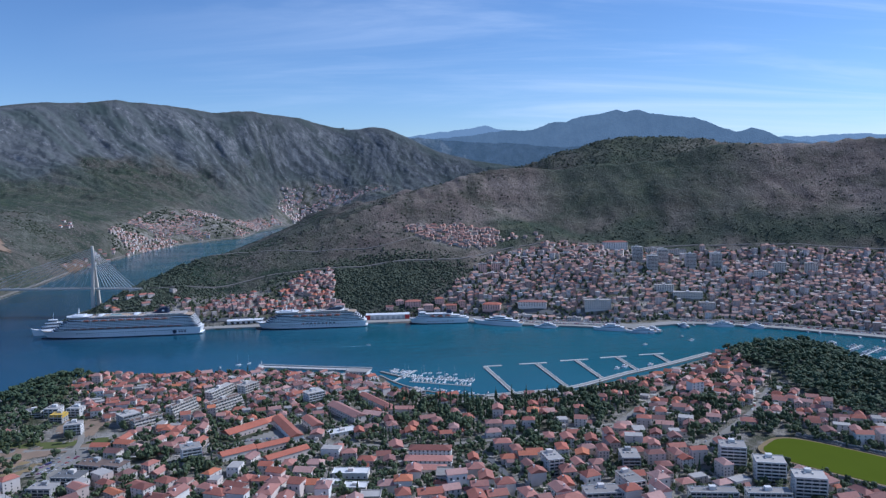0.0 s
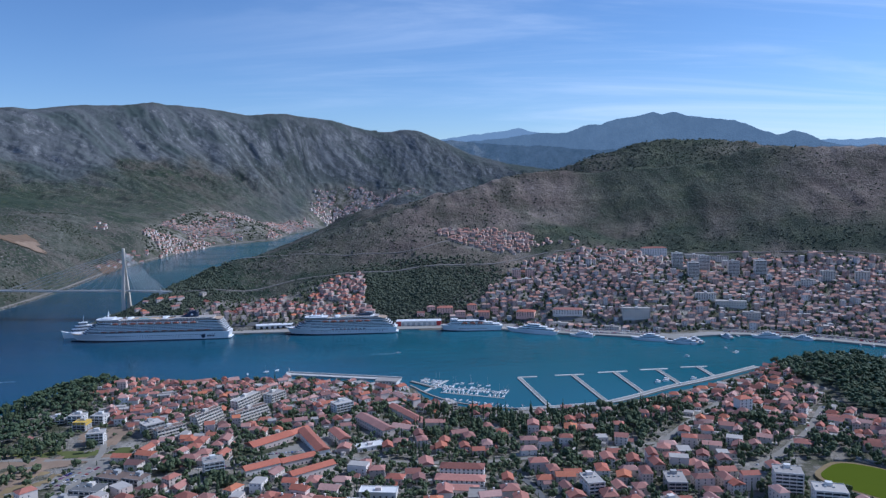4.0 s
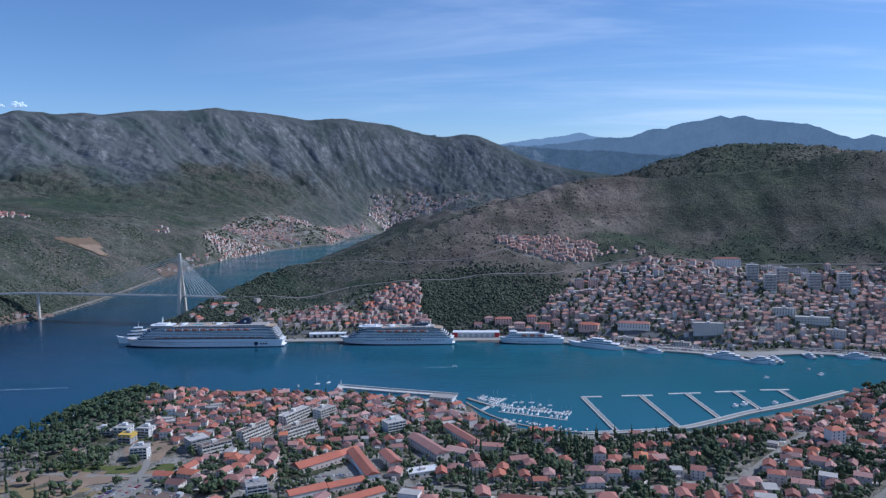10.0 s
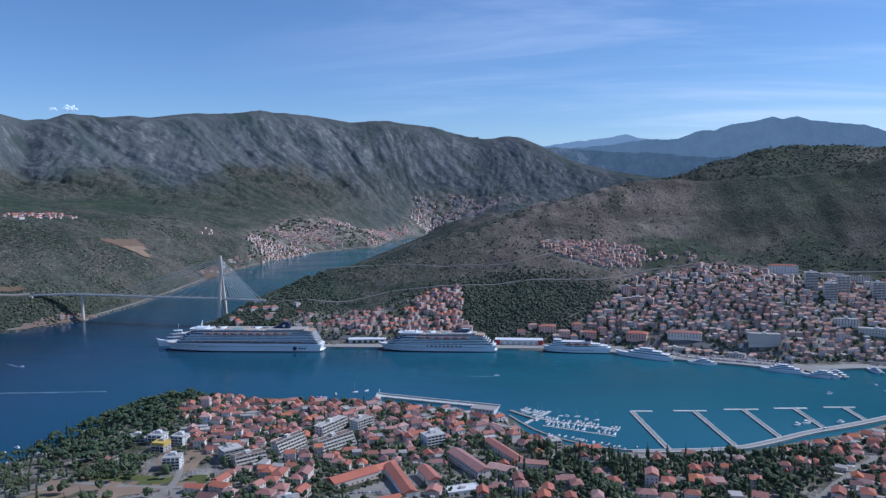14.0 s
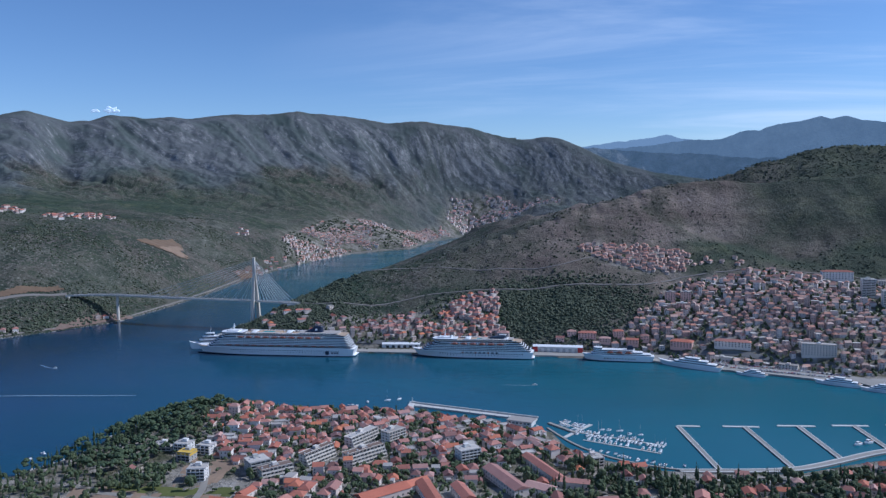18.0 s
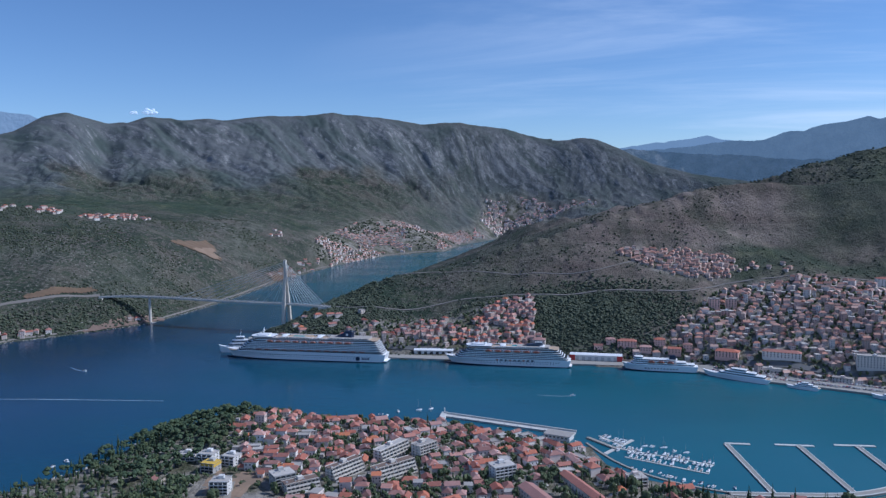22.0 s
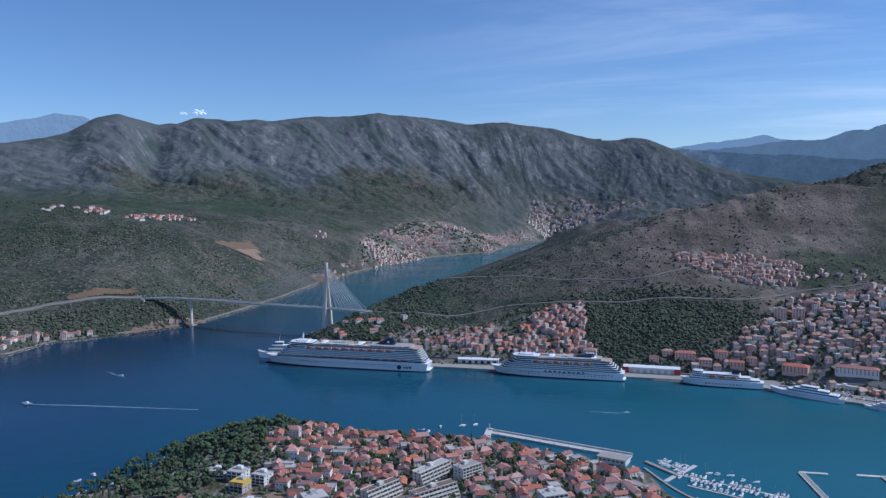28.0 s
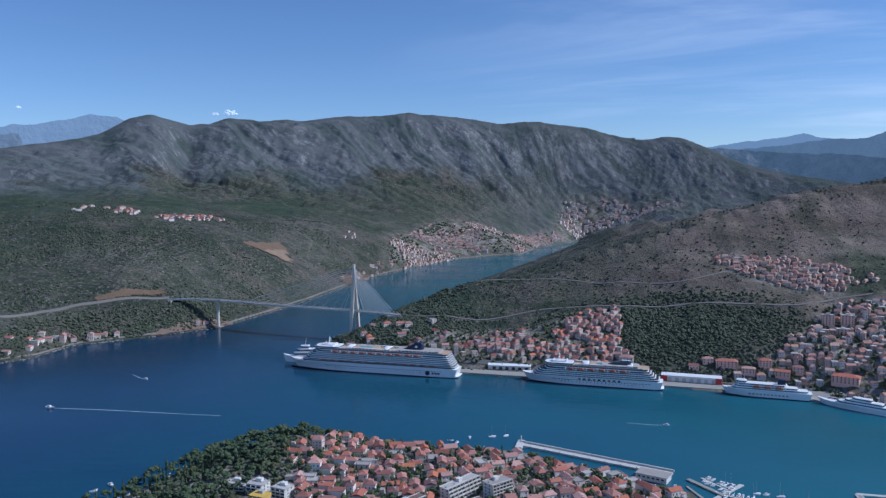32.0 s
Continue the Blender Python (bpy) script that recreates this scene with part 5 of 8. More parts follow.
# ---- quays, mole, pontoons, boats ----
def ribbon(name, line, width, z0, z1, material, label, category, kind="structure"):
    ob, _ = strip(name, [(x, y, z1) for x, y in line], width, z1 - z0, material, label, drape=False, kind=kind, category=category, step=12.0)
    return ob


apron = [(-590, 1550), (-568, 1524), (-516, 1455), (-502, 1427), (-460, 1423), (-285, 1414), (7, 1400), (192, 1388), (208, 1356), (294, 1314), (354, 1292), (449, 1245), (552, 1260), (626, 1242), (713, 1177), (817, 1087), (930, 968)]
ribbon("pavement", apron, 24, -4, 2.75, m_quay, "pale concrete quay apron along the harbour", "quay")
tagged(link_mesh("pavement_yard", *(lambda b: ([tuple(v.co) for v in b.verts], [[v.index for v in f.verts] for f in b.faces]))((lambda b: (b.verts.index_update(), b)[1])(prism(bmesh.new(), [(205, 1352), (300, 1310), (372, 1284), (449, 1244), (474, 1192), (490, 1196), (492, 1242), (440, 1290), (380, 1332), (300, 1376), (230, 1402), (200, 1398)], -4, 2.9))), m_quay), "wide concrete harbour yard with parked cars", "quay", kind="structure")
strip("road_harbour", [(-560, 1462, 0), (-430, 1455, 0), (-250, 1446, 0), (0, 1430, 0), (200, 1412, 0), (330, 1372, 0), (470, 1300, 0), (560, 1290, 0), (660, 1250, 0), (760, 1170, 0), (880, 1060, 0)], 9, 1.0, m_road, "asphalt harbour road", lift=0.7)
strip("road_shore_west", [(-1090, 1300, 0), (-1050, 1355, 0), (-1054, 1465, 0), (-967, 1562, 0), (-886, 1680, 0), (-870, 1880, 0), (-866, 2130, 0), (-880, 2450, 0), (-858, 2705, 0), (-823, 3000, 0), (-742, 3277, 0), (-626, 3430, 0), (-527, 3490, 0), (-507, 3800, 0)], 4, 1.0, m_hillroad, "pale shore road along the inlet", lift=0.8)
for k, line in enumerate(([(477, 830), (421, 762), (352, 701), (300, 660)], [(100, 700), (113, 679), (124, 591), (128, 520)], [(-262, 813), (-207, 873), (-162, 939), (-120, 985)], [(-235, 716), (-185, 730), (-146, 761), (-92, 778), (-32, 744), (60, 728), (160, 735), (260, 760)], [(-420, 800), (-329, 782), (-263, 783)], [(-300, 700), (-300, 800), (-320, 860)], [(180, 882), (250, 886), (325, 915), (400, 945), (510, 1015)], [(230, 720), (300, 800), (380, 880)])):
    strip("road_lapad", [(*p, 0) for p in line], 6.5, 1.0, m_paleroad if k != 1 else m_road, "narrow pale street between the houses", lift=0.45)

mole = empty("mole", pose(0, 0, 0), "long pale concrete harbour mole with a low sea wall", "mole")


def under(ob, parent, label=""):
    ob.parent = parent
    return tagged(ob, label)


under(ribbon("walkway", [(-154, 1103), (-118, 1091), (-60, 1071), (6, 1050)], 9, -5, 2.0, m_pier, "", "", ""), mole)
under(ribbon("sea_wall", [(-154, 1108), (-117, 1095.5), (-58, 1075.5), (8, 1054)], 1.4, 1.9, 3.9, m_pier, "", "", ""), mole)
part("head", boxes((-157, -149, 1088, 1113, -5, 2.6, 0.3)), m_pier, mole)
part("beacon", rod(rod(bmesh.new(), (-153, 1110, 2.6), (-153, 1110, 7.5), 0.8, 8, 0.5), (-153, 1110, 7.5), (-153, 1110, 8.6), 0.7, 8, 0.3), m_white, mole, "small white light beacon")
for k in range(9):
    part("bollard", rod(bmesh.new(), (-140 + k * 16, 1094 - k * 5.4, 2.0), (-140 + k * 16, 1094 - k * 5.4, 2.8), 0.35, 6), m_navy, mole)
clubhouse = empty("boat_house", pose(-12, 1036, 1.4, 0, 0, -19), "low white flat-roofed boat house at the root of the mole", "building")
part("wall_shell", boxes((-15, 15, -8, 8, -4, 4.2)), m_white, clubhouse)
part("flat_roof", boxes((-15.6, 15.6, -8.6, 8.6, 4.2, 4.7)), m_flat, clubhouse)
for k in range(6):
    part("window", boxes((-13 + k * 4.6, -10.4 + k * 4.6, -8.06, -7.8, 1.2, 2.9)), m_glass, clubhouse)

for k, (a, b2, c, d) in enumerate((((182, 900), (168, 1037), (167, 1039), (193, 1039)), ((254, 910), (243, 1041), (219, 1041), (259, 1041)), ((310, 940), (304, 1047), (281, 1047), (323, 1048)), ((370, 976), (367, 1053), (343, 1052), (383, 1053)), ((429, 1006), (428, 1057), (404, 1057), (442, 1057)))):
    pon = empty("pontoon", pose(0, 0, 0), "white T-shaped floating pontoon reaching out from the promenade", "pontoon", "pontoons off the promenade")
    under(ribbon("stem", [a, b2], 6.0, -0.6, 0.9, m_quay, "", "", ""), pon)
    under(ribbon("cross_arm", [c, d], 4.6, -0.6, 0.86, m_pier, "", "", ""), pon)
    v = Vector((b2[0] - a[0], b2[1] - a[1], 0))
    u = v.normalized()
    w = Vector((-u.y, u.x, 0))
    for j in range(6):
        p = Vector((*a, 0)) + v * (0.1 + 0.16 * j)
        for s in (-1, 1):
            q = p + w * s * 3.15
            part("mooring_post", rod(bmesh.new(), (q.x, q.y, -2), (q.x, q.y, 2.4), 0.25, 6), m_steel, pon)
    for s in (-1, 1):
        q0, q1 = Vector((*a, 0)) + w * s * 2.5, Vector((*b2, 0)) + w * s * 2.5
        under(ribbon("kerb", [(q0.x, q0.y), (q1.x, q1.y)], 1.1, 0.86, 1.25, m_pier, "", "", ""), pon, "pale kerb along the pontoon")
prom = [(142, 897), (182, 899), (253, 906), (304, 934), (346, 960), (395, 981), (440, 1004), (508, 1042)]
ribbon("pavement_promenade", prom, 9, -4, 1.9, m_quay, "grey paved waterfront promenade", "promenade")
for off in (-3.9, 3.9):
    ribbon("trim_promenade", [(x - off * 0.45, y + off * 0.89) for x, y in prom], 1.6, 1.5, 2.2, m_pier, "white kerb along the promenade", "kerb")
ribbon("pavement_marina", [(18, 1022), (44, 968), (78, 930), (128, 904), (150, 900)], 2.6, -4, 1.1, m_quay, "worn stone edge of the small marina", "quay")


def boat_kit(kind):
    """Meshes of a small boat: name, mesh, label; bow towards -x, about 8 m."""
    bm = hull_mesh(8.0, 2.7, 1.1, bow=0.5, rake=0.7, sheer=0.35)
    res = [("hull", mesh_of("hull", bm, m_ship), "")]
    if kind == "motor":
        res.append(("cabin", mesh_of("cabin", prism(bmesh.new(), [(2.4, -0.8), (5.2, -1.0), (5.2, 1.0), (2.4, 0.8)], 1.1, 2.3, -0.15), m_ship), ""))
        res.append(("windscreen", mesh_of("windscreen", prism(bmesh.new(), [(2.5, -0.83), (5.0, -1.0), (5.0, 1.0), (2.5, 0.83)], 1.55, 2.0), m_shipdark), ""))
        res.append(("cockpit", mesh_of("cockpit", boxes((5.3, 7.5, -0.95, 0.95, 1.08, 1.16)), m_teak), ""))
    elif kind == "sail":
        res.append(("coachroof", mesh_of("coachroof", prism(bmesh.new(), [(2.6, -0.6), (5.4, -0.85), (5.4, 0.85), (2.6, 0.6)], 1.1, 1.6, -0.1), m_ship), ""))
        res.append(("mast", mesh_of("mast", rod(bmesh.new(), (3.6, 0, 1.2), (3.6, 0, 12.5), 0.11, 5, 0.07), m_steel), ""))
        res.append(("boom", mesh_of("boom", rod(bmesh.new(), (3.6, 0, 2.5), (7.4, 0, 2.4), 0.22, 5), m_navy), "blue covered boom"))
    else:
        res.append(("canopy", mesh_of("canopy", boxes((3.2, 6.0, -1.1, 1.1, 2.2, 2.35)), m_navy), "dark canvas canopy"))
        bm = bmesh.new()
        for x in (3.3, 5.9):
            for y in (-1.0, 1.0):
                rod(bm, (x, y, 1.0), (x, y, 2.2), 0.05, 4)
        res.append(("canopy_frame", mesh_of("canopy_frame", bm, m_steel), ""))
    return res


KITS = {k: boat_kit(k) for k in ("motor", "sail", "canopy")}
LABELS = {"motor": "small white motor boat with a glazed cabin", "sail": "white sailing yacht with bare mast", "canopy": "small white open boat under a dark canopy"}


def small_boat(kind, x, y, heading, scale, group):
    bt = empty({"motor": "motor_boat", "sail": "sailing_boat", "canopy": "open_boat"}[kind], pose(x, y, 0, 0, 0, heading) @ Matrix.Scale(scale, 4), LABELS[kind], "boat", group)
    for nm, me, lb in KITS[kind]:
        part(nm, me, None, bt, lb)
    return bt


rb = random.Random(7)


def finger(a, b2, n, group, both=True, width=2.2, name="marina_pontoon"):
    tagged(ribbon(name, [a, b2], width, -0.4, 0.6, m_pier, "", "", ""), "narrow pale floating jetty lined with boats", "jetty", "marina jetties")
    L = math.dist(a, b2)
    ux, uy = (b2[0] - a[0]) / L, (b2[1] - a[1]) / L
    for i in range(n):
        for s in ((-1, 1) if both else (1,)):
            if rb.random() < 0.12:
                continue
            t = (i + 0.7 + rb.uniform(-0.1, 0.1)) * L / n
            sc = rb.uniform(0.75, 1.25)
            off = (width / 2 + 0.6 + 8 * sc) * s
            x, y = a[0] + ux * t - uy * off, a[1] + uy * t + ux * off
            ang = math.degrees(math.atan2(uy, ux)) + (90 if s < 0 else -90) + 180
            head = math.degrees(math.atan2(-(ux * s), uy * s))
            small_boat(rb.choice(["motor", "motor", "sail", "canopy"]), x, y, head, sc, group)


finger((50, 1010), (142, 971), 24, "boats in the small marina")
finger((56, 984), (133, 947), 14, "boats in the small marina", both=False)
finger((33, 1048), (56, 1020), 7, "boats in the small marina")
finger((36, 991), (69, 1039), 2, "boats in the small marina", both=False, width=4.5)
ribbon("pavement_marina_pier", [(20, 1040), (50, 1006)], 4.5, -4, 1.5, m_quay, "broad worn concrete pier in the small marina", "pier")
for k in range(14):
    u = k / 13
    small_boat(rb.choice(["motor", "canopy"]), 58 + 78 * u + rb.uniform(-2, 2), 953 - 47 * u + rb.uniform(-2, 2), 60 + rb.uniform(-15, 15), rb.uniform(0.6, 0.95), "boats along the marina shore")
for k, (a, b2) in enumerate((((674, 1074), (684, 1096)), ((692, 1045), (728, 1070)), ((697, 1010), (752, 1045)), ((697, 974), (768, 1023)), ((697, 936), (764, 985)))):
    finger(a, b2, 4 + 2 * k, "boats in the eastern marina")
for x, y, h, sc, kd in ((432, 1115, 20, 1.3, "motor"), (525, 1131, 200, 1.5, "motor"), (518, 1155, 90, 1.1, "canopy"), (-192, 1119, 40, 1.2, "sail"), (-212, 1109, 100, 1.0, "motor"), (-176, 1125, 60, 1.1, "sail"), (76, 1017, 30, 1.0, "sail"), (84, 1016, 40, 1.0, "motor"), (95, 1015, 20, 1.1, "sail"), (106, 1003, 50, 1.0, "motor"), (117, 1002, 30, 1.0, "sail"), (-236, 1098, 10, 1.0, "canopy"), (-224, 1090, 80, 1.0, "motor"), (-517, 897, 150, 1.2, "motor"), (-530, 880, 60, 1.0, "canopy"), (120, 918, 70, 0.9, "canopy"), (104, 922, 60, 0.9, "motor"), (90, 932, 50, 0.9, "motor"), (150, 910, 85, 0.8, "canopy"), (340, 985, 40, 1.6, "motor"), (352, 990, 40, 1.9, "motor"), (364, 968, 30, 1.5, "motor"), (392, 995, 30, 1.5, "motor")):
    small_boat(kd, x, y, h, sc, "boats lying at moorings")


def under_way(x, y, heading, scale, length, width):
    small_boat("motor", x, y, heading, scale, "boats under way")
    n, vs, fs = 26, [], []
    rw = random.Random(int(x))
    for i in range(n + 1):
        u = i / n
        w = (0.35 + 0.65 * u ** 0.6) * width * (1 - 0.75 * u)
        for s in (-1, 1):
            vs.append((6 * scale + u * length, s * w * rw.uniform(0.8, 1.2) + 1.5 * math.sin(u * 5), 0.07))
    fs = [(2 * i, 2 * i + 2, 2 * i + 3, 2 * i + 1) for i in range(n)]
    w = link_mesh("wake", vs, fs, m_foam)
    w.matrix_basis = pose(x, y, 0, 0, 0, heading)
    tagged(w, "white foam wake trailing behind a boat", "wake", kind="stuff")


under_way(-788, 1106, 5, 1.6, 240, 1.7)
under_way(-747, 1265, 154, 1.2, 45, 1.2)
under_way(10, 1211, 183, 1.0, 45, 1.2)


def shed(x, y, rot, w, d, h, ends, label):
    sh = empty("quay_shed", pose(x, y, 2.7, 0, 0, rot), label, "shed")
    part("wall_shell", boxes((-w / 2, w / 2, -d / 2, d / 2, 0, h)), m_white, sh)
    bm = bmesh.new()
    pr = [(-d / 2 - 0.6, h), (0, h + 2.0), (d / 2 + 0.6, h)]
    vs = [[bm.verts.new((sx * (w / 2 + 0.5), y2, z + dz)) for y2, z in pr] for dz in (0, 0.35) for sx in (-1, 1)]
    for k in range(2):
        bm.faces.new((vs[2][k], vs[3][k], vs[3][k + 1], vs[2][k + 1]))
        bm.faces.new((vs[0][k], vs[0][k + 1], vs[1][k + 1], vs[1][k]))
    for a, b2 in ((0, 2), (1, 3)):
        bm.faces.new((vs[a][0], vs[b2][0], vs[b2][1], vs[b2][2], vs[a][2], vs[a][1]))
    part("roof", bm, m_ship, sh, "white ridged metal roof")
    if ends:
        for s in (-1, 1):
            xa, xb = sorted((s * w / 2 * 0.8, s * (w / 2 + 0.1)))
            part("red_panel", boxes((xa, xb, -d / 2 - 0.1, d / 2 + 0.1, 0, h + 0.02)), m_red, sh, "red painted end bay")
    for k in range(int(w / 11)):
        part("gate", boxes((-w / 2 * 0.78 + k * 10, -w / 2 * 0.78 + k * 10 + 5, -d / 2 - 0.12, -d / 2, 0, h * 0.72)), m_steel if ends else m_glass, sh)
    return sh


shed(-222, 1440, 2, 66, 14, 6.0, False, "long low white quay shed with an open front")
shed(47, 1420, -5, 82, 18, 8.5, True, "long white quay shed with red end bays")


def car_mesh():
    bm = bmesh.new()
    box(bm, -2.1, 2.1, -0.88, 0.88, 0.25, 0.85)
    prism(bm, [(-1.3, -0.8), (1.2, -0.8), (1.2, 0.8), (-1.3, 0.8)], 0.85, 1.45, -0.2)
    for x in (-1.3, 1.3):
        for s in (-1, 1):
            rod(bm, (x, s * 0.7, 0.32), (x, s * 0.92, 0.32), 0.32, 8)
    return mesh_of("car_body", bm, varied("car_paint_single", CARS, 0.3, "object", 0.5, 0.05))


car_me = car_mesh()


def car(x, y, rot):
    o = new("car", car_me)
    o.matrix_basis = pose(x, y, max(ground_at(x, y), 2.9 if y > 1200 else -9) + 0.05, 0, 0, rot)
    return tagged(o, "parked small passenger car on pale ground", "car", "parked cars")


rc = random.Random(11)
for r in range(3):
    for k in range(11):
        if rc.random() < 0.85:
            car(-318 + r * 9 + k * 1.2, 716 + k * 4.0, 15 + rc.uniform(-3, 3))
for r in range(3):
    for k in range(16):
        if rc.random() < 0.8:
            car(262 + k * 6.2 + r * 5, 1366 - k * 3.6 - r * 14 + 0.0, 62 + rc.uniform(-4, 4))
for k in range(24):
    if rc.random() < 0.8:
        car(-60 + k * 2.6 - 60, 1413 - 0.05 * k * 2.6 + 3, 85)
for k in range(10):
    car(-128 + k * 3.0, 770 + k * 0.6, 95 + rc.uniform(-6, 6))
for line, n in (([(477, 830), (421, 762), (352, 701), (300, 660)], 14), ([(-262, 813), (-207, 873), (-162, 939)], 16), ([(-235, 716), (-185, 730), (-146, 761), (-92, 778), (-32, 744), (60, 728)], 16)):
    pts_c = [Vector((*p, 0)) for p in line]
    for k in range(n):
        t = (k + rc.random()) / n * (len(line) - 1)
        i = min(int(t), len(line) - 2)
        d = pts_c[i + 1] - pts_c[i]
        p = pts_c[i] + d * (t - i) + Vector((d.y, -d.x, 0)).normalized() * rc.choice([-2.2, 2.2])
        car(p.x, p.y, math.degrees(math.atan2(d.y, d.x)))
for k in range(46):
    u = rc.random() * 0.95
    i = rc.choice([0, 1, 2])
    a, b2 = [((560, 1262), (626, 1246)), ((626, 1246), (713, 1181)), ((713, 1181), (817, 1091))][i]
    car(a[0] + (b2[0] - a[0]) * u + rc.uniform(0, 6), a[1] + (b2[1] - a[1]) * u + rc.uniform(0, 8), math.degrees(math.atan2(b2[1] - a[1], b2[0] - a[0])) + rc.choice([0, 90]))
for k in range(12):
    u = (k + rc.random()) / 12
    small_boat(rc.choice(["motor", "canopy"]), 570 + 235 * u, 1232 - 40 * u - 150 * u * u + rc.uniform(-3, 3), 90 - 35 * u, rc.uniform(1.0, 1.6), "boats along the far promenade")

# ---- buildings ----
FOOT = []            # taken ground: x, y, radius


def free(x, y, r):
    for a, b2, q in FOOT:
        if (x - a) ** 2 + (y - b2) ** 2 < (q + r) ** 2:
            return False
    return True


def roof_mesh(kind, w, d, rise, eave=0.6, thick=0.25):
    """A roof over a plan w by d: gable, hip or flat; its eaves at z = 0."""
    bm = bmesh.new()
    hw, hd = w / 2 + eave, d / 2 + eave
    if kind == "flat":
        box(bm, -hw + 0.3, hw - 0.3, -hd + 0.3, hd - 0.3, 0, 0.35)
        for x0, x1, y0, y1 in ((-hw + 0.3, hw - 0.3, -hd + 0.3, -hd + 0.7), (-hw + 0.3, hw - 0.3, hd - 0.7, hd - 0.3), (-hw + 0.3, -hw + 0.7, -hd + 0.7, hd - 0.7), (hw - 0.7, hw - 0.3, -hd + 0.7, hd - 0.7)):
            box(bm, x0, x1, y0, y1, 0.354, 1.0)
        return bm
    ins = min(hd, hw) * 0.95 if kind == "hip" else 0.0
    c = [bm.verts.new((sx * hw, sy * hd, -0.15)) for sx, sy in ((-1, -1), (1, -1), (1, 1), (-1, 1))]
    e = [bm.verts.new((sx * hw, sy * hd, thick - 0.15)) for sx, sy in ((-1, -1), (1, -1), (1, 1), (-1, 1))]
    r0, r1 = bm.verts.new((-hw + ins, 0, rise + thick)), bm.verts.new((hw - ins, 0, rise + thick))
    bm.faces.new(c[::-1])
    for k in range(4):
        bm.faces.new((c[k], c[(k + 1) % 4], e[(k + 1) % 4], e[k]))
    bm.faces.new((e[0], e[1], r1, r0))
    bm.faces.new((e[2], e[3], r0, r1))
    bm.faces.new((e[1], e[2], r1))
    bm.faces.new((e[3], e[0], r0))
    return bm


win_me = {}


def window_mesh(w, h):
    key = (w, h)
    if key not in win_me:
        bm = boxes((-w / 2, w / 2, -0.06, 0.2, 0, h))
        win_me[key] = mesh_of("window", bm, m_glass)
    return win_me[key]


def house_kit(w, d, h, kind, rise, floors, wing):
    walls = boxes((-w / 2, w / 2, -d / 2, d / 2, -3.0, h))
    if kind == "gable":
        for s in (-1, 1):
            v = [walls.verts.new(p) for p in ((s * w / 2, -d / 2, h), (s * w / 2, d / 2, h), (s * w / 2, 0, h + rise * d / (d + 1.2)))]
            walls.faces.new(v if s > 0 else v[::-1])
    if wing:
        box(walls, w / 2 - 0.2, w / 2 + wing, -d / 2 - 1.0, d / 2 - 3.0, -3.0, h * 0.62)
    kit = [("wall_shell", mesh_of("wall_shell", walls, m_wall_o), pose(0, 0, 0))]
    kit.append(("roof", mesh_of("roof", roof_mesh(kind, w, d, rise), m_flat if kind == "flat" else m_roof_o), pose(0, 0, h)))
    if wing:
        kit.append(("wing_roof", mesh_of("wing_roof", roof_mesh("hip", wing, d - 2.0, 1.4, 0.4), m_roof_o), pose(w / 2 + wing / 2, -2.0, h * 0.62)))
    if kind != "flat":
        kit.append(("chimney", mesh_of("chimney", boxes((-0.45, 0.45, -0.45, 0.45, 0, 2.2), (-0.6, 0.6, -0.6, 0.6, 2.0, 2.25)), m_wall_o), pose(w * 0.22, d * 0.16, h + rise * 0.45)))
    fl = h / floors
    for f in range(floors):
        for k in range(3 if w > 11 else 2):
            n = 3 if w > 11 else 2
            x = (k + 0.5) / n * w - w / 2
            kit.append(("window", window_mesh(1.3, 1.5), pose(x, -d / 2, f * fl + 0.9)))
        kit.append(("window", window_mesh(1.3, 1.5), pose(w / 2, d * 0.2, f * fl + 0.9, 0, 0, 90)) if not wing else ("window", window_mesh(1.3, 1.5), pose(-w / 2, d * 0.2, f * fl + 0.9, 0, 0, -90)))
    return kit


rk = random.Random(3)
HKITS = []
for k in range(9):
    w, d = rk.uniform(9.5, 14), rk.uniform(8, 10.5)
    kind = ["hip", "gable", "gable", "hip", "gable", "hip", "gable", "flat", "hip"][k]
    HKITS.append((house_kit(w, d, rk.choice([5.8, 6.2, 8.6]), kind, rk.uniform(2.0, 2.9), 2, 5.0 if k % 3 == 1 else 0), kind, max(w, d) / 2))
HLABEL = {"hip": "pale plastered house with a hipped terracotta roof among gardens", "gable": "pale plastered house with a gabled terracotta roof among gardens", "flat": "modern white flat-roofed house among gardens"}


def place_house(kit, x, y, rot, sc):
    hs = empty("house", pose(x, y, ground_at(x, y) - 0.1, 0, 0, rot) @ Matrix.Diagonal((sc[0], sc[1], sc[2], 1)), HLABEL[kit[1]], "house", "houses of the near town")
    for nm, me, m in kit[0]:
        o = part(nm, me, None, hs)
        o.matrix_basis = m
    return hs


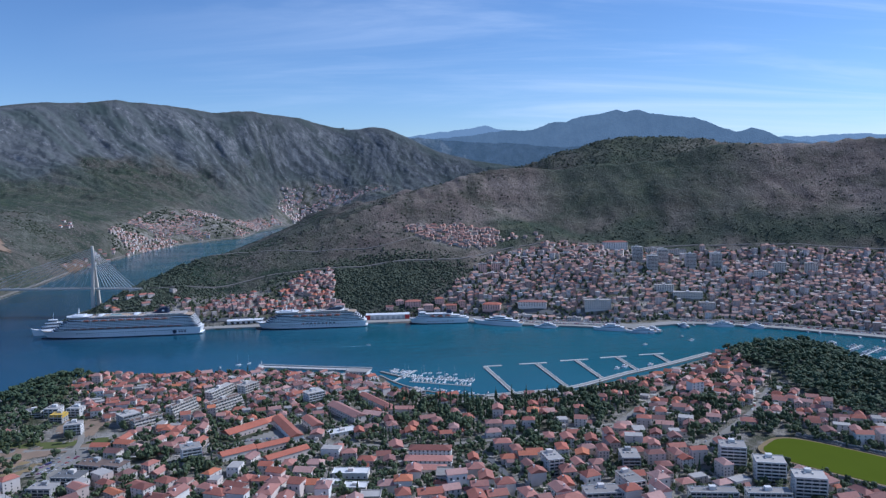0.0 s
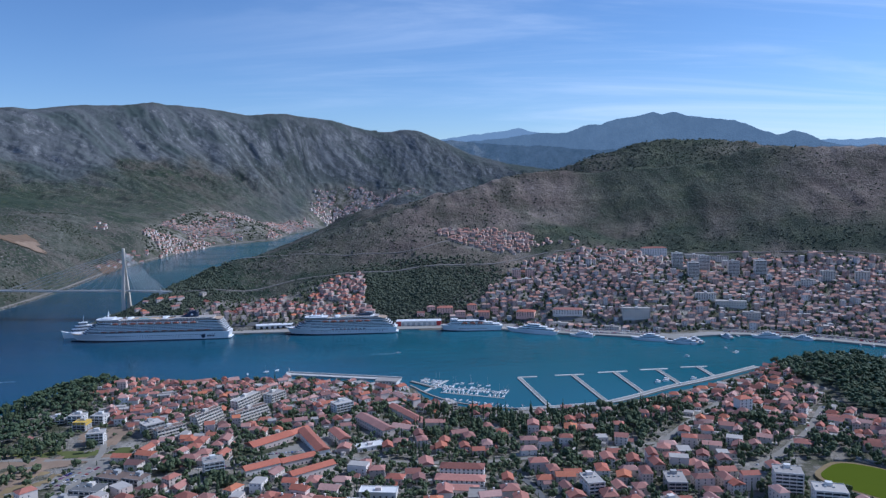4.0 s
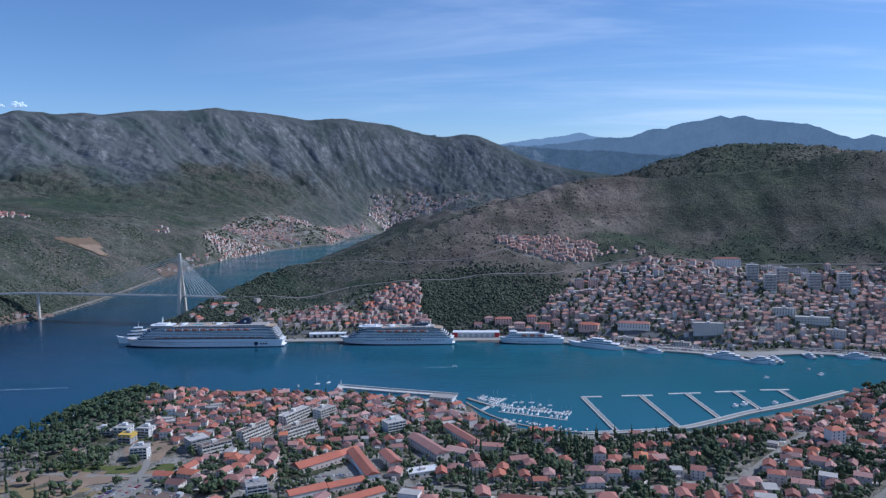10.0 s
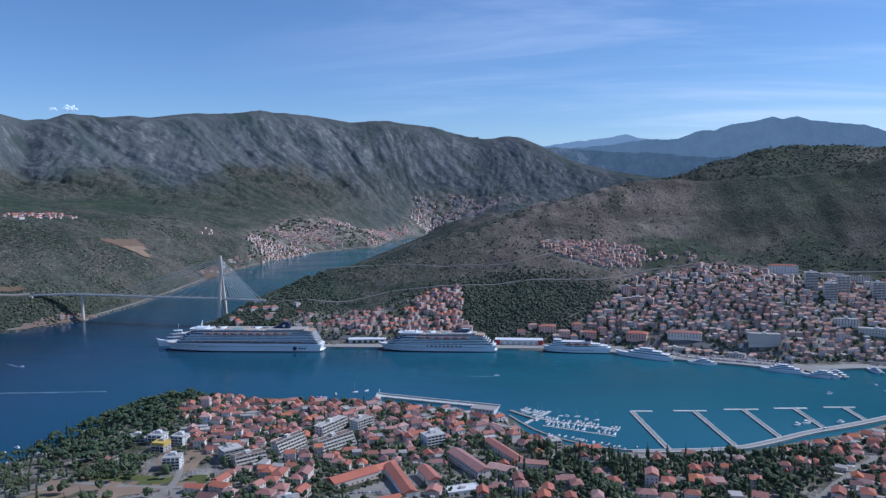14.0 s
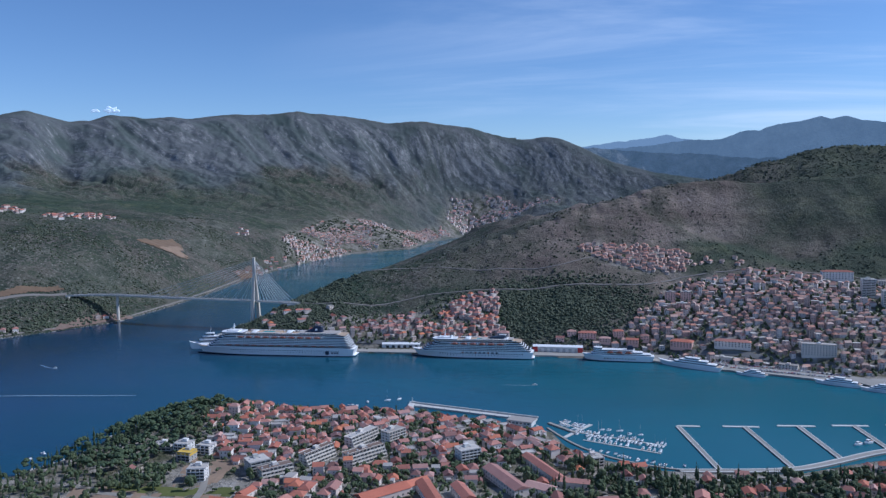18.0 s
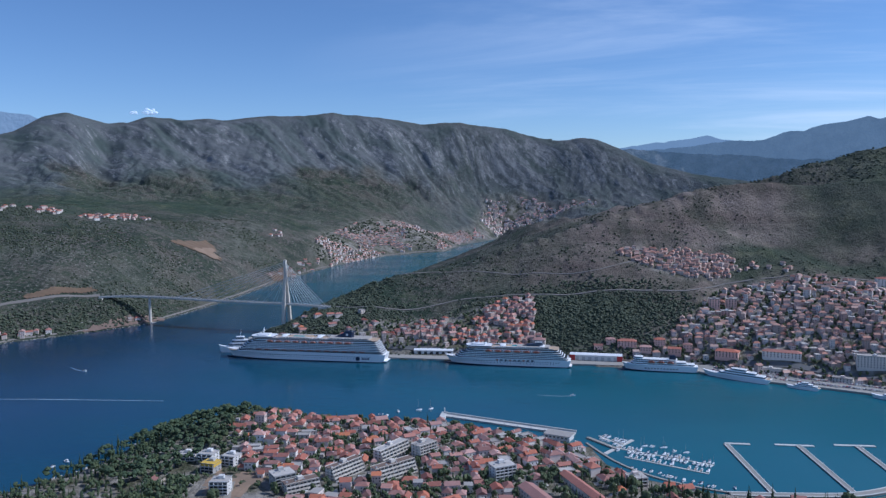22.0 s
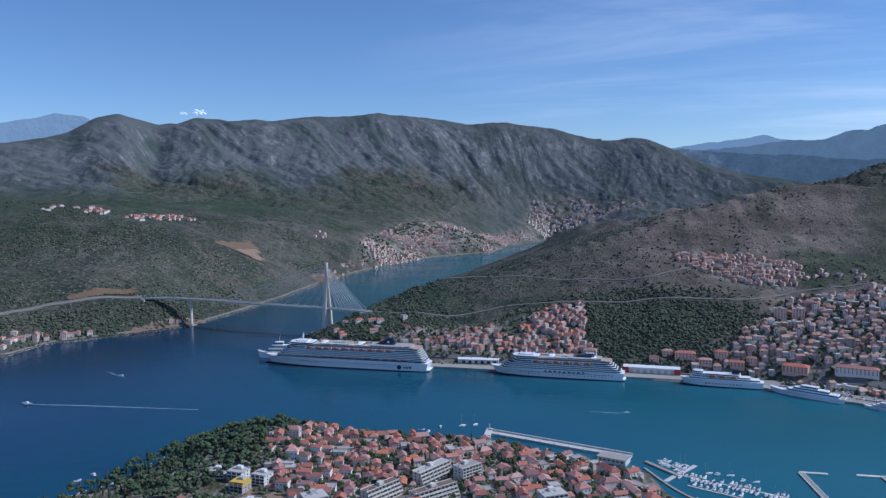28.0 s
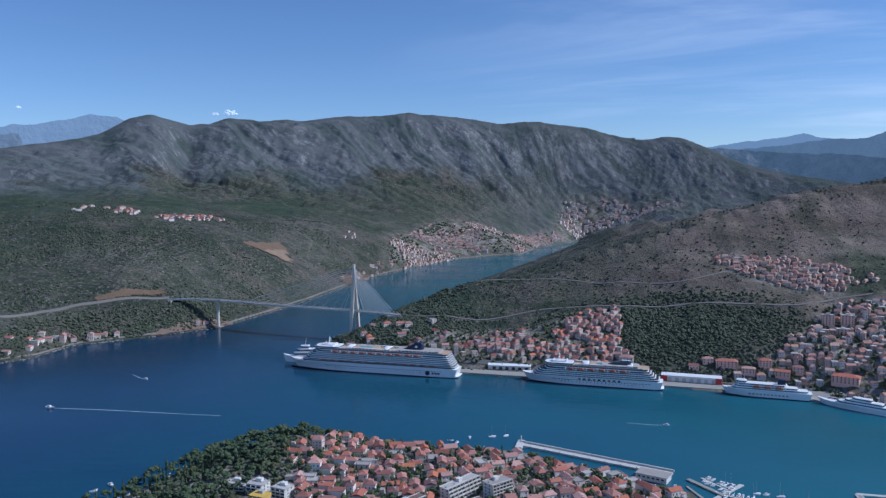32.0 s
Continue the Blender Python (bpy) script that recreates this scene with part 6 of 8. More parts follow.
def long_building(x, y, rot, w, d, h, kind, rise, label, wall=None, roof=None, floors=2, bays=6, name="building"):
    b0 = empty(name, pose(x, y, ground_at(x, y) - 0.2 if y < 1200 or abs(x) > 0 else 2.6, 0, 0, rot), label, "building")
    walls = boxes((-w / 2, w / 2, -d / 2, d / 2, -5.0, h))
    if kind == "gable":
        for s in (-1, 1):
            v = [walls.verts.new(p) for p in ((s * w / 2, -d / 2, h), (s * w / 2, d / 2, h), (s * w / 2, 0, h + rise * d / (d + 1.2)))]
            walls.faces.new(v if s > 0 else v[::-1])
    part("wall_shell", walls, wall or m_wall_o, b0)
    r = part("roof", roof_mesh(kind, w, d, rise), roof or (m_flat if kind == "flat" else m_roof_o), b0)
    r.location = (0, 0, h)
    fl = h / floors
    for f in range(floors):
        for k in range(bays):
            o = part("window", window_mesh(1.5, 1.6), None, b0)
            o.location = ((k + 0.5) / bays * w - w / 2, -d / 2, f * fl + 0.9)
        o = part("window", window_mesh(1.5, 1.6), None, b0)
        o.matrix_basis = pose(w / 2, 0, f * fl + 0.9, 0, 0, 90)
    if kind == "flat":
        part("roof_hut", boxes((-2.5, 2.5, -2, 2, h + 0.3, h + 2.8)), m_wall_o, b0)
    FOOT.append((x, y, 0.36 * (w + d) / 1.4))
    if w > 30:
        for s in (-1, 1):
            FOOT.append((x + s * w * 0.36 * math.cos(radians(rot)), y + s * w * 0.36 * math.sin(radians(rot)), d * 0.75))
    return b0


def apartment(x, y, rot, w, d, floors, label, wall=None, step=0.0, bays=5, name="apartment_block", pitch=3.0, roof=None):
    """A flat-roofed block with a balcony slab and glazing on each floor."""
    b0 = empty(name, pose(x, y, ground_at(x, y) - 0.2, 0, 0, rot), label, "apartment block", "apartment blocks")
    wall = wall or m_white
    h = floors * pitch
    part("base_wall", boxes((-w / 2, w / 2, -d / 2, d / 2, -4.0, 0.3)), wall, b0)
    for f in range(floors):
        z, st = f * pitch, step * f
        part("storey", boxes((-w / 2, w / 2, -d / 2 + st, d / 2, z + 0.3, z + pitch)), wall, b0)
        part("floor_glazing", boxes((-w / 2 + 0.8, w / 2 - 0.8, -d / 2 + st - 0.06, -d / 2 + st + 0.2, z + 0.75, z + pitch - 0.5)), m_glass, b0, "dark recessed balcony glazing")
        part("balcony_slab", boxes((-w / 2 + 0.1, w / 2 - 0.1, -d / 2 + st - 1.5, -d / 2 + st - 0.002, z + 0.3, z + 0.5)), wall, b0)
        part("balcony_front", boxes((-w / 2 + 0.1, w / 2 - 0.1, -d / 2 + st - 1.5, -d / 2 + st - 1.38, z + 0.504, z + 1.35)), wall, b0)
        bm = bmesh.new()
        for k in range(bays + 1):
            xx = -w / 2 + 0.3 + k * (w - 0.6) / bays
            box(bm, xx - 0.12, xx + 0.12, -d / 2 + st - 1.36, -d / 2 + st - 0.07, z + 0.504, z + pitch)
        tagged(part("balcony_partition", bm, wall, b0), kind="stuff")
        for k in (range(2) if floors < 8 else range(1)):
            o = part("window", window_mesh(1.3 if floors < 8 else 2.4, 1.5), None, b0)
            o.matrix_basis = pose(w / 2, (k - 0.5) * d * 0.4, z + 1.0, 0, 0, 90)
            o = part("window", window_mesh(1.3 if floors < 8 else 2.4, 1.5), None, b0)
            o.matrix_basis = pose(-w / 2, (k - 0.5) * d * 0.4, z + 1.0, 0, 0, -90)
    st = step * (floors - 1)
    part("roof", boxes((-w / 2 - 0.3, w / 2 + 0.3, -d / 2 + st - 0.3, d / 2 + 0.3, h, h + 0.4)), roof or m_flat, b0)
    part("parapet", boxes((-w / 2 - 0.3, w / 2 + 0.3, -d / 2 + st - 0.3, -d / 2 + st, h + 0.404, h + 1.0)), wall, b0)
    part("parapet", boxes((-w / 2 - 0.3, w / 2 + 0.3, d / 2, d / 2 + 0.3, h + 0.404, h + 1.0)), wall, b0)
    part("lift_house", boxes((-2.6, 2.6, d / 2 - 6, d / 2 - 1.5, h + 0.404, h + 3.2)), wall, b0)
    for k in range(3):
        part("roof_unit", boxes((-w / 2 + 2 + k * w / 4, -w / 2 + 3.6 + k * w / 4, 0, 1.4, h + 0.404, h + 1.3)), m_steel, b0)
    FOOT.append((x, y, 0.36 * (w + d) / 1.4))
    if w > 30:
        for s in (-1, 1):
            FOOT.append((x + s * w * 0.36 * math.cos(radians(rot)), y + s * w * 0.36 * math.sin(radians(rot)), d * 0.75))
    return b0


# near town: the blocks that stand out
apartment(-246, 846, 40, 32, 14, 3, "long white terraced apartment block with stepped balconies", m_cream, step=1.6, bays=8, roof=m_redrock)
apartment(-217, 890, 60, 40, 13, 4, "long white terraced apartment block with stepped balconies", m_cream, step=1.6, bays=9, roof=m_redrock)
apartment(-169, 893, 49, 46, 14, 4, "long white terraced apartment block with stepped balconies", m_cream, step=1.6, bays=10, roof=m_redrock)
apartment(-183, 946, 62, 44, 13, 4, "white apartment block with deep balconies on every floor", m_cream, step=1.2, bays=8)
apartment(-150, 950, 52, 24, 13, 5, "tall white apartment block with deep balconies", m_cream, bays=6)
apartment(-268, 856, 40, 20, 18, 4, "grey square apartment block with recessed windows", m_grey, bays=4)
apartment(-172, 722, 20, 18, 16, 5, "white apartment block with curved balcony bands", bays=4)
apartment(-318, 832, 8, 17, 14, 4, "new white concrete block standing on bare earth", bays=4)
apartment(-258, 712, -22, 26, 18, 3, "unfinished grey concrete block without windows", m_grey, bays=5, roof=m_redrock)
apartment(-236, 706, -22, 18, 16, 3, "unfinished grey concrete block on a building site", m_grey, bays=4, roof=m_redrock)
apartment(-270, 686, -14, 26, 17, 3, "grey apartment block with pale balcony bands", m_cream, bays=5, roof=m_road)
apartment(-284, 664, -10, 22, 15, 3, "grey flat-roofed block with a white parapet", m_grey, bays=4)
apartment(-366, 905, -6, 17, 14, 3, "new white villa block with wide terraces", bays=3)
apartment(-340, 902, -10, 16, 13, 3, "white apartment block with a dark glazed front", bays=3)
apartment(-390, 908, 4, 20, 12, 2, "low cream villa block with roof terrace", bays=4)
yb = apartment(-352, 882, -8, 15, 13, 3, "apartment block with bright yellow top floor", m_grey, bays=3)
part("yellow_storey", boxes((-7.7, 7.7, -6.8, 6.7, 6.3, 9.9)), m_yellow, yb, "yellow clad top storey")
apartment(320, 620, -20, 22, 18, 7, "grey-white seven-storey tower block with balconies", bays=4)
apartment(337, 588, -20, 24, 18, 6, "grey-white six-storey tower block", bays=4)
apartment(350, 552, -20, 24, 18, 6, "white six-storey tower block with flat roof", bays=4)
apartment(272, 560, -12, 38, 11, 3, "long white apartment row with roof terraces", bays=9)
apartment(314, 550, -12, 34, 11, 3, "long white apartment row with roof terraces", bays=8)
apartment(184, 574, -4, 30, 16, 3, "low cream block with a pale flat roof", m_wall_o, bays=6)
apartment(160, 640, 6, 14, 22, 5, "cream five-storey block with flat roof", m_wall_o, bays=3)
apartment(232, 640, -10, 16, 24, 4, "grey block with white flat roof", m_grey, bays=3)
apartment(214, 590, 10, 14, 26, 4, "cream block with pinkish flat roof", m_wall_o, bays=3)
apartment(-65, 900, 30, 22, 15, 5, "grey-white apartment block with dark balconies", bays=5)
apartment(60, 905, 20, 16, 14, 3, "small pale block beneath tall cypresses", m_wall_o, bays=3)
for x, y, r, w, d, h, kd, rise, lab, fl, bays in (
        (-133, 800, 42, 48, 17, 6, "gable", 3.4, "broad hall with an orange tiled roof beside a court", 1, 9),
        (-107, 828, 42, 22, 14, 6, "gable", 2.8, "short hall with an orange tiled roof beside a court", 1, 4),
        (-130, 728, 30, 34, 13, 6, "gable", 2.8, "long low building with an orange tiled roof round a court", 1, 7),
        (-98, 744, 28, 34, 12, 6, "gable", 2.6, "long low building with an orange tiled roof round a court", 1, 8),
        (-82, 716, 34, 44, 12, 6, "gable", 2.6, "long low building with an orange tiled roof along a lane", 1, 9),
        (-88, 794, -68, 70, 13, 7, "gable", 2.8, "long red-roofed hall beside the car park", 1, 12),
        (-62, 806, -66, 34, 12, 8, "gable", 2.8, "long red-roofed hall with pale walls", 2, 7),
        (-26, 842, -60, 62, 15, 8, "gable", 3.0, "long building with a brown ribbed roof", 2, 12),
        (6, 826, -30, 26, 14, 7, "gable", 2.6, "white-walled building with a tiled roof", 2, 5),
        (10, 880, -62, 70, 11, 6, "gable", 2.6, "long low wing with a terracotta roof beneath cypresses", 1, 12),
        (36, 846, -10, 30, 10, 6, "gable", 2.4, "low wing with a terracotta roof", 1, 6),
        (56, 700, -12, 40, 14, 9, "hip", 2.6, "three-storey school with a dull red roof", 3, 10),
        (52, 680, -12, 44, 14, 6, "hip", 2.4, "two-storey school wing with a dark red roof", 2, 10),
        (48, 660, -12, 36, 12, 5, "hip", 2.2, "low school wing with a red roof", 1, 8),
        (-20, 662, -10, 32, 13, 5, "flat", 0, "low white flat-roofed hall", 1, 6),
        (-38, 640, -12, 18, 12, 4.5, "flat", 0, "low white flat-roofed workshop", 1, 4),
        (-16, 630, -12, 20, 12, 4.5, "flat", 0, "low white flat-roofed workshop", 1, 4),
        (-30, 780, 20, 30, 14, 4, "flat", 0, "low grey flat-roofed store", 1, 5),
        (388, 838, 10, 16, 12, 17, "hip", 3.0, "tall narrow house with an orange roof", 5, 3)):
    long_building(x, y, r, w, d, h, kd, rise, lab, floors=fl, bays=bays, roof=m_white if kd == "flat" else m_orange_roof if "orange" in lab else m_roof_o)

# football ground
pitch_c = (422, 606)
field = prism(bmesh.new(), [(pitch_c[0] + 70 * math.copysign(abs(math.cos(a)) ** 0.55, math.cos(a)) * math.cos(radians(-52)) - 33 * math.copysign(abs(math.sin(a)) ** 0.55, math.sin(a)) * math.sin(radians(-52)), pitch_c[1] + 70 * math.copysign(abs(math.cos(a)) ** 0.55, math.cos(a)) * math.sin(radians(-52)) + 33 * math.copysign(abs(math.sin(a)) ** 0.55, math.sin(a)) * math.cos(radians(-52))) for a in [k * math.tau / 40 for k in range(40)]], 2, 11.2)
tagged(new("football_pitch", mesh_of("football_pitch", field, m_grass)), "bright green oval football ground with mown turf", "pitch")
rim = [(v.co.x, v.co.y) for v in bpy.data.meshes["football_pitch"].vertices][:40]
rim = [(pitch_c[0] + (x - pitch_c[0]) * 1.07, pitch_c[1] + (y - pitch_c[1]) * 1.07) for x, y in rim]
tagged(new("ground_pitch_border", mesh_of("ground_pitch_border", prism(bmesh.new(), rim, 2, 11.0), m_waste)), "brown bare earth border round the pitch", "ground", kind="structure")
for s, w in ((-1, 110), (1, 120)):
    st = empty("stand", pose(pitch_c[0] + s * 38 * math.sin(radians(52)), pitch_c[1] + s * 38 * math.cos(radians(52)), 10.5, 0, 0, -52), "low dark concrete spectator stand along the pitch", "stand", "stands round the pitch")
    for k in range(3):
        y0 = s * (k * 1.2)
        ya, yb2 = sorted((y0, y0 + s * 1.2))
        part("seating_step", boxes((-w / 2, w / 2, ya, yb2, -2, 0.6 + 0.5 * k)), m_road, st)
    part("wall", boxes((-w / 2, w / 2, *sorted((s * 3.6, s * 4.0)), -2, 2.9)), m_grey, st)
FOOT += [(-120, 766, 16), (-104, 786, 10), (-98, 768, 12)]
FOOT += [(pitch_c[0] + t * math.cos(radians(-52)), pitch_c[1] + t * math.sin(radians(-52)), 40) for t in (-52, -26, 0, 26, 52)]

# far side of the harbour: blocks along the quay and the towers
for x, y, r, w, d, h, kd, rise, lab, fl, bays in (
        (436, 1344, -14, 48, 14, 17, "flat", 0, "wide white hotel block with a grid of blue windows", 5, 12),
        (248, 1412, -22, 34, 18, 9.5, "hip", 3, "three joined houses with faded orange fronts", 4, 7),
        (322, 1390, -18, 54, 14, 8.5, "hip", 3, "long stone building with a terracotta roof", 3, 11),
        (300, 1366, -22, 30, 10, 6, "flat", 0, "low pale harbour office", 1, 6),
        (384, 1318, -26, 26, 14, 6, "flat", 0, "low white passenger terminal", 2, 6),
        (98, 1450, -3, 30, 12, 9, "hip", 3, "large pink-roofed stone villa behind the quay", 3, 6),
        (127, 1441, -8, 18, 10, 7, "hip", 2.4, "pink-roofed stone house behind the quay", 2, 4),
        (150, 1452, 4, 17, 11, 9, "hip", 2.6, "tall pink-roofed stone villa behind the quay", 3, 4),
        (172, 1438, -12, 20, 10, 7, "gable", 2.4, "pink-roofed stone villa behind the quay", 2, 4),
        (193, 1444, -6, 14, 10, 8, "hip", 2.2, "small pink-roofed stone villa behind the quay", 2, 3),
        (72, 1456, 6, 15, 10, 7, "hip", 2.4, "pink-roofed house behind the quay", 2, 3),
        (52, 1446, -4, 14, 9, 5, "gable", 2.2, "low pink-roofed house behind the quay", 1, 3),
        (-45, 1452, -4, 20, 14, 13, "hip", 3, "large stone villa beneath the trees", 3, 4),
        (255, 1556, -6, 18, 14, 15, "flat", 0, "pink apartment block stepped on the slope", 5, 4),
        (284, 1562, -8, 18, 14, 14, "flat", 0, "pink apartment block stepped on the slope", 5, 4),
        (272, 1534, -6, 20, 13, 9, "flat", 0, "pale pink apartment block stepped on the slope", 3, 4),
        (585, 1392, -16, 36, 13, 11, "flat", 0, "blue-grey apartment slab above the harbour", 4, 8),
        (620, 1362, -20, 54, 14, 9, "flat", 0, "long low school with a pale striped roof", 2, 12),
        (640, 1322, -26, 30, 16, 9, "flat", 0, "pale flat-roofed hall near the promenade", 2, 6),
        (560, 1600, -8, 52, 18, 14, "hip", 2.5, "large building with a bright terracotta roof at the town's upper edge", 4, 10),
        (640, 1580, -10, 34, 12, 9, "flat", 0, "broad low white apartment slab on the slope", 3, 8),
        (690, 1568, -12, 36, 12, 9, "flat", 0, "broad low white apartment slab on the slope", 3, 8),
        (840, 1420, -26, 26, 14, 18, "flat", 0, "pale apartment slab on the slope", 6, 6),
        (790, 1400, -26, 26, 13, 12, "flat", 0, "pale apartment slab on the slope", 4, 6),
        (890, 1390, -28, 24, 14, 20, "flat", 0, "grey apartment slab on the slope", 7, 5)):
    long_building(x, y, r, w, d, h, kd, rise, lab, floors=fl, bays=bays, wall=m_pink if ("pink" in lab or "orange fronts" in lab) else m_cream if kd == "flat" else m_wall_o, roof=m_roof_o if kd != "flat" else m_flat)
for x, y in ((582, 1524), (596, 1477), (634, 1515), (686, 1494), (738, 1486)):
    apartment(x, y, -14, 21, 18, 10, "slim pale tower block of ten storeys", m_white, bays=3, pitch=2.9, name="tower_block")


# loose houses
def town_angle(x, y):
    return 25 * math.sin(x * 0.006 + 1.0) + 30 * math.sin(y * 0.007 - x * 0.003) - (12 if y > 1200 else 0)


ROADS_NEAR = [[(477, 830), (421, 762), (352, 701), (300, 660)], [(100, 700), (113, 679), (124, 591)], [(-262, 813), (-207, 873), (-162, 939), (-120, 985)], [(-235, 716), (-185, 730), (-146, 761), (-92, 778), (-32, 744), (60, 728), (160, 735), (260, 760)], [(-420, 800), (-329, 782), (-263, 783)], [(230, 720), (300, 800), (380, 880)]]
BARE = [(-440, 800), (-395, 830), (-350, 892), (-330, 892), (-300, 880), (-270, 850), (-264, 800), (-272, 770), (-300, 690), (-420, 680)]


def spread(poly, gap, seed, keep=1.0):
    """Places inside a plan outline on a loose lattice."""
    rs = random.Random(seed)
    xs, ys = [p[0] for p in poly], [p[1] for p in poly]
    pts = []
    y = min(ys)
    row = 0
    while y < max(ys):
        x = min(xs) + (gap / 2 if row % 2 else 0)
        while x < max(xs):
            if rs.random() < keep:
                pts.append((x + rs.uniform(-0.32, 0.32) * gap, y + rs.uniform(-0.32, 0.32) * gap))
            x += gap
        y += gap * 0.87
        row += 1
    a = np.array(pts)
    return a[inside(a[:, 0], a[:, 1], poly)]


LAPAD_TOWN = [(-430, 560), (-400, 850), (-330, 880), (-372, 985), (-340, 1070), (-300, 1070), (-240, 1064), (-190, 1068), (-150, 1066), (-60, 1028), (-30, 1008), (8, 996), (20, 955), (60, 908), (118, 884), (178, 878), (258, 884), (330, 914), (420, 950), (505, 1010), (548, 1030), (540, 1000), (505, 930), (492, 800), (505, 720), (560, 690), (760, 640), (760, 520), (420, 480), (-430, 500)]
WOODLOT = [(40, 845, 55), (95, 862, 60), (150, 850, 50), (210, 852, 42), (255, 835, 45), (300, 868, 32), (-420, 950, 60), (420, 700, 26), (170, 760, 34), (110, 790, 30), (230, 790, 30), (-345, 800, 55), (-390, 720, 60), (-170, 690, 22), (-215, 735, 20), (150, 720, 24), (330, 690, 22), (20, 765, 18), (-30, 900, 22), (-110, 880, 16), (390, 790, 24)]


def road_clear(x, y, lim=7.5):
    for ln in ROADS_NEAR:
        d, _ = seg_dist(np.array([x]), np.array([y]), ln, False)
        if d[0] < lim:
            return False
    return True


sites = []
rs = random.Random(21)
def near_zone(x, y):
    return math.hypot(x, y) < 840


for gap, room, front in ((23.5, 9.0, True), (17.5, 6.8, False)):
    for x, y in spread(LAPAD_TOWN, gap, 5, 0.97):
        if near_zone(x, y) != front or not free(x, y, room) or not road_clear(x, y, room + 2) or any(math.hypot(x - a, y - b2) < r and rs.random() < 0.6 for a, b2, r in WOODLOT):
            continue
        if inside(np.array([x]), np.array([y]), BARE)[0]:
            continue
        sites.append((float(x), float(y)))
sites.sort(key=lambda p: math.hypot(p[0] - 0, p[1] - 250))
for x, y in sites:
    FOOT.append((x, y, 8.5 if near_zone(x, y) else 5.8))
near_sites = [p for p in sites if -330 < p[0] < 420][:150] + [p for p in sites if -340 < p[0] < 30 and p[1] > 885][:125]
chosen = set(near_sites)
for x, y in near_sites:
    kit = HKITS[rs.choice([0, 1, 2, 3, 4, 5, 6, 8, 0, 2, 4, 7])]
    place_house(kit, x, y, town_angle(x, y) + rs.choice([0, 90, 180, 270]) + rs.uniform(-8, 8), tuple(k * (1.3 if near_zone(x, y) else 1.0) for k in (rs.uniform(0.8, 1.25), rs.uniform(0.8, 1.1), rs.uniform(0.85, 1.15))))


def quick_mesh(name, verts, faces_by_mat, mats):
    """Joins many pieces in one mesh, fast: faces_by_mat holds, for each material, arrays of corner numbers."""
    me = bpy.data.meshes.new(name)
    allf, mi = [], []
    for k, arrs in enumerate(faces_by_mat):
        for a in arrs:
            allf.append(a)
            mi.append(np.full(len(a), k, np.int32))
    sizes = np.concatenate([np.full(len(a), a.shape[1], np.int32) for a in allf])
    loops = np.concatenate([a.ravel() for a in allf]).astype(np.int32)
    me.vertices.add(len(verts))
    me.vertices.foreach_set("co", np.asarray(verts, np.float32).ravel())
    me.loops.add(len(loops))
    me.loops.foreach_set("vertex_index", loops)
    me.polygons.add(len(sizes))
    me.polygons.foreach_set("loop_start", np.concatenate([[0], np.cumsum(sizes)[:-1]]).astype(np.int32))
    me.polygons.foreach_set("material_index", np.concatenate(mi))
    me.polygons.foreach_set("use_smooth", np.zeros(len(sizes), bool))
    for m in mats:
        me.materials.append(m)
    me.update(calc_edges=True)
    me.validate()
    return new(name, me)


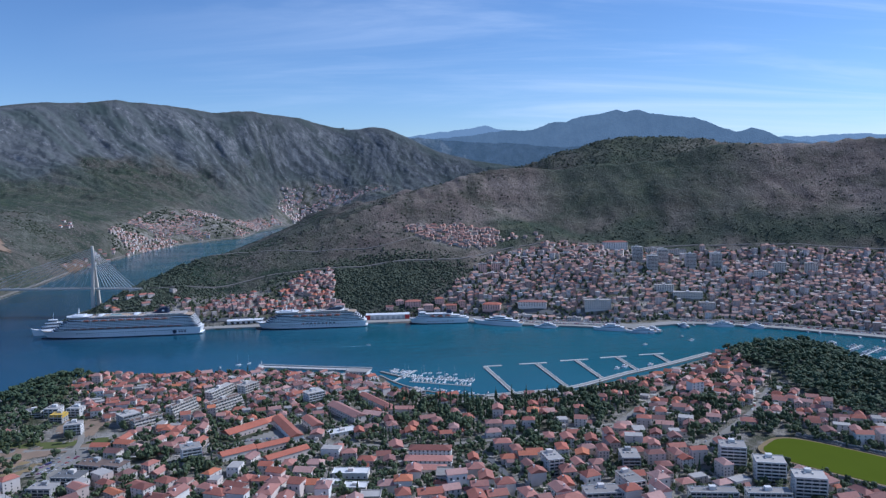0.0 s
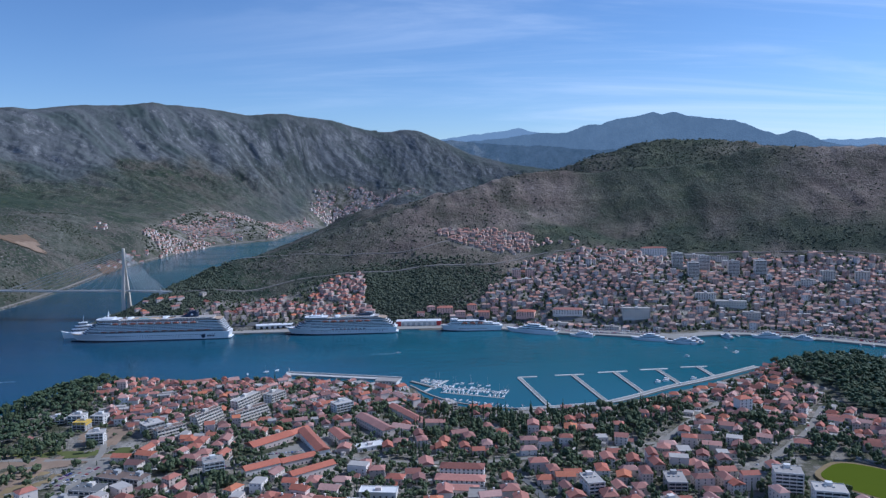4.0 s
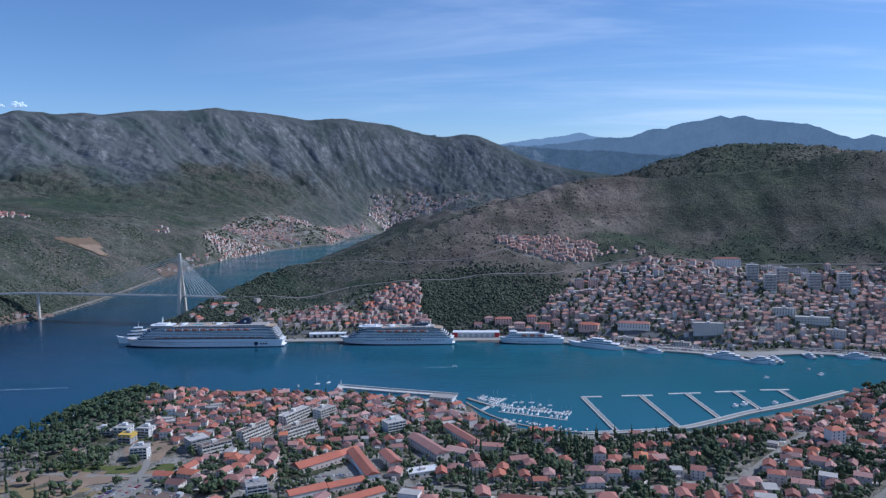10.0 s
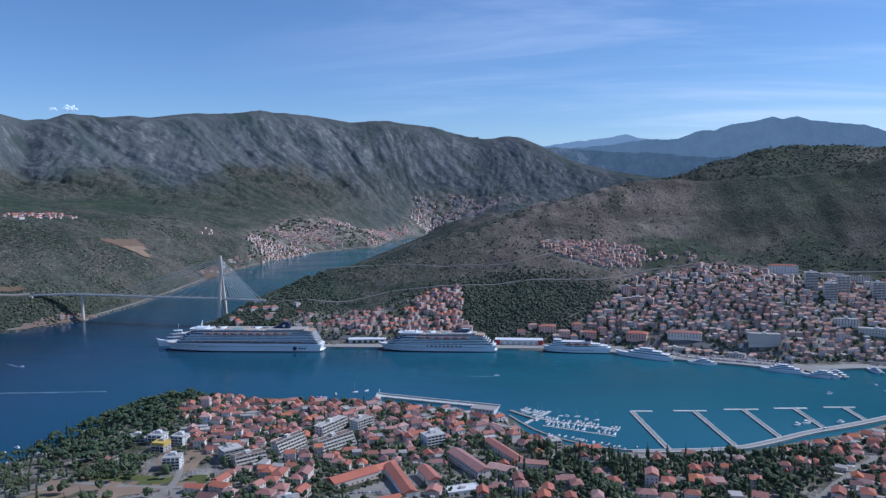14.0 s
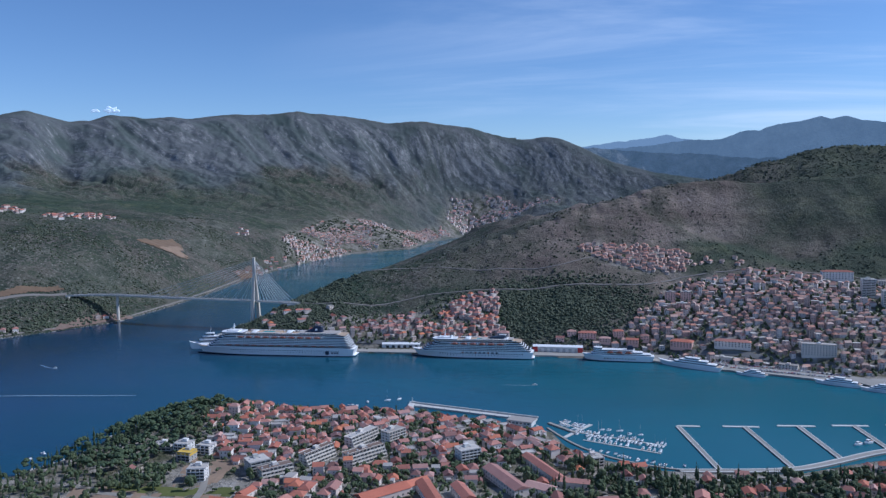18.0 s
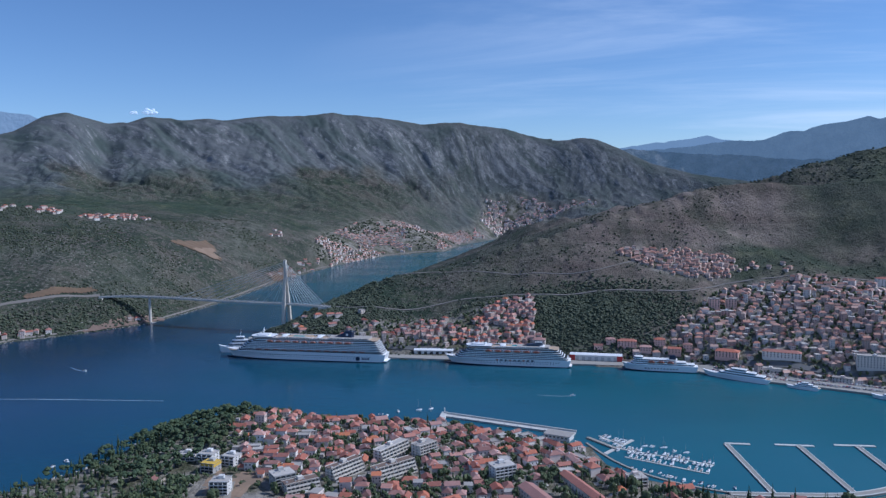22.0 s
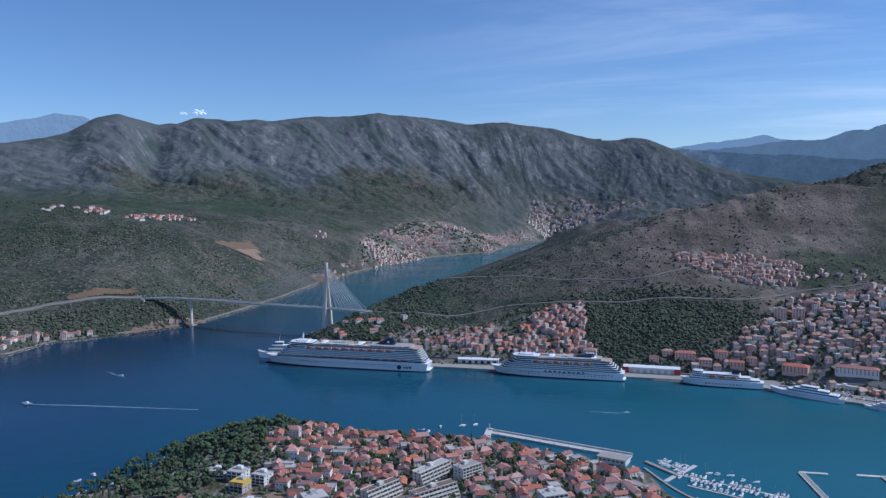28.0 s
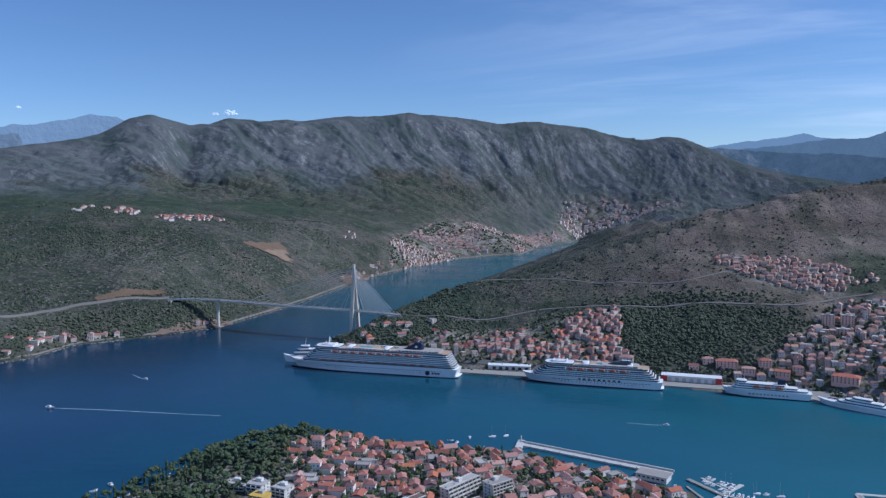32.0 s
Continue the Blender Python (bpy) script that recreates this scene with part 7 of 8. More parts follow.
def joined_houses(name, pts, seed, label, wmin=10, wmax=15.5, flat=0.15, high=0.2, angle=town_angle, roof=None, wall=None, n=3, deep=(8, 11), tall=(3.8, 5.0, 5.8)):
    rj = np.random.RandomState(seed)
    V, FQ, FT, FR, FRT, FW, FF = [], [], [], [], [], [], []
    zs = height(pts[:, 0], pts[:, 1])
    base = 0
    for (x, y), z in zip(pts, zs):
        w, d = rj.uniform(wmin, wmax), rj.uniform(*deep)
        h = rj.choice(tall) if rj.rand() > high else rj.uniform(10, 14)
        th = radians(angle(x, y) + rj.choice([0, 90]) + rj.uniform(-9, 9))
        c, s = math.cos(th), math.sin(th)

        def put(p):
            p = np.asarray(p, float)
            return np.stack([x + c * p[:, 0] - s * p[:, 1], y + s * p[:, 0] + c * p[:, 1], z + p[:, 2]], -1)
        hw, hd, e = w / 2, d / 2, 0.5
        b8 = [(-hw, -hd, -4), (hw, -hd, -4), (hw, hd, -4), (-hw, hd, -4), (-hw, -hd, h), (hw, -hd, h), (hw, hd, h), (-hw, hd, h)]
        V.append(put(b8))
        FQ.append(np.array([(0, 1, 5, 4), (1, 2, 6, 5), (2, 3, 7, 6), (3, 0, 4, 7), (4, 5, 6, 7)]) + base)
        base += 8
        if rj.rand() < flat:
            p = [(-hw, -hd, h + 0.05), (hw, -hd, h + 0.05), (hw, hd, h + 0.05), (-hw, hd, h + 0.05), (-hw, -hd, h + 0.5), (hw, -hd, h + 0.5), (hw, hd, h + 0.5), (-hw, hd, h + 0.5)]
            V.append(put(p))
            FF.append(np.array([(0, 1, 5, 4), (1, 2, 6, 5), (2, 3, 7, 6), (3, 0, 4, 7), (4, 5, 6, 7)]) + base)
            base += 8
        else:
            rise, ins = rj.uniform(2.2, 3.2), (hd * 0.9 if rj.rand() < 0.5 else 0.0)
            p = [(-hw - e, -hd - e, h - 0.1), (hw + e, -hd - e, h - 0.1), (hw + e, hd + e, h - 0.1), (-hw - e, hd + e, h - 0.1), (-hw - e + ins, 0, h + rise), (hw + e - ins, 0, h + rise)]
            V.append(put(p))
            FR.append(np.array([(0, 1, 5, 4), (2, 3, 4, 5), (3, 2, 1, 0)]) + base)
            FRT.append(np.array([(1, 2, 5), (3, 0, 4)]) + base)
            base += 6
        for side in range(4):
            L = w if side % 2 == 0 else d
            for f in range(int(h / 2.8)):
                for k in range(n):
                    if rj.rand() < 0.2:
                        continue
                    t0 = (k + 0.5) / n * L - L / 2 - 0.55
                    zz = f * 2.8 + 0.9
                    q = []
                    for tt, z2 in ((t0, zz), (t0 + 1.1, zz), (t0 + 1.1, zz + 1.4), (t0, zz + 1.4)):
                        q.append({0: (tt, -hd - 0.05, z2), 1: (hw + 0.05, tt, z2), 2: (-tt, hd + 0.05, z2), 3: (-hw - 0.05, -tt, z2)}[side])
                    V.append(put(q))
                    FW.append(np.array([(0, 1, 2, 3)]) + base)
                    base += 4
    fb = [FQ, FR + FRT, FW, FF]
    ob = quick_mesh(name, np.concatenate(V), [f for f in fb], [wall or m_wall, roof or m_roof, m_glass, m_flat])
    return tagged(ob, label, "houses", kind="stuff")


rest = np.array([p for p in sites if p not in chosen])
ry = random.Random(88)
small, slabs, fences = [], [], []
for x, y in sites:
    a = radians(town_angle(x, y) + ry.choice([0, 90, 180, 270]))
    if ry.random() < 0.55:
        r = ry.uniform(8.0, 10.5)
        small.append((x + r * math.cos(a), y + r * math.sin(a)))
    for _ in range(2):
        b2 = a + ry.choice([1.57, 3.14, 4.71]) + ry.uniform(-0.4, 0.4)
        r = ry.uniform(6.5, 10)
        slabs.append((x + r * math.cos(b2), y + r * math.sin(b2), a, ry.uniform(2, 5), ry.uniform(1.2, 3), 0.35))
    b2 = a + ry.uniform(0, 6.28)
    fences.append((x + 9 * math.cos(b2), y + 9 * math.sin(b2), a, ry.uniform(4, 9), 0.25, 1.5))


def slab_field(name, items, material, label, category):
    """Low paved terraces or garden walls, all in one mesh: x, y, turn, half length, half width, height."""
    q = np.array(items)
    z = np.array([ground_at(i[0], i[1]) for i in items])
    c, s = np.cos(q[:, 2]), np.sin(q[:, 2])
    vs = []
    for zz in (-1.5, None):
        for sx, sy in ((-1, -1), (1, -1), (1, 1), (-1, 1)):
            u, v = sx * q[:, 3], sy * q[:, 4]
            vs.append(np.stack([q[:, 0] + c * u - s * v, q[:, 1] + s * u + c * v, z + (zz if zz else q[:, 5])], -1))
    v = np.stack(vs, 1).reshape(-1, 3)
    f = np.array([(4, 5, 6, 7), (0, 1, 5, 4), (1, 2, 6, 5), (2, 3, 7, 6), (3, 0, 4, 7)])
    f = (f[None] + (np.arange(len(q)) * 8)[:, None, None]).reshape(-1, 4)
    return tagged(quick_mesh(name, v, [[f]], [material]), label, category, kind="stuff")


slab_field("terraces", slabs, m_yard, "pale paved yards and terraces beside the houses", "terraces")
slab_field("garden_walls", fences, m_yard, "low pale garden walls between the houses", "walls")
small = np.array([p for p in small if min((p[0] - a) ** 2 + (p[1] - b2) ** 2 for a, b2, q in FOOT) > 36 and road_clear(p[0], p[1], 5)])
joined_houses("outbuildings", small, 15, "small outbuildings with low tiled or flat roofs in the gardens", 4, 7.5, flat=0.35, high=0.0, deep=(3.5, 6), tall=(2.6, 3.2, 4.6), n=1)
FOOT += [(float(x), float(y), 3.0) for x, y in small]
front = np.array([near_zone(*p) for p in rest])
joined_houses("houses_front", rest[front], 25, "large pale plastered houses with terracotta roofs among gardens", wmin=11, wmax=18, deep=(9, 13), flat=0.14, high=0.12, tall=(5.8, 6.6, 8.4))
joined_houses("houses_beyond", rest[~front], 5, "pale plastered houses with terracotta roofs towards the shore", wmin=8, wmax=14.5, deep=(7, 10), flat=0.1, high=0.03, tall=(4.2, 5.4, 6.6))
pe = np.concatenate([spread(TOWN_E, 12.8, 9, 0.88)])
pe = np.array([p for p in pe if free(p[0], p[1], 6.0) and not (p[1] < 1440 - 0.06 * p[0] and p[0] < 190) and p[0] < 1600])
pe = pe[fractal(pe[:, 0], pe[:, 1], 110, 71, 2) > np.where(pe[:, 0] > 640, -1.3, -1.05)]
de, _ = seg_dist(pe[:, 0], pe[:, 1], QUAY, False)
dh, _ = seg_dist(pe[:, 0], pe[:, 1], [(-560, 1462), (-430, 1455), (-250, 1446), (0, 1430), (200, 1412), (330, 1372), (470, 1300), (560, 1290), (660, 1250), (760, 1170), (880, 1060)], False)
pe = pe[(de > 40) & (dh > 10)]
pq = np.concatenate([spread([(-152, 1500), (-56, 1500), (-56, 1588), (-150, 1592)], 11.5, 19, 0.85), spread([(-330, 1440), (-35, 1440), (-50, 1500), (-144, 1532), (-236, 1535), (-300, 1510)], 12.5, 20, 0.80), spread([(-470, 1440), (-330, 1440), (-300, 1500), (-400, 1490)], 19, 22, 0.6)])
pq = pq[fractal(pq[:, 0], pq[:, 1], 60, 77, 2) > -0.55]
pq = np.array([p for p in pq if free(p[0], p[1], 5.0)])
pq = pq[(seg_dist(pq[:, 0], pq[:, 1], QUAY, False)[0] > 40) & (seg_dist(pq[:, 0], pq[:, 1], [(-560, 1462), (-430, 1455), (-250, 1446), (0, 1430)], False)[0] > 9)]
joined_houses("houses_old_quay", pq, 16, "close-set pink and cream houses with terracotta roofs above the quay", wmin=7, wmax=12, deep=(6, 8.5), tall=(4.0, 5.4, 6.6), flat=0.12, high=0.05, wall=m_wall_pink)
pe = pe[(pe[:, 0] > -50)]
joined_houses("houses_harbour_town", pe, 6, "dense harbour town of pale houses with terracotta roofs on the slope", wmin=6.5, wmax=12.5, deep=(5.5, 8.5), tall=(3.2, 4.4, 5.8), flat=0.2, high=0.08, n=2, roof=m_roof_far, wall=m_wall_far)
pu = np.concatenate([spread(TOWN_UP, 9.5, 10, 0.85), spread([(310, 1650), (330, 1690), (420, 1690), (450, 1665), (380, 1650)], 19, 28, 0.7)])
pu = pu[fractal(pu[:, 0], pu[:, 1], 55, 79, 2) > -0.85]
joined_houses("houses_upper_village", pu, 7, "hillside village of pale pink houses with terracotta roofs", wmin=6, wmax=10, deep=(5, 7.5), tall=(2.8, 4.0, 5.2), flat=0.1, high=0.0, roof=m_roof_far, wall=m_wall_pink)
pm = spread(TOWN_M, 15, 11, 0.85)
pm = pm[fractal(pm[:, 0], pm[:, 1], 130, 73, 2) > -0.25]
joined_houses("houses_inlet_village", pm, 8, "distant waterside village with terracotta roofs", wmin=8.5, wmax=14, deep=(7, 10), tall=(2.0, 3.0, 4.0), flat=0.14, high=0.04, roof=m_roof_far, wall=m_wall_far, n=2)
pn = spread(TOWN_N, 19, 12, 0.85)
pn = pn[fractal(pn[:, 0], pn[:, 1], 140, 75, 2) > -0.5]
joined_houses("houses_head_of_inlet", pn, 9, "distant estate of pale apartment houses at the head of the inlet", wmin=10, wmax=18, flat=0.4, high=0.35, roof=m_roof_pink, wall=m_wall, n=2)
pw = spread([(-1130, 1300), (-1056, 1350), (-1060, 1440), (-1000, 1530), (-1060, 1500), (-1120, 1420)], 22, 13, 0.6)
pw = np.concatenate([pw, [(-1025, 1515), (-1008, 1528), (-1040, 1490), (-915, 1660), (-905, 1672)], spread([(-900, 2350), (-872, 2470), (-850, 2720), (-820, 2980), (-745, 3250), (-800, 3200), (-900, 2700)], 34, 14, 0.6)])
pk = spread([(-545, 1500), (-400, 1466), (-330, 1500), (-350, 1556), (-500, 1575)], 30, 16, 0.7)
joined_houses("houses_bridge_foot", pk, 12, "scattered houses with terracotta roofs near the bridge", flat=0.1, high=0.1)
joined_houses("houses_west_shore", pw, 10, "scattered shore houses with terracotta roofs", flat=0.1, high=0.05)
pv = np.concatenate([spread([(-1560, 2050), (-1467, 2031), (-1424, 2164), (-1480, 2260), (-1530, 2240)], 24, 15, 0.55), spread([(-1402, 2180), (-1296, 2111), (-1255, 2290), (-1269, 2370), (-1350, 2427), (-1400, 2300)], 23, 17, 0.6), spread([(-1090, 2680), (-1000, 2720), (-980, 2860), (-1060, 2800)], 30, 18, 0.5)])
joined_houses("houses_upland_hamlet", pv, 11, "scattered pale houses of an upland hamlet", flat=0.1, high=0.05)


# rows of cars and vans left along the harbour
rcar = np.random.RandomState(61)
rows_c = []
for a, b2, n in (((215, 1368), (300, 1328), 34), ((222, 1384), (318, 1340), 34), ((236, 1394), (350, 1340), 38), ((300, 1318), (440, 1256), 46), ((330, 1330), (452, 1270), 44), ((565, 1272), (700, 1200), 44), ((700, 1196), (860, 1062), 50), ((-480, 1436), (-300, 1430), 30)):
    u = (np.arange(n) + rcar.uniform(0.2, 0.8, n)) / n
    rows_c.append(np.stack([a[0] + (b2[0] - a[0]) * u, a[1] + (b2[1] - a[1]) * u, np.full(n, math.atan2(b2[1] - a[1], b2[0] - a[0]) + 1.2), rcar.choice([1.0, 1.0, 1.35], n)], -1))
rows_c = np.concatenate(rows_c)
unit = np.array([(sx * 2.1, sy * 0.88, z) for z in (0.3, 0.9) for sx, sy in ((-1, -1), (1, -1), (1, 1), (-1, 1))] + [(sx * w, sy * 0.75, z) for z, w in ((0.9, 1.5), (1.5, 1.0)) for sx, sy in ((-1, -1), (1, -1), (1, 1), (-1, 1))])
cf = np.array([(4, 5, 6, 7), (0, 1, 5, 4), (1, 2, 6, 5), (2, 3, 7, 6), (3, 0, 4, 7)])
cc, cs = np.cos(rows_c[:, 2])[:, None], np.sin(rows_c[:, 2])[:, None]
ux, uy, uz = (unit[None, :, k] * rows_c[:, 3:4] for k in range(3))
zc = np.array([max(ground_at(x, y), 2.9) for x, y in rows_c[:, :2]])[:, None]
cv = np.stack([rows_c[:, :1] + cc * ux - cs * uy, rows_c[:, 1:2] + cs * ux + cc * uy, zc + uz], -1).reshape(-1, 3)
ff = np.concatenate([cf, cf + 8])
ff = (ff[None] + (np.arange(len(rows_c)) * 16)[:, None, None]).reshape(-1, 4)
tagged(quick_mesh("parked_vehicles", cv, [[ff]], [m_car]), "rows of parked cars and vans on the harbour quay", "cars", kind="stuff")

# ---- trees, scrub, rocks ----
PHI = (1 + 5 ** 0.5) / 2
ICO_V = np.array([(-1, PHI, 0), (1, PHI, 0), (-1, -PHI, 0), (1, -PHI, 0), (0, -1, PHI), (0, 1, PHI), (0, -1, -PHI), (0, 1, -PHI), (PHI, 0, -1), (PHI, 0, 1), (-PHI, 0, -1), (-PHI, 0, 1)], float) / math.hypot(1, PHI)
ICO_F = np.array([(0, 11, 5), (0, 5, 1), (0, 1, 7), (0, 7, 10), (0, 10, 11), (1, 5, 9), (5, 11, 4), (11, 10, 2), (10, 7, 6), (7, 1, 8), (3, 9, 4), (3, 4, 2), (3, 2, 6), (3, 6, 8), (3, 8, 9), (4, 9, 5), (2, 4, 11), (6, 2, 10), (8, 6, 7), (9, 8, 1)])


def clumps(name, centre, size, material, seed, ragged=0.38):
    """Many small ragged clumps of leaves (or stones) in one mesh."""
    rv = np.random.RandomState(seed)
    n = len(centre)
    rot = rv.rand(n) * math.tau
    c, s = np.cos(rot), np.sin(rot)
    v = ICO_V[None] * (1 + ragged * (rv.rand(n, 12, 1) * 2 - 1))
    x = v[..., 0] * c[:, None] - v[..., 1] * s[:, None]
    y = v[..., 0] * s[:, None] + v[..., 1] * c[:, None]
    v = np.stack([x, y, v[..., 2]], -1) * size[:, None, :] + centre[:, None, :]
    f = (ICO_F[None] + (np.arange(n) * 12)[:, None, None]).reshape(-1, 3)
    return quick_mesh(name, v.reshape(-1, 3), [[f]], [material])


def crown_cloud(rv, kind):
    """Clump centres and sizes of one crown, for a tree about 8 m high."""
    if kind == "cypress":
        n = 15
        t = np.linspace(0.06, 1, n)
        r = 0.95 * np.sin(np.clip(t * 1.05 + 0.18, 0, 1) * math.pi) ** 0.7 + 0.12
        ce = np.stack([rv.normal(0, 0.16, n), rv.normal(0, 0.16, n), t * 10.5], -1)
        return ce, np.stack([r, r, np.full(n, 0.95)], -1)
    n = 17
    a = rv.rand(n) * math.tau
    if kind == "pine":
        q = np.sqrt(rv.rand(n)) * 3.0
        ce = np.stack([q * np.cos(a), q * np.sin(a), 6.2 + rv.rand(n) * 2.2 - 0.12 * q * q], -1)
        sz = rv.uniform(0.8, 1.5, (n, 1)) * np.array([1.0, 1.0, 0.72])
    else:
        q = np.cbrt(rv.rand(n)) * 2.5
        ph = np.arccos(rv.uniform(-0.8, 1, n))
        ce = np.stack([q * np.sin(ph) * np.cos(a), q * np.sin(ph) * np.sin(a), 4.6 + q * np.cos(ph) * 0.85], -1)
        sz = rv.uniform(0.8, 1.45, (n, 1)) * np.ones(3)
    return ce, sz


def tree_kit(kind, seed):
    rv = np.random.RandomState(seed)
    bm = bmesh.new()
    top = {"cypress": 3.0, "pine": 6.4, "broad": 4.4}[kind]
    rod(bm, (0, 0, -1.0), (0.15, 0.1, top), 0.26, 6, 0.12)
    if kind != "cypress":
        for k in range(4):
            a = k * math.tau / 4 + rv.rand()
            rod(bm, (0.1, 0.08, top * 0.72), (1.7 * math.cos(a), 1.7 * math.sin(a), top + 0.9), 0.12, 5, 0.05)
    trunk = mesh_of("trunk", bm, m_trunk)
    ce, sz = crown_cloud(rv, kind)
    ob = clumps("crown", ce, sz, m_leaf_o if kind == "broad" else m_pine_o, seed + 50)
    me = ob.data
    bpy.data.objects.remove(ob)
    return trunk, me


TKITS = {k: [tree_kit(k, 100 + 7 * i) for i in range(4)] for k in ("broad", "pine", "cypress")}
TLAB = {"broad": ("broadleaf_tree", "round dark green broadleaf tree in a garden"), "pine": ("pine_tree", "spreading dark green stone pine"), "cypress": ("cypress_tree", "slim dark green cypress standing among houses")}


def tree(kind, x, y, sc, rot, k):
    tr = empty(TLAB[kind][0], pose(x, y, ground_at(x, y) - 0.1, 0, 0, rot) @ Matrix.Diagonal((sc[0], sc[0], sc[1], 1)), TLAB[kind][1], "tree", "trees of the near town")
    part("trunk", TKITS[kind][k][0], None, tr)
    part("crown", TKITS[kind][k][1], None, tr)


rt = np.random.RandomState(77)
cand = np.concatenate([spread(LAPAD_TOWN, 6.8, 31, 0.88), spread(PARK, 8.2, 32, 0.95), spread([(-560, 700), (-515, 860), (-492, 1000), (-450, 1058), (-400, 1088), (-345, 1094), (-300, 1078), (-335, 1062), (-372, 1000), (-345, 930), (-400, 860), (-430, 760)], 7.5, 33, 0.97)])
foot = np.array(FOOT)
cell = {}
for i, (a, b2, r) in enumerate(FOOT):
    for cx in range(int((a - r - 3) // 30), int((a + r + 3) // 30) + 1):
        for cy in range(int((b2 - r - 3) // 30), int((b2 + r + 3) // 30) + 1):
            cell.setdefault((cx, cy), []).append(i)


def clear(x, y, r):
    for i in cell.get((int(x // 30), int(y // 30)), ()):
        a, b2, q = FOOT[i]
        if (x - a) ** 2 + (y - b2) ** 2 < (q + r) ** 2:
            return False
    return True


rd = np.full(len(cand), 1e9)
for ln in ROADS_NEAR:
    rd = np.minimum(rd, seg_dist(cand[:, 0], cand[:, 1], ln, False)[0])
sd = seg_dist(cand[:, 0], cand[:, 1], LAPAD, True)[0]
in_bare = inside(cand[:, 0], cand[:, 1], [(-345, 892), (-330, 892), (-300, 880), (-270, 850), (-264, 790), (-272, 770), (-300, 690), (-420, 680), (-430, 780), (-345, 790)])
good = [(x, y) for (x, y), r, s, bare in zip(cand, rd, sd, in_bare) if r > 5.5 and s > 7 and clear(x, y, 0.4) and not (bare and rt.rand() < 0.86)]
trees = []
for x, y in good:
    dense = any(math.hypot(x - a, y - b2) < r for a, b2, r in WOODLOT)
    wood = x < -380 and y > 840 or x > 500 and y > 700
    u = rt.rand()
    kind = "cypress" if (x < -425 and y < 960 and u < 0.5) else "pine" if (wood and u < 0.85) else "cypress" if (u < (0.5 if (0 < x < 230 and y > 820) else 0.24 if dense else 0.08)) else "broad"
    if not (wood or dense) and rt.rand() < 0.2:
        continue
    if (wood and rt.rand() < 0.2) or (dense and not wood and rt.rand() < 0.28):
        continue
    trees.append((kind, x, y, rt.uniform(1.0, 1.6) if (wood and x > 0) else rt.uniform(0.9, 1.55) if wood else rt.uniform(0.9, 1.6) if dense else rt.uniform(0.55, 1.2), rt.uniform(0.8, 1.3)))
trees.sort(key=lambda q: math.hypot(q[1], q[2] - 250))
single = [q for q in trees if -330 < q[1] < 420][:210]
ids_single = set(map(id, single))
for kind, x, y, a, b2 in single:
    tree(kind, x, y, (a, a * b2), rt.rand() * 360, rt.randint(4))
groups = {"leaf": ([], []), "needle": ([], [])}
for q in trees:
    if id(q) in ids_single:
        continue
    kind, x, y, a, b2 = q
    ce, sz = crown_cloud(rt, kind)
    pick = rt.permutation(len(ce))[: 8 if kind != "cypress" else 15]
    g = groups["leaf" if kind == "broad" else "needle"]
    z = ground_at(x, y)
    grow = 1.0 if kind == "cypress" else 1.3
    g[0].append(ce[pick] * (a, a, a * b2) + (x, y, z - 0.1))
    g[1].append(sz[pick] * (a * grow, a * grow, a * b2 * grow))
tagged(clumps("tree_crowns_broadleaf", np.concatenate(groups["leaf"][0]), np.concatenate(groups["leaf"][1]), m_leaf, 201), "dark green garden trees between the houses", "trees", kind="stuff")
tagged(clumps("tree_crowns_pine", np.concatenate(groups["needle"][0]), np.concatenate(groups["needle"][1]), m_pine, 202), "dark pines and cypresses of the wooded headlands", "trees", kind="stuff")

# trees between the houses of the harbour town
ce_t = spread(TOWN_E, 10.5, 35, 0.75)
ce_t = np.array([p for p in ce_t if clear(p[0], p[1], 1.0)])
de2 = seg_dist(ce_t[:, 0], ce_t[:, 1], QUAY, False)[0]
ce_t = ce_t[(de2 > 34) & (ce_t[:, 0] < 1500)]
house_pts = np.concatenate([pe, pq])
hd_ok = np.ones(len(ce_t), bool)
for i0 in range(0, len(ce_t), 200):
    dd = np.hypot(ce_t[i0:i0 + 200, 0][:, None] - house_pts[:, 0][None], ce_t[i0:i0 + 200, 1][:, None] - house_pts[:, 1][None]).min(1)
    hd_ok[i0:i0 + 200] = dd > 5.6
ce_t = ce_t[hd_ok]
zz = height(ce_t[:, 0], ce_t[:, 1])
c3 = np.concatenate([np.stack([ce_t[:, 0] + rt.uniform(-1.5, 1.5, len(ce_t)), ce_t[:, 1] + rt.uniform(-1.5, 1.5, len(ce_t)), zz + h], -1) for h in (2.2, 3.8, 5.4)])
s3 = np.concatenate([rt.uniform(1.6, 3.0, (len(ce_t), 1)) * np.array([1, 1, 0.85]) * k for k in (1.0, 0.95, 0.65)])
tagged(clumps("tree_crowns_harbour_town", c3, s3, m_leaf, 203), "dark garden trees between the harbour houses", "trees", kind="stuff")


def scrub(name, x, y, lo, hi, seed, label, lift=0.35):
    z = height(x, y)
    ok = z > 1.5
    x, y, z = x[ok], y[ok], z[ok]
    rv = np.random.RandomState(seed)
    sz = rv.uniform(lo, hi, (len(x), 1)) * rv.uniform(0.7, 1.3, (len(x), 3)) * np.array([1, 1, 0.8])
    return tagged(clumps(name, np.stack([x, y, z + sz[:, 2] * lift], -1), sz, m_shrub, seed), label, "scrub", kind="stuff")


def not_town(x, y):
    return ~(inside(x, y, TOWN_E) | inside(x, y, TOWN_UP)) & (seg_dist(x, y, SHORE_E, False)[0] > 14)


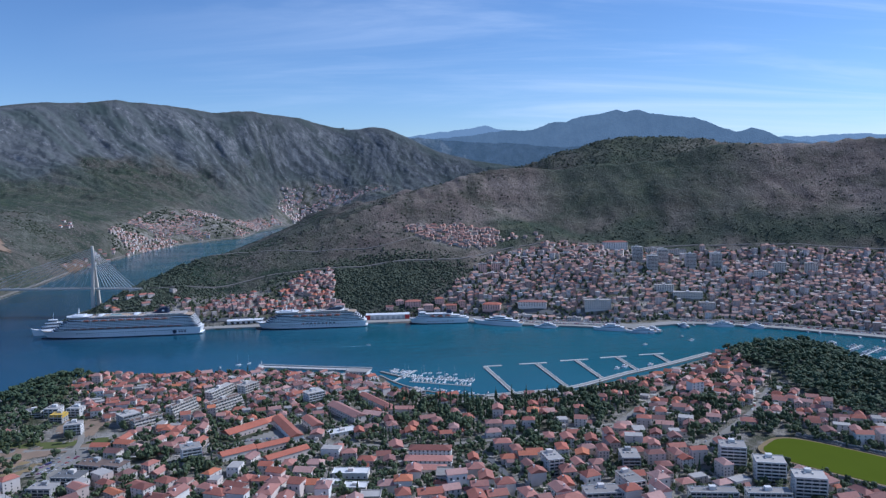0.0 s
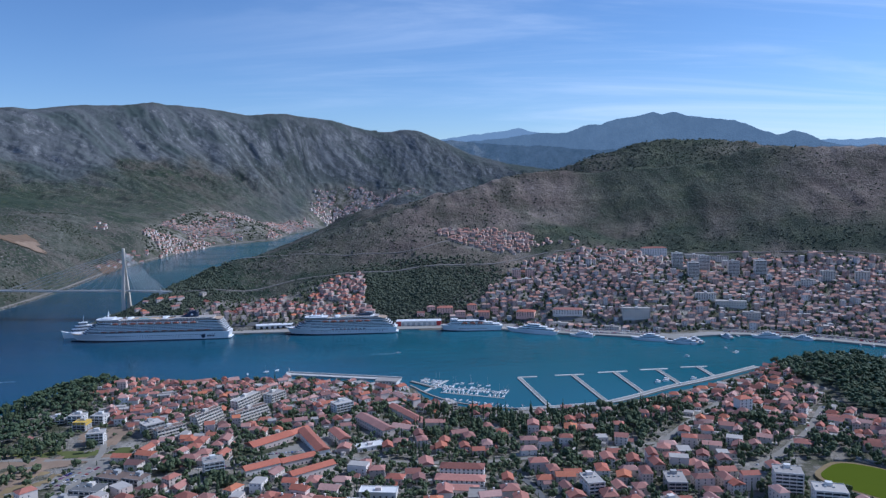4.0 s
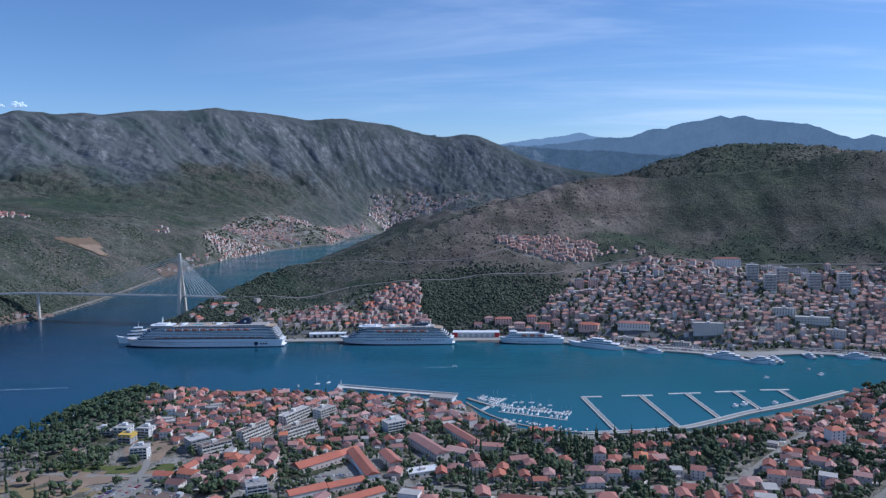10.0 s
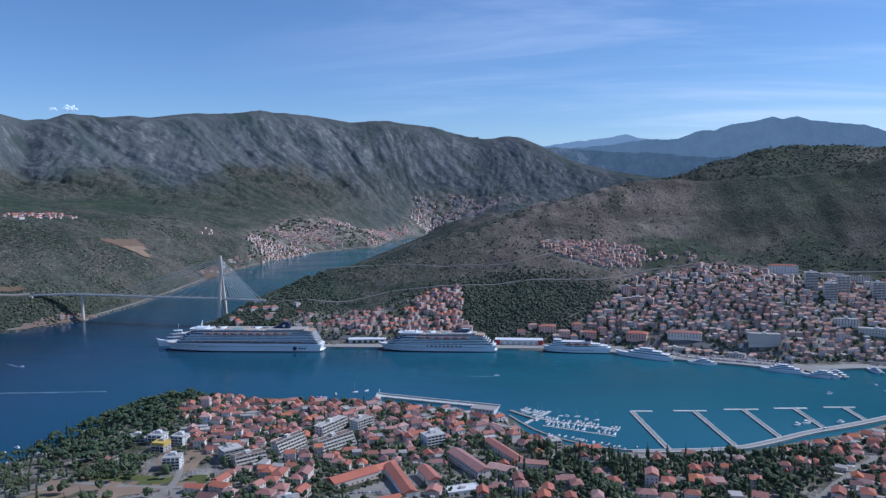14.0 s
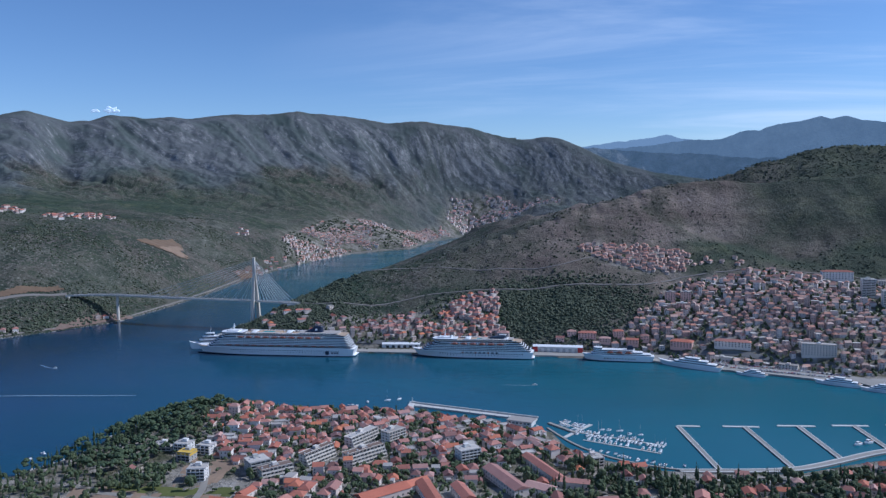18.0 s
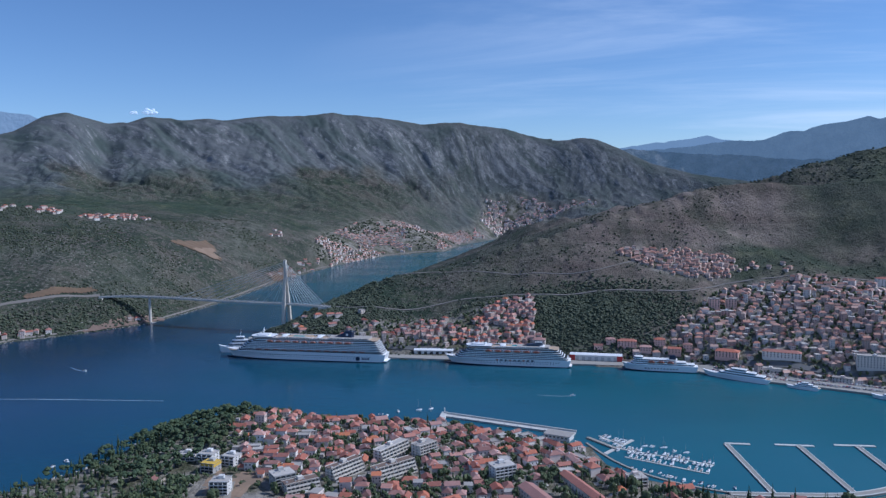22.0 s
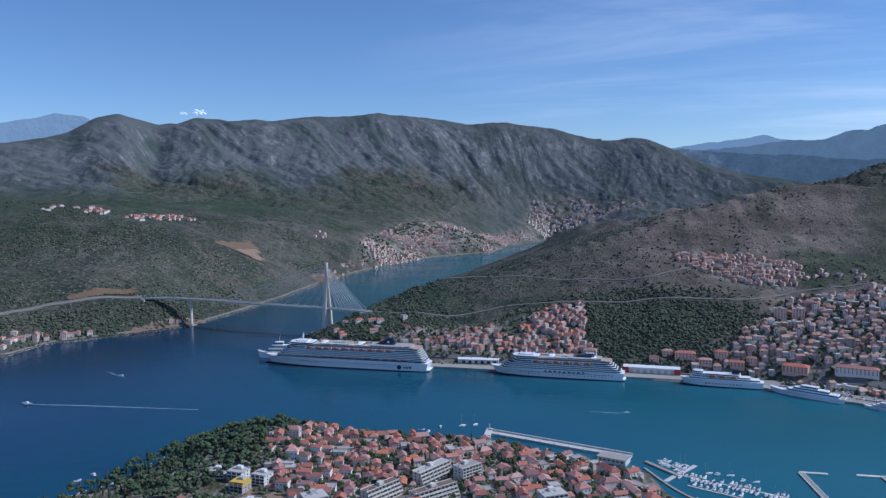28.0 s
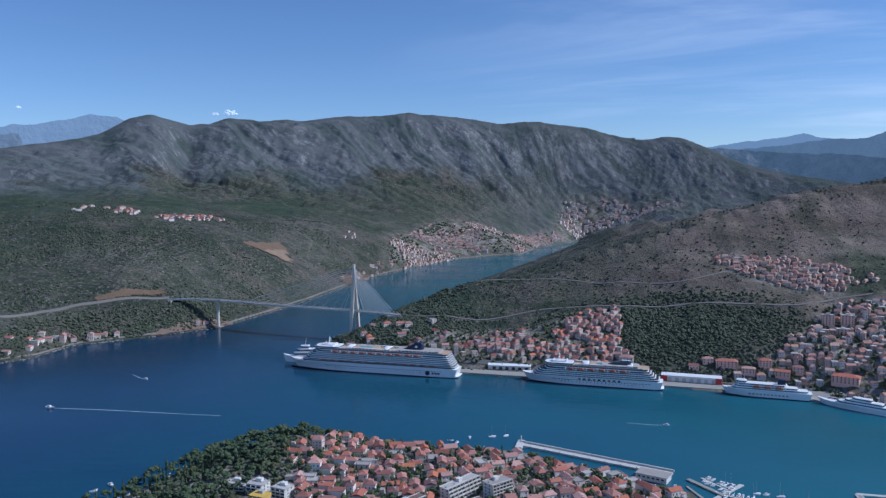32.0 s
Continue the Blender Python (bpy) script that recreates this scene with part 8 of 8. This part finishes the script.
road_e = [(-442, 1594), (-392, 1573), (-327, 1574), (-295, 1581), (-237, 1598), (-193, 1608), (-120, 1602), (-30, 1592), (43, 1594), (113, 1592), (182, 1589), (228, 1595), (284, 1630), (331, 1634), (405, 1636), (582, 1618), (704, 1596), (805, 1560), (1012, 1454)]
road_u = [(-420, 1690), (-279, 1722), (-204, 1718), (-103, 1694), (6, 1662), (57, 1652), (110, 1680), (161, 1714)]


def off_roads(x, y):
    return (seg_dist(x, y, road_e, False)[0] > 4.5) & (seg_dist(x, y, road_u, False)[0] > 3.5)


# the hill above the harbour: loose scrub, thick woods in its hollow and on its top
x, y = rt.uniform(-560, 1500, 19000), rt.uniform(1420, 2150, 19000)
dens = np.clip(np.where((y > 1690) & (x > 120), 0.06, 0.30) + 0.5 * fractal(x, y, 130, 61, 3) + np.clip(1.3 - np.hypot((x - 20) / 190, (y - 1530) / 110), 0, 1) + np.where(x < -250, 0.25, 0) + 0.6 * np.clip(1.1 - seg_dist(x, y, [(345, 1705), (450, 1685), (640, 1655), (860, 1585), (1040, 1500), (1400, 1330)], False)[0] / 70, 0, 1), 0, 1)
ok = not_town(x, y) & off_roads(x, y) & (rt.rand(len(x)) < dens) & inside(x, y, EAST)
scrub("scrub_harbour_hill", x[ok], y[ok], 1.0, 2.6, 204, "low dark maquis scrub on the harbour hill")
x, y = rt.uniform(-560, 300, 34000), rt.uniform(1420, 1720, 34000)
dens = np.clip(1.5 - np.hypot((x - 30) / 170, (y - 1520) / 85), 0, 1) + np.clip(1.2 - np.hypot((x + 470) / 110, (y - 1640) / 110), 0, 1) + np.clip(1.3 - np.hypot((x + 410) / 110, (y - 1545) / 70), 0, 1)
ok = not_town(x, y) & off_roads(x, y) & (rt.rand(len(x)) < dens * 0.75) & inside(x, y, EAST)
scrub("woodland_harbour_hill", x[ok], y[ok], 1.5, 3.4, 205, "thick dark woodland in the hollow of the hill", 0.25)
x, y = rt.uniform(350, 1300, 7000), rt.uniform(2150, 2480, 7000)
ok = rt.rand(len(x)) < np.clip(1.5 - np.hypot((x - 850) / 420, (y - 2330) / 150), 0, 0.55)
scrub("woodland_hilltop", x[ok], y[ok], 1.6, 3.2, 206, "dark pine wood on the hilltop", 0.2)
# west side of the inlet
ang_w, rho_w = np.radians(rt.uniform(-48, -8, 56000)), np.sqrt(rt.uniform(1350.0 ** 2, 2900.0 ** 2, 56000))
x, y = CENTRE[0] + rho_w * np.sin(ang_w), CENTRE[1] + rho_w * np.cos(ang_w)
sw = seg_dist(x, y, SHORE_W, False)[0]
dens = np.clip(0.20 + 1.0 * fractal(x, y, 150, 63, 4), 0.02, 0.9)
road_w = [(-1260, 1330), (-1180, 1425), (-1168, 1500), (-1122, 1570), (-1061, 1640), (-1002, 1691)]
ok = inside(x, y, WEST) & (sw > 16) & (rt.rand(len(x)) < dens) & ~inside(x, y, TOWN_M) & (seg_dist(x, y, road_w, False)[0] > 10)
QUARRY = [(-1076, 2118), (-1076, 2350), (-1030, 2300), (-990, 2225), (-954, 2206), (-972, 2160), (-1047, 2133)]
BANK = [(-1124, 1606), (-1082, 1668), (-1026, 1712), (-1012, 1702), (-1060, 1652), (-1110, 1592)]
BEACH = [(-905, 2380), (-905, 2520), (-880, 2560), (-868, 2450), (-872, 2380)]
for pl in (QUARRY, BANK, BEACH):
    ok &= ~inside(x, y, pl)
scrub("scrub_west_slope", x[ok], y[ok], 1.2, 3.2, 207, "grey-green scrub on the slope across the inlet")
gardens = np.array(spread(TOWN_M, 17, 31, 0.7))
gardens = gardens[fractal(gardens[:, 0], gardens[:, 1], 90, 85, 3) > -0.1]
scrub("trees_inlet_village", gardens[:, 0], gardens[:, 1], 3.0, 6.5, 208, "dark green garden trees among the village houses", 0.6)


# the wooded shore strip under the bridge
x, y = rt.uniform(-1320, -850, 9000), rt.uniform(1180, 1760, 9000)
sw = seg_dist(x, y, SHORE_W, False)[0]
ok = inside(x, y, WEST) & (sw > 9) & (sw < 95) & (seg_dist(x, y, road_w, False)[0] > 9) & (rt.rand(len(x)) < np.clip(0.75 + 0.5 * fractal(x, y, 60, 65, 2), 0, 1))
scrub("woodland_west_shore", x[ok], y[ok], 1.8, 3.6, 208, "dark trees along the shore below the bridge road", 0.5)


def patch(name, outline, label, lift=1.2, material=None):
    """Bare ground laid on the slope."""
    xs, ys = [p[0] for p in outline], [p[1] for p in outline]
    st = 5.0
    nx, ny = int((max(xs) - min(xs)) / st) + 2, int((max(ys) - min(ys)) / st) + 2
    X, Y = np.meshgrid(min(xs) + st * np.arange(nx), min(ys) + st * np.arange(ny))
    Z = height(X.ravel(), Y.ravel()) + lift + 0.8 * hashed(X.ravel(), Y.ravel(), 9, 5)
    idg = np.arange(nx * ny).reshape(ny, nx)
    q = np.stack([idg[:-1, :-1], idg[:-1, 1:], idg[1:, 1:], idg[1:, :-1]], -1).reshape(-1, 4)
    cx, cy = X.ravel()[q].mean(1), Y.ravel()[q].mean(1)
    wob = 7 * hashed(cx, cy, 14, 8)
    q = q[inside(cx + wob, cy + wob, outline)]
    return tagged(quick_mesh(name, np.stack([X.ravel(), Y.ravel(), Z], -1), [[q]], [material or m_quarry]), label, "ground", kind="structure")


patch("ground_quarry", QUARRY, "bare reddish earth of an old quarry face", 2.0, m_redearth)
patch("ground_quarry_scree", [(-1020, 2150), (-1016, 2290), (-990, 2225), (-954, 2206), (-972, 2160)], "pale sandy scree below the quarry face", 2.6)
patch("ground_shore_cliff", [(-962, 1562), (-945, 1630), (-908, 1690), (-880, 1728), (-868, 1718), (-880, 1690), (-905, 1642), (-950, 1570)], "reddish rock cliff above the waterline", 1.4, m_redrock)
patch("ground_cutting", BANK, "reddish rock cutting above the bridge road", 1.5, m_redearth)
patch("ground_beach", BEACH, "bare brown earth bank beside the water", 1.5, m_redearth)
patch("ground_building_site", [(-345, 885), (-300, 880), (-288, 835), (-300, 815), (-330, 812), (-342, 840)], "bare sandy earth of a building site", 0.35)
patch("ground_waste", [(-425, 770), (-390, 782), (-335, 775), (-318, 735), (-330, 690), (-400, 690), (-420, 730)], "dry yellow waste ground with sparse weeds", 0.25, m_waste)
patch("ground_field", [(-300, 792), (-268, 794), (-264, 816), (-296, 812)], "small fenced plot of rough green grass", 0.3, m_field)
patch("ground_plots", [(-400, 800), (-300, 790), (-302, 812), (-345, 815), (-395, 826)], "overgrown garden plots in rows", 0.28, m_field)
patch("ground_dirt_road", [(-430, 806), (-380, 800), (-330, 790), (-270, 792), (-268, 778), (-330, 768), (-345, 740), (-360, 690), (-385, 690), (-372, 760), (-430, 780)], "pale sandy dirt road through waste ground", 0.35)
patch("ground_court", [(-148, 742), (-128, 776), (-98, 806), (-92, 790), (-80, 760), (-112, 752), (-138, 738)], "pale paved court with parked cars", 0.4, m_paleroad)
patch("ground_car_park", [(-330, 712), (-290, 708), (-270, 770), (-306, 778)], "grey gravel car park", 0.6, m_paleroad)

# two small fair-weather clouds over the western crest
rcld = np.random.RandomState(4)
for ca, cz, cw in ((-29.6, 744, 52), (-30.6, 742, 30), (-42.8, 752, 20)):
    n = 34
    aa = np.radians(ca)
    off = rcld.normal(0, 0.26, n) * cw
    cc = np.stack([CENTRE[0] + 4845 * np.sin(aa) + off * np.cos(aa), CENTRE[1] + 4845 * np.cos(aa) - off * np.sin(aa), cz + np.abs(rcld.normal(0, 1, n)) * cw * 0.22 * np.exp(-(off / cw) ** 2)], -1)
    sz = rcld.uniform(0.13, 0.26, (n, 1)) * cw * np.array([1.5, 1.0, 0.8])
    cl = clumps("cloud", cc, sz, m_cloud, 300 + int(cw), 0.15)
    cl.data.polygons.foreach_set("use_smooth", np.ones(len(cl.data.polygons), bool))
    tagged(cl, "small white cumulus cloud over the mountain crest", "cloud", kind="stuff")

# rocks along the shores
rr = np.random.RandomState(9)
pts = []
for line in (SHORE_W[1:16], LAPAD[4:14], SHORE_E[5:10]):
    for a, b2 in zip(line[:-1], line[1:]):
        n = int(math.dist(a, b2) / 3.2)
        u = rr.rand(n, 1)
        pts.append(np.array(a)[None] * (1 - u) + np.array(b2)[None] * u + rr.normal(0, 2.2, (n, 2)))
pts = np.concatenate(pts)
sz = rr.uniform(0.5, 1.5, (len(pts), 1)) * np.array([1.2, 1.2, 0.7])
tagged(clumps("shore_rocks", np.concatenate([pts, np.full((len(pts), 1), 0.5)], 1), sz, m_rock, 210, 0.3), "pale limestone rocks along the waterline", "rocks", kind="stuff")
